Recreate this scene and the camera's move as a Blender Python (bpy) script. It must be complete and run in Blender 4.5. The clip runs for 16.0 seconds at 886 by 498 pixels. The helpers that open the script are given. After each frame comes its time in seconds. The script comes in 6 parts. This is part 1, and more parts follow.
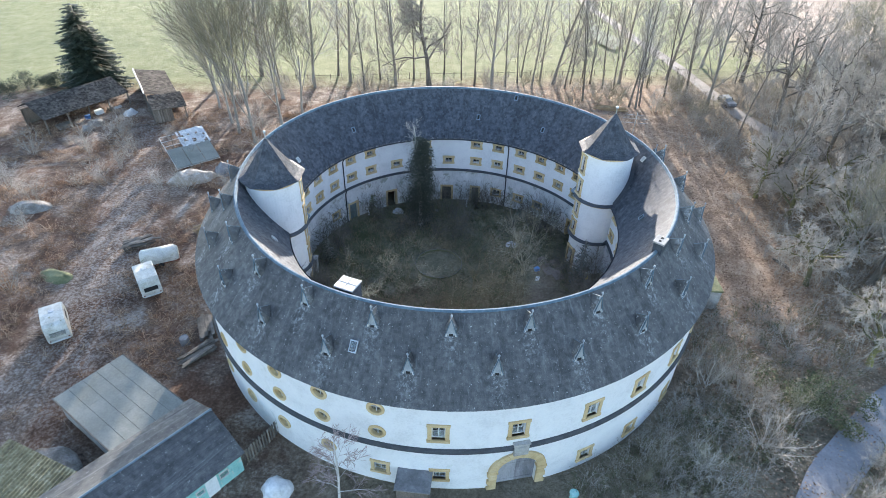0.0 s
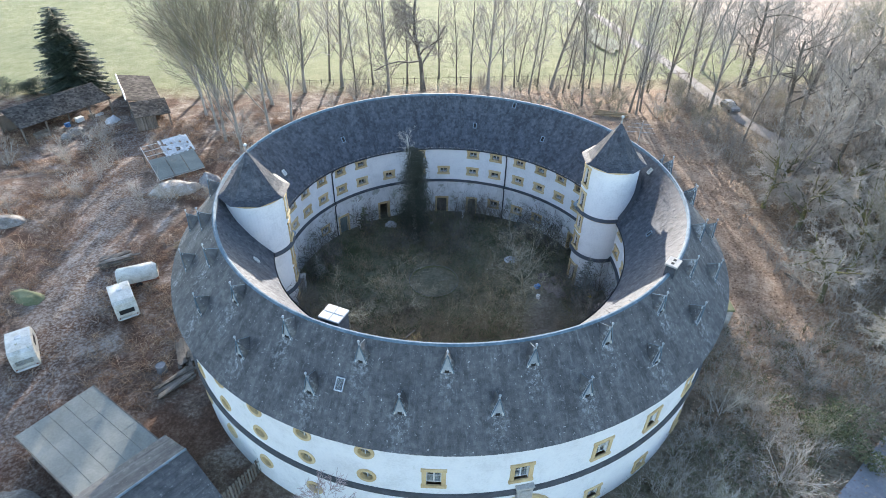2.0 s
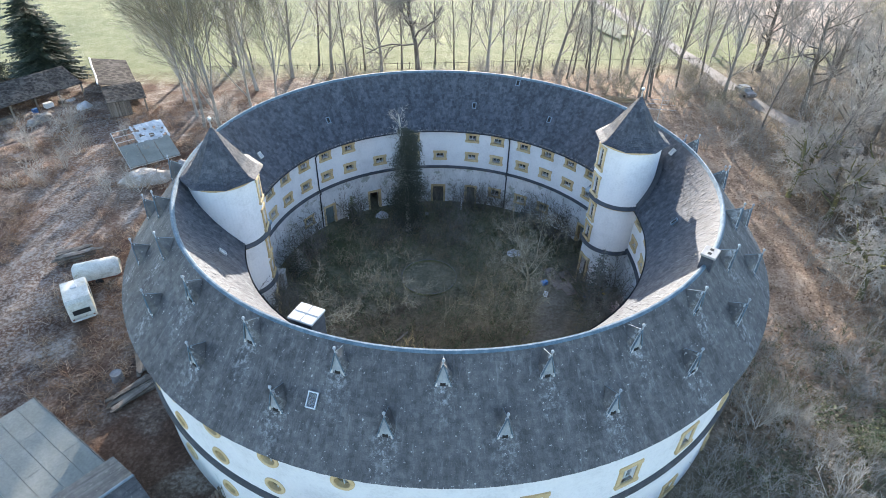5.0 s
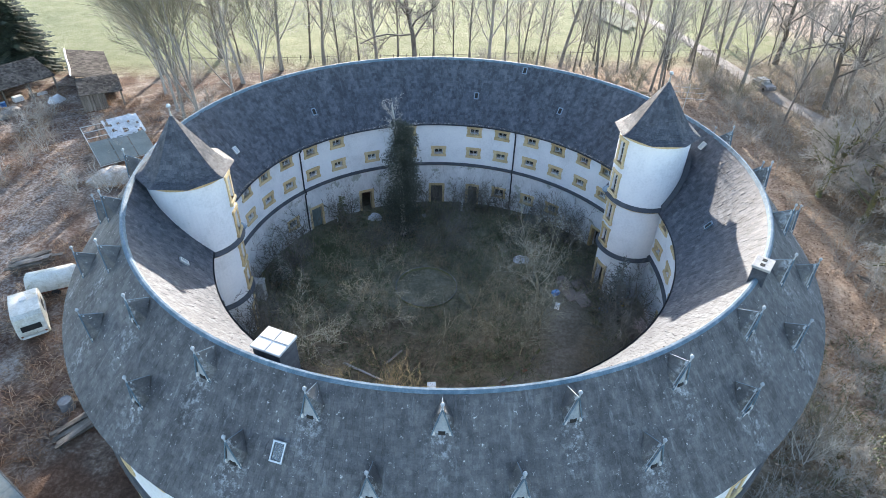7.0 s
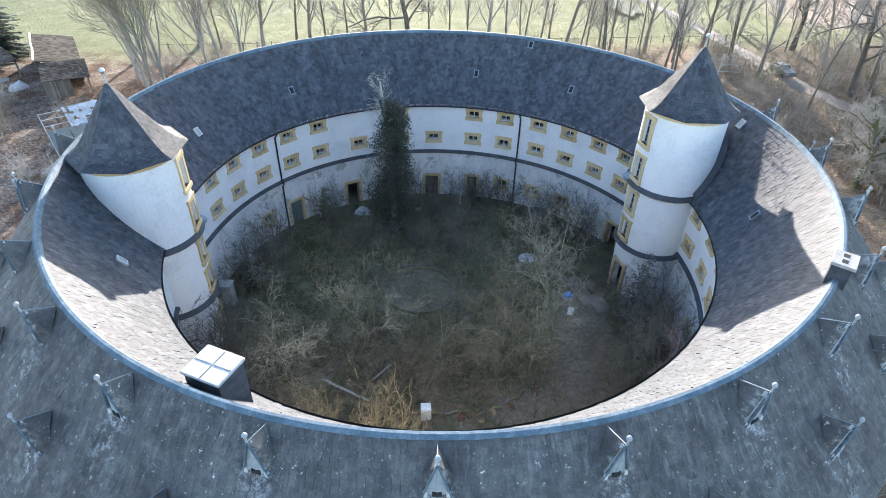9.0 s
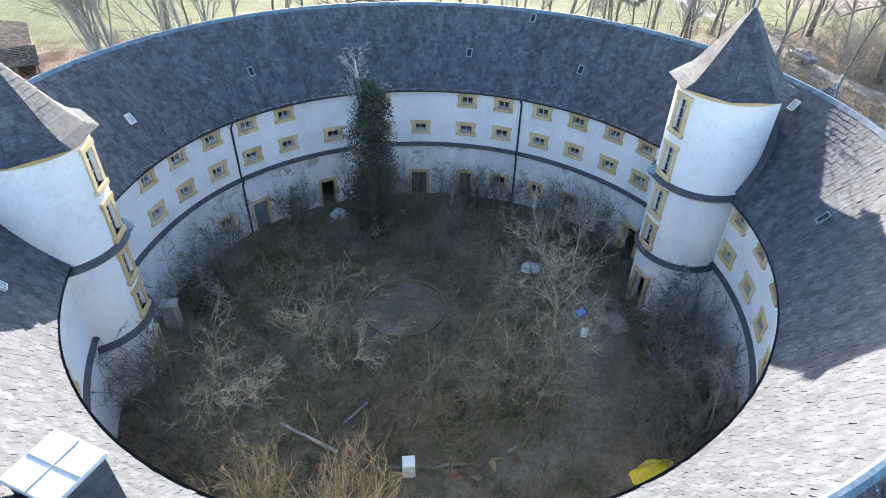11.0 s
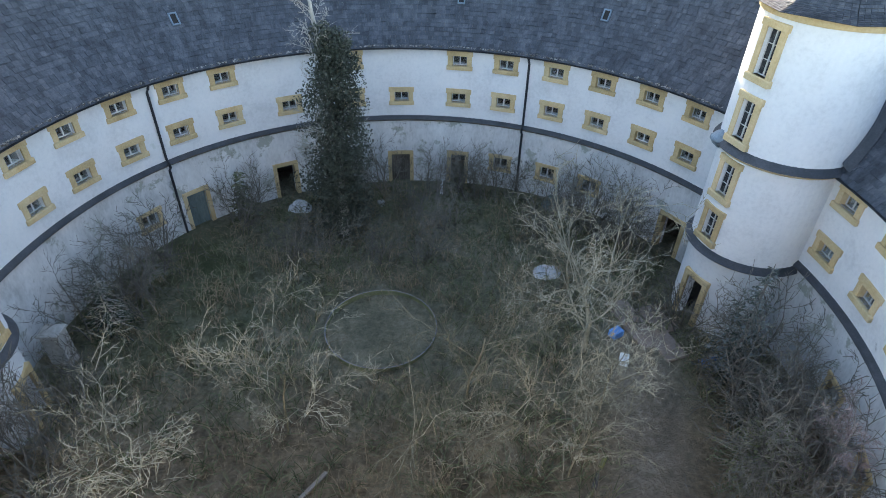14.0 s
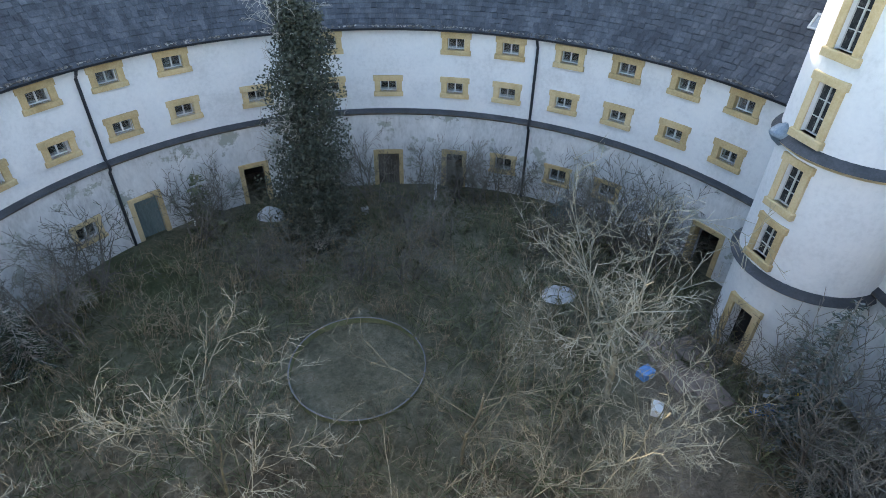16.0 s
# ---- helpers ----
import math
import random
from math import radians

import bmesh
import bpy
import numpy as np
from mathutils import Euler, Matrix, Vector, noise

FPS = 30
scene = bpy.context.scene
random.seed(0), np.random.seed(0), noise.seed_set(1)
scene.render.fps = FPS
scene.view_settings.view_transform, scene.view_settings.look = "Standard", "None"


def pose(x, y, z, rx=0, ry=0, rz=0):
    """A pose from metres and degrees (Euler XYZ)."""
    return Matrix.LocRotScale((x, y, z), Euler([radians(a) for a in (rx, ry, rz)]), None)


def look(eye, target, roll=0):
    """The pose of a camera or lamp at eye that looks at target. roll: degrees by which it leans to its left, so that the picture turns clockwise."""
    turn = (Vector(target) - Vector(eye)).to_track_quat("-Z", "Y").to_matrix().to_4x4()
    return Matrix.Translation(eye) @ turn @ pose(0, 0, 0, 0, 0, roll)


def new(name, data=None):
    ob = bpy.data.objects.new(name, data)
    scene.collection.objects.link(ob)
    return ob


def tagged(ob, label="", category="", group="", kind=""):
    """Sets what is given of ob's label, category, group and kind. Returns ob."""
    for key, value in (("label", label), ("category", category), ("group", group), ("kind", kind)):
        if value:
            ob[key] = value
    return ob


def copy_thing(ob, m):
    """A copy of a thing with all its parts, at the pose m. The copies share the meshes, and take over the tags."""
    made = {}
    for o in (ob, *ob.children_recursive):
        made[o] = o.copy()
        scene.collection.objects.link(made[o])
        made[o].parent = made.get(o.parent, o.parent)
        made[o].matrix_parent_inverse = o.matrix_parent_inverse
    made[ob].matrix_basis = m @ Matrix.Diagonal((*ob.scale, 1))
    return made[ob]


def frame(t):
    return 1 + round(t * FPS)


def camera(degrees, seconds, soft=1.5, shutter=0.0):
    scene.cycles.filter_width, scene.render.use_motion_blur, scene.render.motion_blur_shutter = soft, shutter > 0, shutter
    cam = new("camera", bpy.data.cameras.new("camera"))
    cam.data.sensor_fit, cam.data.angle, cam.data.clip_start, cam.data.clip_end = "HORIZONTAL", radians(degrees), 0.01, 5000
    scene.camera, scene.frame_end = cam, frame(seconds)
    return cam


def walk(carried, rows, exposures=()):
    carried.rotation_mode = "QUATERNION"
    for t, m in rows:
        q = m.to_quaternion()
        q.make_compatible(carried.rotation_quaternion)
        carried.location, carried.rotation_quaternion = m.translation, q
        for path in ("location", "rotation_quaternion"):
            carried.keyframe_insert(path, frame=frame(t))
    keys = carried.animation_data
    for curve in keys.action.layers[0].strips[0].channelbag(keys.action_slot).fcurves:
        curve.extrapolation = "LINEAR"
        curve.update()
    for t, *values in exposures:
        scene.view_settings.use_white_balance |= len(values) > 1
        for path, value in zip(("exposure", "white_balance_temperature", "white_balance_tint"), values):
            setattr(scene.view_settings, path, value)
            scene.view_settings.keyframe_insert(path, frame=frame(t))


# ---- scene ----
cam = camera(74.5, 16.0, soft=0.9)
ROWS = [
    (0.0, -0.18, -50.19, 41.95, 1.40, -36.56, -1.05),
    (0.5, -0.17, -49.20, 41.82, 1.24, -36.45, -1.08),
    (1.0, -0.19, -47.95, 41.74, 1.13, -36.43, -1.09),
    (1.5, -0.19, -46.95, 41.57, 1.01, -36.40, -1.07),
    (2.0, -0.19, -46.35, 41.15, 0.90, -36.41, -1.08),
    (2.5, -0.15, -45.95, 40.51, 0.81, -36.42, -1.10),
    (3.0, -0.12, -45.57, 39.76, 0.73, -36.43, -1.11),
    (3.5, -0.10, -45.14, 38.95, 0.74, -36.40, -1.17),
    (4.0, -0.03, -44.42, 38.20, 0.69, -36.48, -1.13),
    (6.5, -0.01, -36.95, 34.40, 0.64, -36.46, -1.08),
    (7.0, -0.01, -36.31, 33.56, 0.56, -36.46, -1.12),
    (7.5, 0.04, -35.66, 32.57, 0.52, -36.49, -1.13),
    (8.0, 0.05, -34.60, 31.54, 0.39, -36.48, -1.12),
    (8.5, 0.09, -33.16, 30.58, 0.29, -36.44, -1.12),
    (9.0, 0.09, -31.28, 29.51, 0.19, -36.39, -1.12),
    (11.5, 0.66, -23.95, 24.85, -0.61, -36.51, -1.09),
    (12.0, 0.70, -22.83, 23.83, -0.75, -36.57, -1.05),
    (12.5, 0.81, -21.58, 22.95, -0.88, -36.62, -1.12),
    (13.0, 0.83, -20.26, 22.02, -1.21, -36.55, -1.10),
    (13.5, 0.81, -18.93, 21.10, -1.55, -36.51, -1.12),
    (14.0, 0.73, -17.57, 20.30, -1.86, -36.47, -1.09),
    (14.5, 0.70, -16.28, 19.60, -2.11, -36.42, -1.05),
    (15.0, 0.78, -14.94, 18.82, -2.22, -36.44, -1.03),
    (15.5, 1.05, -13.78, 18.22, -2.10, -36.47, -1.02),
    (16.0, 1.37, -12.98, 17.94, -1.67, -36.53, -1.04),
]
walk(cam, [(t, pose(x, y, z, 90 + pitch, roll, yaw)) for t, x, y, z, yaw, pitch, roll in ROWS],
     exposures=[(0.0, 2.2, 6450, 13), (9.0, 2.31, 6500, 13), (11.5, 2.42, 6400, 13), (12.5, 2.49, 6750, 13), (14.5, 2.55, 7150, 13), (16.0, 2.6, 7250, 14)])

# ---- world, sun ----
SUN_AZ, SUN_EL = 0.0, 14.0
world = bpy.data.worlds.new("world")
scene.world = world
world.use_nodes = True
wn = world.node_tree
sky = wn.nodes.new("ShaderNodeTexSky")
sky.sky_type = "NISHITA"
sky.sun_disc = False
sky.sun_elevation, sky.sun_rotation = radians(SUN_EL), radians(SUN_AZ)
sky.air_density, sky.dust_density, sky.ozone_density = 1.0, 0.8, 1.5
wn.links.new(sky.outputs[0], wn.nodes["Background"].inputs[0])
wn.nodes["Background"].inputs[1].default_value = 0.15
sun_data = bpy.data.lights.new("sun", "SUN")
sun_data.energy, sun_data.angle, sun_data.color = 3.3, radians(0.6), (1.0, 0.93, 0.82)
sun = new("sun", sun_data)
sun.matrix_world = look((100 * math.sin(radians(SUN_AZ)), 100 * math.cos(radians(SUN_AZ)), 100 * math.tan(radians(SUN_EL))), (0, 0, 0))


# ---- materials ----
def ramp_node(nt, stops):
    r = nt.nodes.new("ShaderNodeValToRGB")
    e = r.color_ramp.elements
    while len(e) < len(stops):
        e.new(0.5)
    for el, (pos, c) in zip(e, stops):
        el.position, el.color = pos, (*c, 1) if len(c) == 3 else c
    return r


def noise_node(nt, scale, detail=4, rough=0.55, vec=None, dist=0.0):
    n = nt.nodes.new("ShaderNodeTexNoise")
    n.inputs["Scale"].default_value, n.inputs["Detail"].default_value = scale, detail
    n.inputs["Roughness"].default_value, n.inputs["Distortion"].default_value = rough, dist
    if vec:
        nt.links.new(vec, n.inputs["Vector"])
    return n


def mix_node(nt, fac, a, b, blend="MIX"):
    m = nt.nodes.new("ShaderNodeMix")
    m.data_type, m.blend_type = "RGBA", blend
    for sock, val in ((m.inputs[0], fac), (m.inputs[6], a), (m.inputs[7], b)):
        if isinstance(val, (int, float)):
            sock.default_value = val
        elif isinstance(val, tuple):
            sock.default_value = (*val, 1)
        else:
            nt.links.new(val, sock)
    return m.outputs[2]


def math_node(nt, op, a, b=0.0, clamp=False):
    m = nt.nodes.new("ShaderNodeMath")
    m.operation, m.use_clamp = op, clamp
    for sock, val in ((m.inputs[0], a), (m.inputs[1], b)):
        if isinstance(val, (int, float)):
            sock.default_value = val
        else:
            nt.links.new(val, sock)
    return m.outputs[0]


def mat(name, dark, mid, light, scale=1.0, fine=18.0, rough=0.85, metal=0.0, bump=0.3, stretch=(1, 1, 1), island=0.0, spots=None, rand=0.0, spec=0.4):
    """Two-scale procedural surface: broad patches, fine grain, optional spots and per-piece variation."""
    m = bpy.data.materials.new(name)
    m.use_nodes = True
    nt = m.node_tree
    b = nt.nodes["Principled BSDF"]
    geo = nt.nodes.new("ShaderNodeNewGeometry")
    mp = nt.nodes.new("ShaderNodeMapping")
    mp.inputs["Scale"].default_value = stretch
    nt.links.new(geo.outputs["Position"], mp.inputs["Vector"])
    v = mp.outputs[0]
    n1, n2 = noise_node(nt, scale, 5, 0.6, v, 0.4), noise_node(nt, fine, 4, 0.6, v)
    f = math_node(nt, "ADD", math_node(nt, "MULTIPLY", n1.outputs[0], 0.6), math_node(nt, "MULTIPLY", n2.outputs[0], 0.4))
    if island:
        f = math_node(nt, "ADD", f, math_node(nt, "MULTIPLY", math_node(nt, "SUBTRACT", geo.outputs["Random Per Island"], 0.5), island))
    if rand:
        oi = nt.nodes.new("ShaderNodeObjectInfo")
        f = math_node(nt, "ADD", f, math_node(nt, "MULTIPLY", math_node(nt, "SUBTRACT", oi.outputs["Random"], 0.5), rand))
    col = ramp_node(nt, [(0.32, dark), (0.5, mid), (0.68, light)])
    nt.links.new(f, col.inputs[0])
    c = col.outputs[0]
    if spots:
        s_scale, s_lo, s_col = spots
        n3 = noise_node(nt, s_scale, 5, 0.7, geo.outputs["Position"])
        r = ramp_node(nt, [(s_lo, (0, 0, 0)), (s_lo + 0.05, (1, 1, 1))])
        nt.links.new(n3.outputs[0], r.inputs[0])
        c = mix_node(nt, r.outputs[0], c, s_col)
    nt.links.new(c, b.inputs["Base Color"])
    b.inputs["Metallic"].default_value = metal
    b.inputs["Specular IOR Level"].default_value = spec
    nt.links.new(math_node(nt, "ADD", math_node(nt, "MULTIPLY", n2.outputs[0], 0.25), rough - 0.12, True), b.inputs["Roughness"])
    if bump:
        bp = nt.nodes.new("ShaderNodeBump")
        bp.inputs["Strength"].default_value, bp.inputs["Distance"].default_value = bump, 0.05
        nt.links.new(n2.outputs[0], bp.inputs["Height"])
        nt.links.new(bp.outputs[0], b.inputs["Normal"])
    return m


M_PLASTER = mat("white_plaster", (0.54, 0.545, 0.55), (0.66, 0.665, 0.67), (0.72, 0.72, 0.715), 0.5, 6, 0.9, bump=0.12, spots=(0.55, 0.65, (0.56, 0.58, 0.56)))
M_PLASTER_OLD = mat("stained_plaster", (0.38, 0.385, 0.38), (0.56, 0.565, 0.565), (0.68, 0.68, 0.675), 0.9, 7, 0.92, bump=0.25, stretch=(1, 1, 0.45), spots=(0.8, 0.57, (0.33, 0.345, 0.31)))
M_STONE = mat("yellow_sandstone", (0.36, 0.255, 0.125), (0.5, 0.375, 0.2), (0.59, 0.47, 0.29), 0.9, 12, 0.9, bump=0.25, rand=0.15)


def streaked_slate(name, island, rand, tones, pale_amount, specks, rough, spec):
    """Weathered slate with stains running down the slope of a round roof."""
    m = mat(name, *tones, 1.7, 13, rough, bump=0.3, island=island, rand=rand, spots=specks, spec=spec)
    nt = m.node_tree
    b = nt.nodes["Principled BSDF"]
    old = b.inputs["Base Color"].links[0].from_socket
    geo = nt.nodes.new("ShaderNodeNewGeometry")
    sep = nt.nodes.new("ShaderNodeSeparateXYZ")
    nt.links.new(geo.outputs["Position"], sep.inputs[0])
    ang = math_node(nt, "MULTIPLY", math_node(nt, "ARCTAN2", sep.outputs[0], sep.outputs[1]), 22.0)
    cmb = nt.nodes.new("ShaderNodeCombineXYZ")
    nt.links.new(ang, cmb.inputs[0])
    nt.links.new(math_node(nt, "MULTIPLY", sep.outputs[2], 0.3), cmb.inputs[1])
    n1, n2 = noise_node(nt, 0.9, 6, 0.7, cmb.outputs[0]), noise_node(nt, 3.4, 5, 0.7, cmb.outputs[0])
    deep = 0.66 if pale_amount > 0.3 else 0.75
    dark, pale = ramp_node(nt, [(0.42, (1.12, 1.12, 1.12)), (0.62, (deep, deep, deep * 1.02))]), ramp_node(nt, [(0.56, (0, 0, 0)), (0.74, (1, 1, 1))])
    nt.links.new(n1.outputs[0], dark.inputs[0])
    nt.links.new(n2.outputs[0], pale.inputs[0])
    c = mix_node(nt, 1.0, old, dark.outputs[0], "MULTIPLY")
    c = mix_node(nt, math_node(nt, "MULTIPLY", pale.outputs[0], pale_amount), c, (0.30, 0.31, 0.315))
    blotch = noise_node(nt, 3.2, 8, 0.78, geo.outputs["Position"]).outputs[0]
    if pale_amount > 0.3:  # lime stains washed down from the lead of each dormer
        turn = math_node(nt, "MULTIPLY", math_node(nt, "ARCTAN2", sep.outputs[0], math_node(nt, "MULTIPLY", sep.outputs[1], -1.0)), 180 / math.pi)
        rad = math_node(nt, "SQRT", math_node(nt, "ADD", math_node(nt, "MULTIPLY", sep.outputs[0], sep.outputs[0]), math_node(nt, "MULTIPLY", sep.outputs[1], sep.outputs[1])))
        for off, step, r0 in ((0.5, 14.4, 21.7), (8.2, 14.6, 23.6)):
            u = math_node(nt, "DIVIDE", math_node(nt, "SUBTRACT", turn, off), step)
            u = math_node(nt, "ABSOLUTE", math_node(nt, "SUBTRACT", math_node(nt, "FRACT", math_node(nt, "ADD", u, 20.5)), 0.5))
            side, low, high = nt.nodes.new("ShaderNodeMapRange"), nt.nodes.new("ShaderNodeMapRange"), nt.nodes.new("ShaderNodeMapRange")
            for node, src, p0, p1 in ((side, u, 0.16, 0.02), (low, rad, r0 + 2.1, r0 + 0.3), (high, rad, r0 - 0.25, r0)):
                node.inputs[1].default_value, node.inputs[2].default_value = p0, p1
                nt.links.new(src, node.inputs[0])
            k = math_node(nt, "MULTIPLY", math_node(nt, "MULTIPLY", side.outputs[0], low.outputs[0]), high.outputs[0])
            br = ramp_node(nt, [(0.5, (0, 0, 0)), (0.6, (1, 1, 1))])
            nt.links.new(blotch, br.inputs[0])
            c = mix_node(nt, math_node(nt, "MULTIPLY", math_node(nt, "MULTIPLY", k, br.outputs[0]), 0.75), c, (0.4, 0.42, 0.43))
    nt.links.new(c, b.inputs["Base Color"])
    return m


M_LID = mat("aged_white_lid", (0.36, 0.36, 0.35), (0.48, 0.48, 0.47), (0.58, 0.58, 0.56), 1.4, 9, 0.6, bump=0.1)
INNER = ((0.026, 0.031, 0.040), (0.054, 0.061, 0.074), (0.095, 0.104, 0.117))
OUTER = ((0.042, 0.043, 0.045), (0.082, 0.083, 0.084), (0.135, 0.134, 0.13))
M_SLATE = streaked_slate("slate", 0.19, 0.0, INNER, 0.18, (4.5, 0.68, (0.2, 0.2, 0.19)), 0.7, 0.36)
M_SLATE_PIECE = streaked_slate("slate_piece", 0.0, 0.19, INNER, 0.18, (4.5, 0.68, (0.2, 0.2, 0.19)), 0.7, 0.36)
M_SLATE_OUT = streaked_slate("streaked_slate", 0.12, 0.0, OUTER, 0.4, (5.0, 0.635, (0.5, 0.5, 0.48)), 0.62, 0.4)
M_SLATE_OUT_PIECE = streaked_slate("streaked_slate_piece", 0.0, 0.12, OUTER, 0.4, (5.0, 0.635, (0.5, 0.5, 0.48)), 0.62, 0.4)
M_LEAD = mat("grey_blue_lead", (0.10, 0.14, 0.175), (0.15, 0.20, 0.245), (0.24, 0.29, 0.33), 1.2, 15, 0.5, 0.2, bump=0.1)
M_LEAD_PALE = mat("pale_lead", (0.22, 0.25, 0.275), (0.32, 0.355, 0.38), (0.43, 0.46, 0.48), 1.5, 12, 0.5, 0.1, bump=0.1)
M_RIDGE = mat("blue_ridge_lead", (0.045, 0.085, 0.115), (0.085, 0.14, 0.185), (0.18, 0.24, 0.29), 2.4, 16, 0.7, 0.1, bump=0.3)
M_BELT = mat("dark_cornice_slate", (0.024, 0.028, 0.034), (0.042, 0.047, 0.055), (0.075, 0.08, 0.09), 1.0, 14, 0.6)
M_BELT_STONE = mat("brown_cornice_stone", (0.07, 0.06, 0.045), (0.12, 0.10, 0.08), (0.20, 0.17, 0.13), 1.0, 14, 0.85)
M_WOODGREY = mat("weathered_wood", (0.07, 0.06, 0.05), (0.14, 0.12, 0.10), (0.24, 0.21, 0.18), 1.5, 25, 0.9, stretch=(1, 1, 0.3), rand=0.25)
M_FRAME = mat("pale_paint", (0.38, 0.38, 0.37), (0.5, 0.5, 0.49), (0.62, 0.62, 0.6), 2, 20, 0.6, bump=0.1)
# near-black tone, standing for the lack of light behind openings
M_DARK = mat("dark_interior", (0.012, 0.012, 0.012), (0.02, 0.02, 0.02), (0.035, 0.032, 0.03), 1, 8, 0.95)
M_PIPE = mat("dark_painted_pipe", (0.02, 0.022, 0.026), (0.03, 0.033, 0.04), (0.05, 0.055, 0.06), 2, 12, 0.5, 0.3)
M_BARK = mat("grey_bark", (0.15, 0.138, 0.12), (0.26, 0.24, 0.21), (0.38, 0.36, 0.325), 1.5, 14, 0.95, stretch=(1, 1, 0.4), rand=0.2)
M_TWIG = mat("bare_twigs", (0.22, 0.195, 0.165), (0.36, 0.325, 0.28), (0.5, 0.46, 0.41), 0.6, 5, 0.9, bump=0, rand=0.3)
M_TWIG_DARK = mat("brown_grey_twigs", (0.2, 0.175, 0.148), (0.33, 0.295, 0.252), (0.48, 0.435, 0.38), 0.6, 5, 0.9, bump=0, rand=0.3)
M_TWIG_FRUIT = mat("ochre_grey_twigs", (0.125, 0.108, 0.068), (0.24, 0.21, 0.138), (0.43, 0.39, 0.28), 0.8, 5, 0.9, bump=0, rand=0.3)
M_TWIG_PALE = mat("lichen_grey_green_twigs", (0.13, 0.118, 0.08), (0.25, 0.228, 0.16), (0.40, 0.375, 0.28), 0.6, 5, 0.9, bump=0, rand=0.3)
M_TWIG_TAN = mat("tan_twigs", (0.22, 0.16, 0.08), (0.36, 0.27, 0.14), (0.48, 0.38, 0.22), 0.6, 5, 0.9, bump=0)
M_MOSS = mat("mossy_bark", (0.08, 0.08, 0.05), (0.13, 0.125, 0.07), (0.30, 0.28, 0.08), 0.35, 6, 0.95)
M_BIRCH = mat("birch_bark", (0.25, 0.22, 0.2), (0.5, 0.47, 0.43), (0.62, 0.6, 0.56), 2, 9, 0.8, stretch=(1, 1, 3))
M_IVY = mat("ivy_leaves", (0.022, 0.028, 0.018), (0.042, 0.05, 0.033), (0.085, 0.09, 0.064), 0.8, 6, 0.55, bump=0, island=0.3)
M_NEEDLE = mat("conifer_needles", (0.02, 0.03, 0.02), (0.042, 0.058, 0.036), (0.08, 0.1, 0.065), 0.8, 6, 0.7, bump=0, island=0.3)
M_NEEDLE_FROST = mat("frosted_needles", (0.03, 0.042, 0.03), (0.065, 0.08, 0.065), (0.19, 0.21, 0.21), 0.8, 5, 0.7, bump=0, island=0.45)
M_BRUSH = mat("brown_brush", (0.13, 0.097, 0.058), (0.24, 0.185, 0.12), (0.38, 0.31, 0.21), 0.4, 4, 0.95, bump=0, island=0.3)
M_BRUSH_GREEN = mat("green_brush", (0.055, 0.064, 0.03), (0.115, 0.125, 0.064), (0.2, 0.205, 0.12), 0.4, 4, 0.95, bump=0, island=0.3)
M_GRASS = mat("dry_grass", (0.16, 0.085, 0.05), (0.32, 0.2, 0.125), (0.52, 0.4, 0.29), 0.25, 3, 0.95, bump=0, island=0.3)
M_LEAFLITTER = mat("fallen_leaves", (0.13, 0.08, 0.05), (0.28, 0.185, 0.12), (0.46, 0.34, 0.24), 0.3, 3, 0.9, bump=0, island=0.5)
M_CARAVAN = mat("dirty_white_gelcoat", (0.3, 0.285, 0.235), (0.47, 0.46, 0.41), (0.62, 0.62, 0.58), 1.2, 8, 0.55, bump=0.05, spots=(1.7, 0.62, (0.25, 0.25, 0.17)))
M_TARP_TAN = mat("dirty_tan_tarpaulin", (0.2, 0.165, 0.13), (0.34, 0.3, 0.255), (0.56, 0.54, 0.51), 0.9, 5, 0.7, bump=0.5)
M_TARP = mat("pale_tarpaulin", (0.3, 0.31, 0.31), (0.48, 0.49, 0.5), (0.66, 0.67, 0.68), 0.8, 4, 0.6, bump=0.4)
M_TARP_DARK = mat("grey_tarpaulin", (0.10, 0.10, 0.105), (0.17, 0.17, 0.175), (0.28, 0.28, 0.28), 0.8, 5, 0.7, bump=0.4)
M_TARP_BLUE = mat("blue_tarpaulin", (0.02, 0.07, 0.18), (0.03, 0.12, 0.32), (0.12, 0.25, 0.45), 1.5, 8, 0.5, bump=0.3)
M_YELLOW = mat("yellow_sheet", (0.45, 0.30, 0.02), (0.65, 0.47, 0.03), (0.75, 0.58, 0.08), 2, 9, 0.6, bump=0.2)
M_TURQ = mat("turquoise_paint", (0.16, 0.38, 0.36), (0.25, 0.52, 0.49), (0.4, 0.62, 0.58), 1.3, 9, 0.7, spots=(2.2, 0.6, (0.5, 0.52, 0.45)))
M_FELT = mat("roofing_felt", (0.14, 0.145, 0.125), (0.2, 0.205, 0.18), (0.27, 0.27, 0.235), 0.45, 7, 0.85, bump=0.15)
M_CORRUG = mat("mossy_corrugated_roof", (0.09, 0.075, 0.045), (0.19, 0.16, 0.085), (0.36, 0.33, 0.22), 1.3, 6, 0.9, bump=0.3)
M_ROOFTILE = mat("old_roof_tiles", (0.035, 0.032, 0.029), (0.07, 0.063, 0.056), (0.12, 0.108, 0.095), 0.5, 6, 1.0, bump=0.3, island=0.3, spec=0.05)
M_RUBBLE = mat("rubble", (0.07, 0.06, 0.05), (0.16, 0.145, 0.125), (0.32, 0.3, 0.28), 1.0, 8, 0.9, island=0.4)
M_WOOD = mat("cut_wood", (0.16, 0.11, 0.06), (0.28, 0.2, 0.12), (0.42, 0.32, 0.2), 1.5, 14, 0.85, island=0.4)
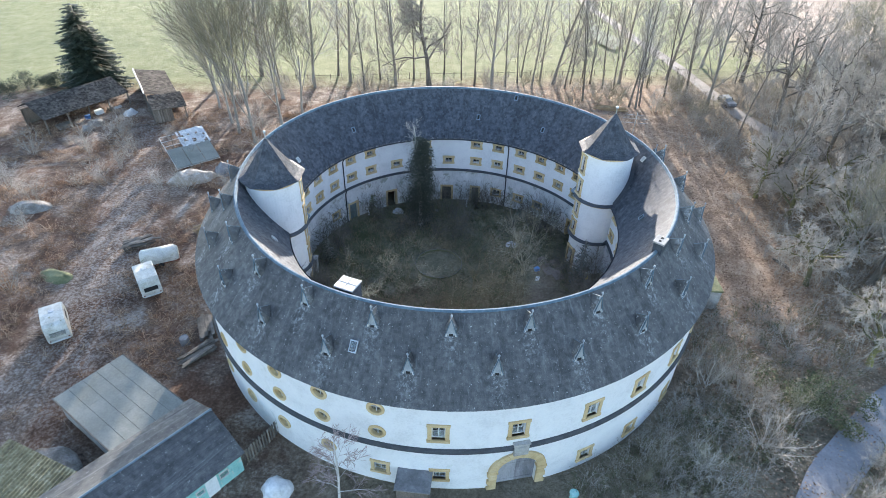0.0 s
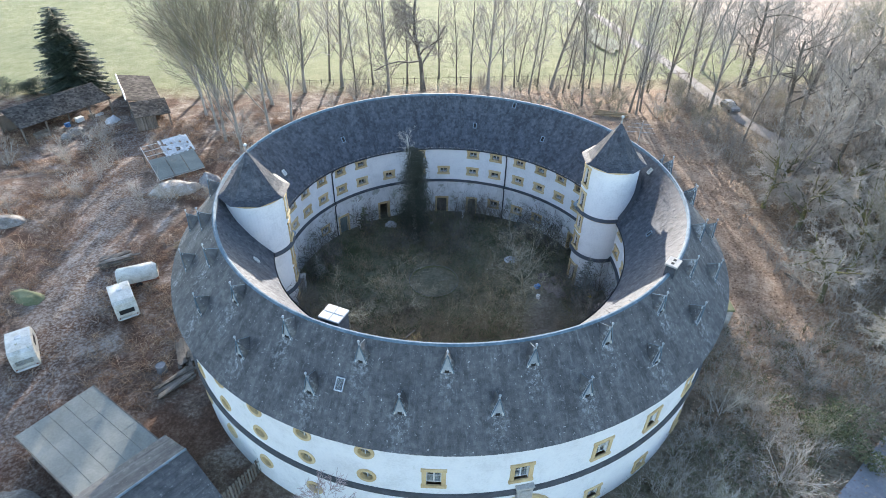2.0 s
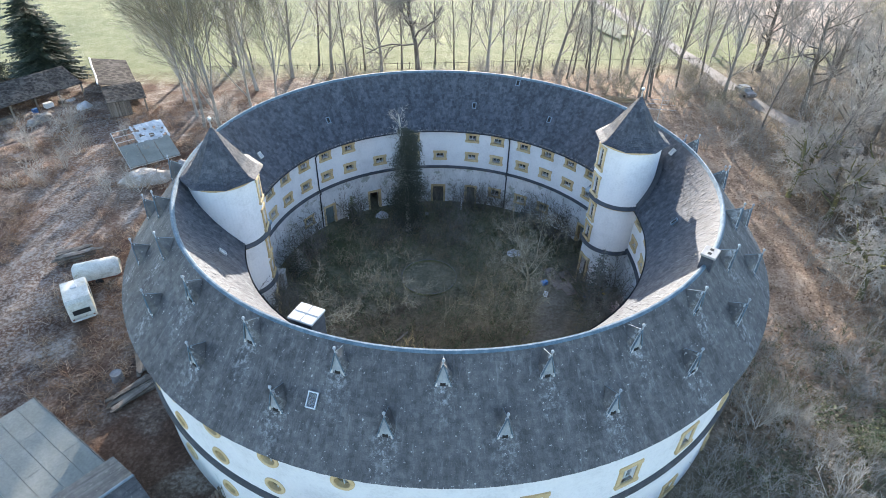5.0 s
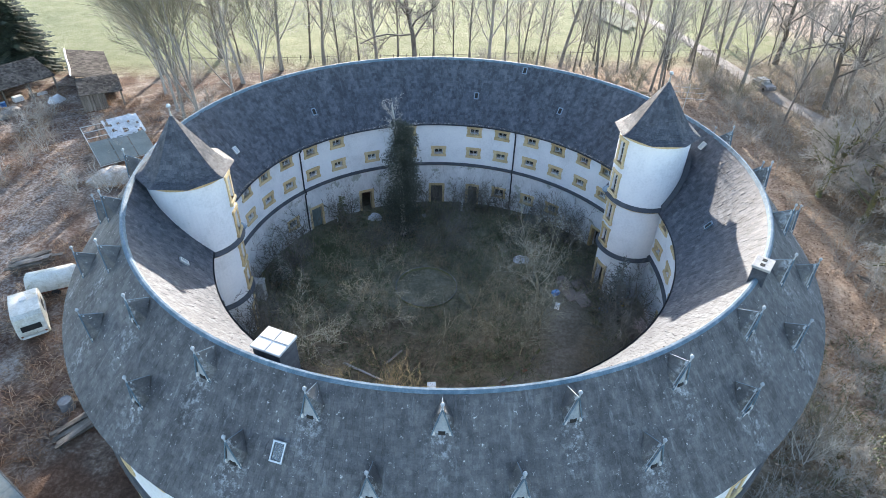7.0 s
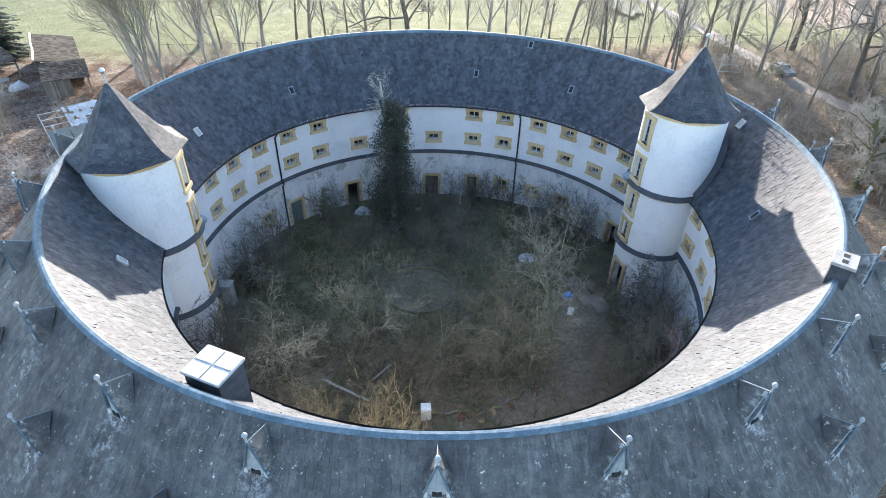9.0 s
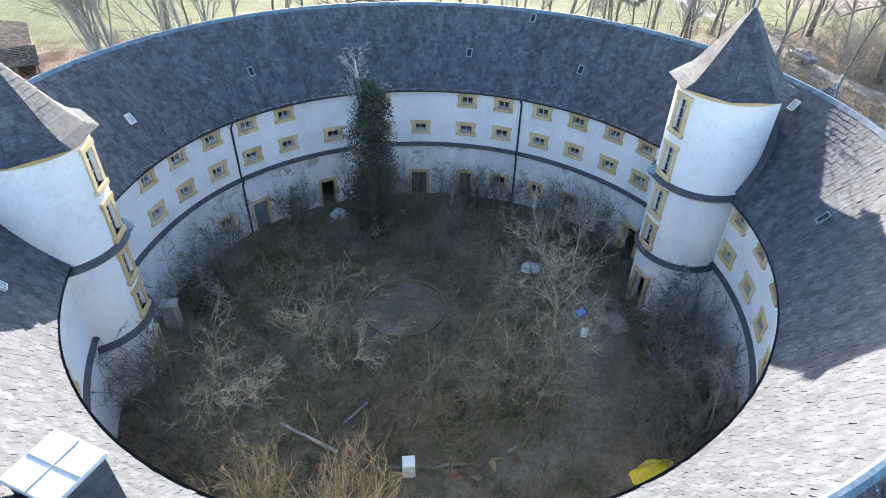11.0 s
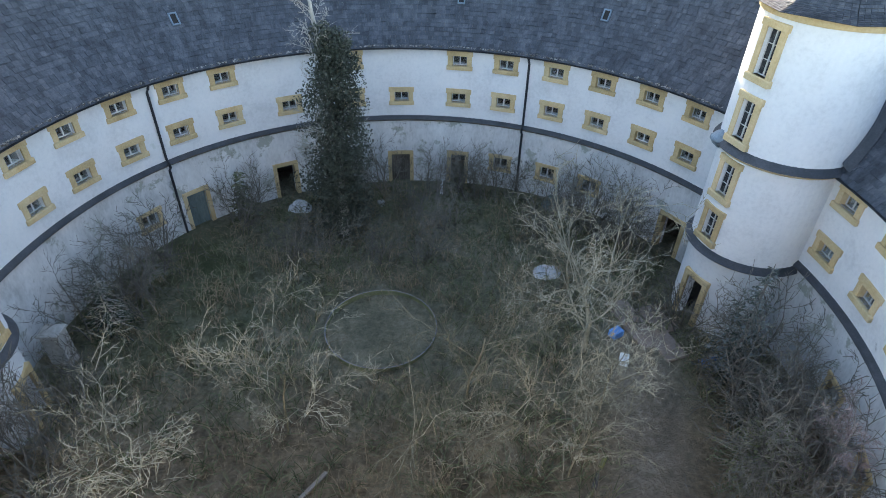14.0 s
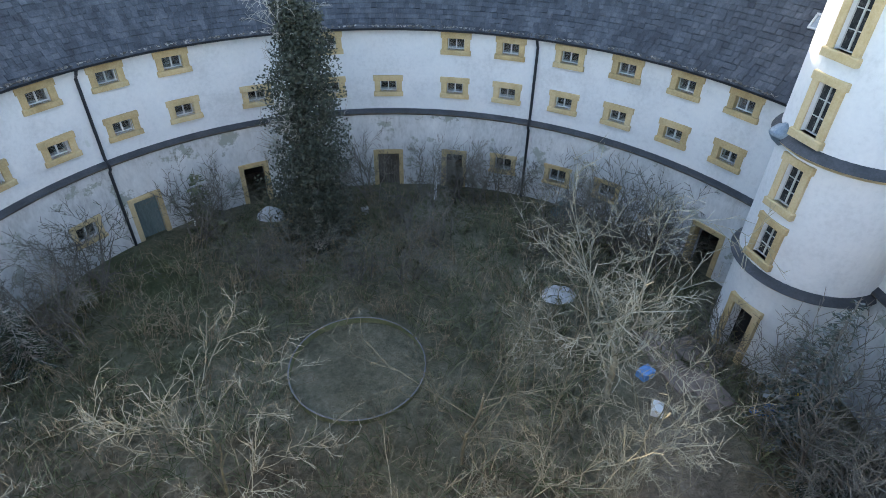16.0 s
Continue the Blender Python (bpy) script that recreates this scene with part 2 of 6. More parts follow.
M_RUST = mat("rust_red_metal", (0.08, 0.03, 0.02), (0.17, 0.07, 0.045), (0.28, 0.13, 0.09), 1.5, 10, 0.8)
M_CONCRETE = mat("stained_concrete", (0.2, 0.19, 0.17), (0.32, 0.31, 0.29), (0.45, 0.44, 0.41), 0.8, 8, 0.9)
M_RUBBER = mat("tyre_rubber", (0.012, 0.012, 0.012), (0.022, 0.022, 0.022), (0.04, 0.04, 0.038), 3, 15, 0.85)
M_METAL = mat("dull_zinc", (0.3, 0.32, 0.33), (0.42, 0.44, 0.45), (0.55, 0.57, 0.58), 2, 10, 0.4, 0.7, bump=0.05)
M_WHITE = mat("white_sheet_metal", (0.55, 0.57, 0.57), (0.70, 0.72, 0.72), (0.78, 0.8, 0.8), 1.2, 9, 0.5, bump=0.08)
M_BLUE = mat("blue_plastic", (0.05, 0.16, 0.4), (0.08, 0.24, 0.55), (0.2, 0.4, 0.65), 2, 9, 0.4)
M_DOORGREEN = mat("green_grey_door_paint", (0.07, 0.10, 0.10), (0.11, 0.15, 0.15), (0.17, 0.21, 0.2), 1.5, 14, 0.7, stretch=(1, 1, 0.3))
M_GATE = mat("grey_gate_planks", (0.13, 0.13, 0.14), (0.22, 0.22, 0.24), (0.33, 0.33, 0.35), 1.5, 14, 0.85, stretch=(1, 1, 0.3), rand=0.3)


def glass_mat():
    m = bpy.data.materials.new("window_glass")
    m.use_nodes = True
    nt = m.node_tree
    b = nt.nodes["Principled BSDF"]
    nz = noise_node(nt, 1.3, 2)
    nt.links.new(nz.outputs[0], b.inputs["Roughness"])
    b.inputs["Roughness"].default_value = 0.05
    nt.links.new(math_node(nt, "MULTIPLY", nz.outputs[0], 0.15), b.inputs["Roughness"])
    b.inputs["Base Color"].default_value = (0.75, 0.8, 0.8, 1)
    b.inputs["Transmission Weight"].default_value = 0.9
    b.inputs["IOR"].default_value = 1.45
    b.inputs["Specular IOR Level"].default_value = 0.3
    return m


M_GLASS = glass_mat()
# opaque pane with the dark room behind it put into its colour
M_PANE_DARK = mat("dusty_dark_glass", (0.014, 0.016, 0.018), (0.026, 0.029, 0.032), (0.05, 0.054, 0.058), 1.5, 9, 0.25, bump=0.0, spec=0.35)


def ground_mat():
    m = bpy.data.materials.new("ground_cover")
    m.use_nodes = True
    nt = m.node_tree
    b = nt.nodes["Principled BSDF"]
    geo = nt.nodes.new("ShaderNodeNewGeometry")
    pos = geo.outputs["Position"]
    sep = nt.nodes.new("ShaderNodeSeparateXYZ")
    nt.links.new(pos, sep.inputs[0])
    big, mid, fine = noise_node(nt, 0.05, 5, 0.6, pos), noise_node(nt, 0.35, 6, 0.65, pos, 0.6), noise_node(nt, 3.5, 6, 0.7, pos)
    tiny = noise_node(nt, 14, 4, 0.7, pos)

    def soft(value, lo, hi):
        mr = nt.nodes.new("ShaderNodeMapRange")
        mr.inputs[1].default_value, mr.inputs[2].default_value = lo, hi
        nt.links.new(value, mr.inputs[0])
        return mr.outputs[0]

    grain = math_node(nt, "ADD", math_node(nt, "MULTIPLY", mid.outputs[0], 0.5), math_node(nt, "MULTIPLY", fine.outputs[0], 0.5))
    def three(a, c, d):
        r = ramp_node(nt, [(0.36, a), (0.5, c), (0.64, d)])
        nt.links.new(grain, r.inputs[0])
        return r.outputs[0]
    yard = three((0.06, 0.042, 0.033), (0.21, 0.155, 0.12), (0.52, 0.45, 0.395))
    leaf = three((0.13, 0.085, 0.058), (0.31, 0.222, 0.16), (0.5, 0.395, 0.305))
    court = three((0.085, 0.085, 0.055), (0.18, 0.172, 0.12), (0.29, 0.27, 0.2))
    field = three((0.17, 0.185, 0.085), (0.235, 0.25, 0.13), (0.31, 0.31, 0.19))
    # darker floor tone with shade mixed into the colour
    shade = three((0.1, 0.085, 0.058), (0.2, 0.17, 0.122), (0.33, 0.285, 0.215))
    russet = three((0.07, 0.04, 0.027), (0.15, 0.09, 0.062), (0.29, 0.2, 0.15))
    patch = noise_node(nt, 0.13, 5, 0.65, pos, 0.8)
    yard = mix_node(nt, soft(patch.outputs[0], 0.47, 0.58), yard, russet)
    wob = math_node(nt, "MULTIPLY", math_node(nt, "SUBTRACT", mid.outputs[0], 0.5), 14.0)
    x, y = math_node(nt, "ADD", sep.outputs[0], wob), math_node(nt, "ADD", sep.outputs[1], wob)
    c = mix_node(nt, soft(x, 8, 22), yard, leaf)
    # thicket floor in front of the building on its right-hand side, shade painted in
    c = mix_node(nt, math_node(nt, "MULTIPLY", soft(x, -16, -6), soft(y, -8, -18)), c, shade)
    # brushwood floor of the wood, darkened by colour for the shade under the trees
    c = mix_node(nt, math_node(nt, "MULTIPLY", soft(x, 39, 46), 0.75), c, shade)
    # frosted gravel track through the yard
    line = math_node(nt, "ABSOLUTE", math_node(nt, "ADD", math_node(nt, "ADD", sep.outputs[0], math_node(nt, "MULTIPLY", sep.outputs[1], 0.28)), 39.0))
    frost = math_node(nt, "MULTIPLY", soft(line, 6.0, 0.5), soft(fine.outputs[0], 0.46, 0.64))
    c = mix_node(nt, math_node(nt, "MULTIPLY", frost, math_node(nt, "MULTIPLY", soft(y, -30, -10), soft(y, 48, 35))), c, (0.36, 0.335, 0.315))
    # meadow beyond the tree belt
    edge = math_node(nt, "SUBTRACT", y, math_node(nt, "MULTIPLY", sep.outputs[0], 0.12))
    c = mix_node(nt, soft(edge, 58, 66), c, field)
    ploughed = three((0.30, 0.22, 0.17), (0.42, 0.33, 0.26), (0.5, 0.42, 0.34))
    c = mix_node(nt, math_node(nt, "MULTIPLY", soft(x, 62, 72), soft(edge, 66, 76)), c, ploughed)
    ln = nt.nodes.new("ShaderNodeVectorMath")
    ln.operation = "LENGTH"
    cx = nt.nodes.new("ShaderNodeCombineXYZ")
    nt.links.new(sep.outputs[0], cx.inputs[0])
    nt.links.new(sep.outputs[1], cx.inputs[1])
    nt.links.new(cx.outputs[0], ln.inputs[0])
    c = mix_node(nt, soft(ln.outputs["Value"], 20.5, 19.5), c, court)
    mossy = math_node(nt, "MULTIPLY", soft(ln.outputs["Value"], 20.5, 19.5), soft(big.outputs[0], 0.5, 0.6))
    c = mix_node(nt, math_node(nt, "MULTIPLY", mossy, 0.7), c, (0.06, 0.085, 0.03))
    inside = soft(ln.outputs["Value"], 20.5, 19.5)
    litter = three((0.1, 0.075, 0.05), (0.22, 0.17, 0.118), (0.36, 0.29, 0.21))
    c = mix_node(nt, math_node(nt, "MULTIPLY", inside, math_node(nt, "MULTIPLY", soft(math_node(nt, "ADD", sep.outputs[1], math_node(nt, "MULTIPLY", wob, 0.5)), 0.5, -3.5), 0.85)), c, litter)
    # trodden path along the inner side of the courtyard
    sway = math_node(nt, "MULTIPLY", math_node(nt, "SUBTRACT", fine.outputs[0], 0.5), 3.0)
    near_a = math_node(nt, "ABSOLUTE", math_node(nt, "SUBTRACT", sep.outputs[0], math_node(nt, "ADD", math_node(nt, "MULTIPLY", sep.outputs[1], 0.25), 10.75)))
    near_b = math_node(nt, "ABSOLUTE", math_node(nt, "SUBTRACT", math_node(nt, "SUBTRACT", math_node(nt, "MULTIPLY", sep.outputs[0], 0.5), math_node(nt, "MULTIPLY", sep.outputs[1], 0.867)), 9.97))
    on_a = math_node(nt, "MULTIPLY", soft(math_node(nt, "ADD", near_a, sway), 2.0, 0.8), math_node(nt, "MULTIPLY", soft(sep.outputs[1], -8.5, -6.5), soft(sep.outputs[1], 4.0, 2.5)))
    on_b = math_node(nt, "MULTIPLY", soft(math_node(nt, "ADD", near_b, sway), 2.0, 0.8), math_node(nt, "MULTIPLY", soft(sep.outputs[0], -4, 0), soft(sep.outputs[0], 11, 9)))
    c = mix_node(nt, math_node(nt, "MULTIPLY", math_node(nt, "MAXIMUM", on_a, on_b), 0.85), c, three((0.14, 0.118, 0.09), (0.24, 0.208, 0.165), (0.36, 0.325, 0.27)))
    nt.links.new(c, b.inputs["Base Color"])
    b.inputs["Roughness"].default_value = 0.95
    b.inputs["Specular IOR Level"].default_value = 0.2
    bp = nt.nodes.new("ShaderNodeBump")
    bp.inputs["Strength"].default_value, bp.inputs["Distance"].default_value = 0.9, 0.4
    nt.links.new(math_node(nt, "ADD", math_node(nt, "ADD", fine.outputs[0], mid.outputs[0]), math_node(nt, "MULTIPLY", tiny.outputs[0], 0.35)), bp.inputs["Height"])
    nt.links.new(bp.outputs[0], b.inputs["Normal"])
    return m


M_GROUND = ground_mat()
M_TRACK = mat("pale_track_gravel", (0.15, 0.13, 0.113), (0.235, 0.21, 0.188), (0.33, 0.3, 0.275), 0.3, 4, 0.9, bump=0.3)
M_ASPHALT = mat("asphalt_lane", (0.14, 0.145, 0.16), (0.21, 0.215, 0.23), (0.3, 0.3, 0.31), 0.25, 6, 0.6, bump=0.2)


# ---- mesh tools ----
class Geo:
    """Collects vertices and faces of one mesh."""

    def __init__(self):
        self.v, self.f = [], []

    def add(self, verts, faces, m=None):
        k = len(self.v)
        self.v += [tuple(m @ Vector(p)) if m else tuple(p) for p in verts]
        self.f += [tuple(i + k for i in q) for q in faces]
        return self

    def box(self, c, s, m=None, taper=1.0, bevel=0.0):
        x, y, z = (q / 2 for q in s)
        if bevel:
            e = min(bevel, x * 0.9, y * 0.9)
            ring = [(-x + e, -y), (x - e, -y), (x, -y + e), (x, y - e), (x - e, y), (-x + e, y), (-x, y - e), (-x, -y + e)]
            q = [(c[0] + a, c[1] + b, c[2] - z) for a, b in ring]
            q += [(c[0] + a, c[1] + b, c[2] + z - e) for a, b in ring]
            fx, fy = (x - e) / x, (y - e) / y
            q += [(c[0] + a * fx, c[1] + b * fy, c[2] + z) for a, b in ring]
            fs = [tuple(range(7, -1, -1)), tuple(range(16, 24))]
            for lvl in (0, 8):
                fs += [(lvl + i, lvl + (i + 1) % 8, lvl + 8 + (i + 1) % 8, lvl + 8 + i) for i in range(8)]
            return self.add(q, fs, m)
        q = [(c[0] + a * (taper if k > 0 else 1), c[1] + b * (taper if k > 0 else 1), c[2] + k)
             for a, b, k in ((-x, -y, -z), (x, -y, -z), (x, y, -z), (-x, y, -z), (-x, -y, z), (x, -y, z), (x, y, z), (-x, y, z))]
        return self.add(q, [(3, 2, 1, 0), (4, 5, 6, 7), (0, 1, 5, 4), (1, 2, 6, 5), (2, 3, 7, 6), (3, 0, 4, 7)], m)

    def tube(self, pts, radii, n=6, cap=True, m=None):
        pts = [Vector(p) for p in pts]
        if isinstance(radii, (int, float)):
            radii = [radii] * len(pts)
        vs, fs = [], []
        for i, p in enumerate(pts):
            d = (pts[min(i + 1, len(pts) - 1)] - pts[max(i - 1, 0)])
            d = d.normalized() if d.length > 1e-9 else Vector((0, 0, 1))
            u = d.cross(Vector((0.3, 0.9, 0.1)) if abs(d.z) > 0.8 else Vector((0, 0, 1))).normalized()
            w = d.cross(u)
            for k in range(n):
                t = 2 * math.pi * k / n
                vs.append(p + (u * math.cos(t) + w * math.sin(t)) * radii[i])
        for i in range(len(pts) - 1):
            for k in range(n):
                a, b = i * n + k, i * n + (k + 1) % n
                fs.append((a, b, b + n, a + n))
        if cap:
            fs.append(tuple(range(n - 1, -1, -1)))
            fs.append(tuple(range((len(pts) - 1) * n, len(pts) * n)))
        return self.add(vs, fs, m)

    def lathe(self, prof, n=32, m=None, a0=0.0, a1=360.0):
        """Profile of (radius, height) pairs turned round z."""
        full = abs(a1 - a0) > 359.9
        k = n if full else n + 1
        vs, fs = [], []
        for r, z in prof:
            for i in range(k):
                t = radians(a0 + (a1 - a0) * i / n)
                vs.append((r * math.sin(t), r * math.cos(t), z))
        for j in range(len(prof) - 1):
            for i in range(n):
                a, b = j * k + i, j * k + (i + 1) % k
                fs.append((a, a + k, b + k, b))
        return self.add(vs, fs, m)

    def ob(self, name, material, parent=None, label="", smooth=False):
        me = bpy.data.meshes.new(name)
        me.from_pydata(self.v, [], self.f)
        me.materials.append(material)
        if smooth:
            me.polygons.foreach_set("use_smooth", [True] * len(me.polygons))
        me.update()
        o = new(name, me)
        if parent:
            o.parent = parent
        if label:
            tagged(o, label)
        return o


def thing(name, label, category, m=None, group="", kind=""):
    e = new(name)
    e.empty_display_size = 0.3
    if m:
        e.matrix_basis = m
    return tagged(e, label, category, group, kind)


def share(ob, parent, m, name=None):
    """Another object on the same mesh."""
    o = new(name or ob.name.split(".")[0], ob.data)
    o.parent = parent
    o.matrix_basis = m
    return o


def pol(r, a, z=0.0):
    return Vector((r * math.sin(radians(a)), r * math.cos(radians(a)), z))


def wall_frame(r, a, z, out=1):
    """Local frame on a round wall: x along it, y out of it, z up."""
    n = Vector((math.sin(radians(a)), math.cos(radians(a)), 0)) * out
    t = n.cross(Vector((0, 0, 1)))
    p = pol(r, a, z)
    return Matrix(((t.x, n.x, 0, p.x), (t.y, n.y, 0, p.y), (t.z, n.z, 1, p.z), (0, 0, 0, 1)))


def front(a):
    """Angle counted from the entrance front, to the right of who looks at it."""
    return 180.0 - a


RND = random.Random(7)

# ---- ground ----
R_IN, R_OUT, R_RIDGE = 17.17, 24.87, 20.58
Z_RIDGE, Z_EAVE_IN, Z_EAVE_OUT = 14.81, 9.55, 10.08
COURT_Z = 0.45


def ground_z(x, y):
    r = math.hypot(x, y)
    n = noise.noise(Vector((x * 0.05, y * 0.05, 0))) * 0.5 + noise.noise(Vector((x * 0.3, y * 0.3, 3))) * 0.14
    if r < 21:
        return COURT_Z + n * 0.45
    far = max(0.0, min(1.0, (r - 26) / 12))
    return n * far - 0.02 * max(-20, min(20, x)) * (1 - far)


def build_ground():
    fine = [i * 1.25 for i in range(-64, 65)]
    ext = [82, 88, 96, 106, 120, 140, 170, 220, 320, 500, 900, 1800, 3500]
    xs = [-e for e in reversed(ext)] + fine + ext
    g = Geo()
    n = len(xs)
    g.v = [(x, y, ground_z(x, y) if math.hypot(x, y) < 300 else 0.0) for y in xs for x in xs]
    g.f = [(j * n + i, j * n + i + 1, (j + 1) * n + i + 1, (j + 1) * n + i) for j in range(n - 1) for i in range(n - 1)]
    tagged(g.ob("ground", M_GROUND, smooth=True), "rough winter ground of dry grass, leaf litter and meadow", "ground", kind="structure")


build_ground()


def ribbon(name, pts, width, material, label, lift=0.05):
    g = Geo()
    vs = []
    P = [Vector((x, y, 0)) for x, y in pts]
    dense = []
    for a, b in zip(P, P[1:]):
        k = max(2, int((b - a).length / 2))
        dense += [a.lerp(b, i / k) for i in range(k)]
    dense.append(P[-1])
    for i, p in enumerate(dense):
        d = (dense[min(i + 1, len(dense) - 1)] - dense[max(i - 1, 0)]).normalized()
        s = Vector((-d.y, d.x, 0))
        w = width * (1 + 0.15 * noise.noise(Vector((p.x * 0.2, p.y * 0.2, 9))))
        for k in (-0.5, -0.25, 0, 0.25, 0.5):
            q = p + s * w * k
            vs.append((q.x, q.y, ground_z(q.x, q.y) + lift - abs(k) * 0.06))
    fs = [(i * 5 + k, i * 5 + k + 1, i * 5 + 5 + k + 1, i * 5 + 5 + k) for i in range(len(dense) - 1) for k in range(4)]
    g.add(vs, fs)
    return tagged(g.ob(name, material, smooth=True), label, "road", kind="structure")


ribbon("road", [(33, 200), (37.5, 120), (43.5, 92), (47, 76), (48.8, 66), (49.9, 57), (51.2, 49), (53.8, 42), (60, 35), (72, 27)], 2.7, M_TRACK, "pale unpaved lane running along a wood edge", 0.12)
ribbon("road_1", [(12, -44), (25, -29.5), (32, -22), (40, -15.5), (51, -9.5)], 3.3, M_ASPHALT, "smooth grey lane with fallen leaves at its edge", 0.08)


# ---- the round building ----
castle = thing("round_castle", "round white-plastered castle with a slate roof round a courtyard", "castle")


def ring_wall(r, thick, z0, z1, openings, step=2.0):
    """Round wall with real openings. openings: (angle, half width in degrees, low, high). thick is signed: + away from the face's inner side."""
    cuts = {round(i * step, 4) for i in range(int(360 / step))}
    zs = {z0, z1, (z0 + z1) / 2}
    for a, h, lo, hi in openings:
        cuts |= {round((a - h) % 360, 4), round((a + h) % 360, 4)}
        zs |= {lo, hi}
    A, Z = sorted(cuts), sorted(zs)
    n, k = len(A), len(Z)
    g = Geo()
    for rr in (r, r - thick):
        g.v += [tuple(pol(rr, a, z)) for z in Z for a in A]

    def hole(i, j):
        am = (A[i] + (A[(i + 1) % n] + (360 if i == n - 1 else 0))) / 2
        zm = (Z[j] + Z[j + 1]) / 2
        return any(abs((am - a + 180) % 360 - 180) < h and lo < zm < hi for a, h, lo, hi in openings)

    H = [[hole(i, j) for j in range(k - 1)] for i in range(n)]
    off = n * k
    for i in range(n):
        i2 = (i + 1) % n
        for j in range(k - 1):
            q = (j * n + i, j * n + i2, (j + 1) * n + i2, (j + 1) * n + i)
            if not H[i][j]:
                g.f += [q, tuple(p + off for p in reversed(q))]
                if H[i2][j]:
                    g.f.append((q[1], q[1] + off, q[2] + off, q[2]))
                if H[i - 1][j]:
                    g.f.append((q[0], q[3], q[3] + off, q[0] + off))
            else:
                if j == 0 or not H[i][j - 1]:
                    g.f.append((q[0], q[1], q[1] + off, q[0] + off))
                if j == k - 2 or not H[i][j + 1]:
                    g.f.append((q[3], q[3] + off, q[2] + off, q[2]))
    return g


def deg(w, r):
    return math.degrees(w / r) / 2


# window kinds: opening width, height
OUT_WIN, IN_WIN, LOW_WIN, OVAL = (0.98, 1.45), (0.86, 0.58), (0.95, 1.05), (0.9, 0.9)
out_windows = [(front(a), 6.95) for a in (-1.1, 12.2, 26.0, 37.2, 49.0, 60.5, 72, 84)]
low_windows = [(front(a), z) for a, z in ((-11.3, 1.95), (-0.8, 1.85), (26.8, 1.3), (38.3, 1.2), (51.5, 1.1), (64, 1.1))]
ovals = [(front(a), z) for a in (-11.4, -21.5, -30.9, -40.2, -50, -60, -70) for z in (8.85, 6.3)]
ovals += [(front(a), 2.75) for a in (-21.1, -31.3, -41.0, -51, -61)]
GATE_A = front(13.0)
TL_A, TR_A = -98.0, 71.0
cols = [-74.5, -65, -55.2, -45.6, -36.0, -11.5, 10.3, 19.6, 29.6, 39.0, 48.5, 57.5]
side = [87, 96.5, 106, 115.5, 125, 134, 143, -122, -132, -142]
in_windows = [(a, 8.72) for a in cols + side] + [(a, 6.42) for a in cols + side + [-1.5, -24.2]]
in_low = [(a, 2.3) for a in (-56, 20.0, 30.4, 39.8, 100, 112, 124)]
in_doors = [(-46.0, 1.15, 2.1, "board"), (10.6, 0.95, 2.0, "dark"), (58.6, 1.25, 2.1, "dark"), (-27, 1.1, 2.0, "dark"), (-2, 1.2, 1.9, "grey")]

openings = [(a, deg(OUT_WIN[0], R_OUT), z - OUT_WIN[1] / 2, z + OUT_WIN[1] / 2) for a, z in out_windows]
openings += [(a, deg(LOW_WIN[0], R_OUT), z - LOW_WIN[1] / 2, z + LOW_WIN[1] / 2) for a, z in low_windows]
openings += [(a, deg(OVAL[0], R_OUT), z - OVAL[1] / 2, z + OVAL[1] / 2) for a, z in ovals]
openings.append((GATE_A, deg(3.2, R_OUT), -1.0, 3.75))
ring_wall(R_OUT, 0.7, -1.0, Z_EAVE_OUT, openings).ob("outer_wall", M_PLASTER, castle, "white lime-plastered outer wall")

openings = [(a, deg(IN_WIN[0], R_IN), z - IN_WIN[1] / 2, z + IN_WIN[1] / 2) for a, z in in_windows]
ring_wall(R_IN, -0.6, 4.9, Z_EAVE_IN + 0.1, openings).ob("inner_wall", M_PLASTER, castle, "white plastered upper courtyard wall")
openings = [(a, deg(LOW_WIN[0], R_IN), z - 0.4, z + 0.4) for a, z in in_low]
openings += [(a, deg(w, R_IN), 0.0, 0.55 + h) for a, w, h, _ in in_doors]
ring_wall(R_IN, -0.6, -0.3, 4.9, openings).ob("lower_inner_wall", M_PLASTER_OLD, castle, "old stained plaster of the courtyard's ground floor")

# added near-black floors inside the wing stop the view; room darkness is their colour
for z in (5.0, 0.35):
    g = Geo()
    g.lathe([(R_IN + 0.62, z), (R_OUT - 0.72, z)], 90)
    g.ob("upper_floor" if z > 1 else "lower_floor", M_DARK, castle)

# added near-black ring between the two fronts; the rooms' darkness is its colour
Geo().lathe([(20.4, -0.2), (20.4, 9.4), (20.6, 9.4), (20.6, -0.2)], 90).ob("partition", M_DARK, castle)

# cornices
g = Geo()
g.lathe([(R_OUT - 0.02, 5.12), (R_OUT + 0.13, 5.06), (R_OUT + 0.24, 4.86), (R_OUT + 0.24, 4.76), (R_OUT + 0.1, 4.68), (R_OUT - 0.02, 4.62)], 180)
g.ob("outer_cornice", M_BELT, castle, "slate-covered cornice band")
g = Geo()
g.lathe([(R_IN + 0.02, 5.18), (R_IN - 0.2, 5.06), (R_IN - 0.24, 4.98)], 150)
g.ob("inner_cornice_cover", M_BELT, castle, "slate cover of the courtyard cornice")
g = Geo()
g.lathe([(R_IN - 0.22, 4.98), (R_IN - 0.2, 4.92), (R_IN - 0.1, 4.86), (R_IN + 0.02, 4.78)], 150)
g.ob("inner_cornice", M_BELT_STONE, castle, "brown stone courtyard cornice")
g = Geo()
g.lathe([(R_IN + 0.02, 9.58), (R_IN - 0.12, 9.56), (R_IN - 0.1, 9.44), (R_IN + 0.02, 9.36)], 150)
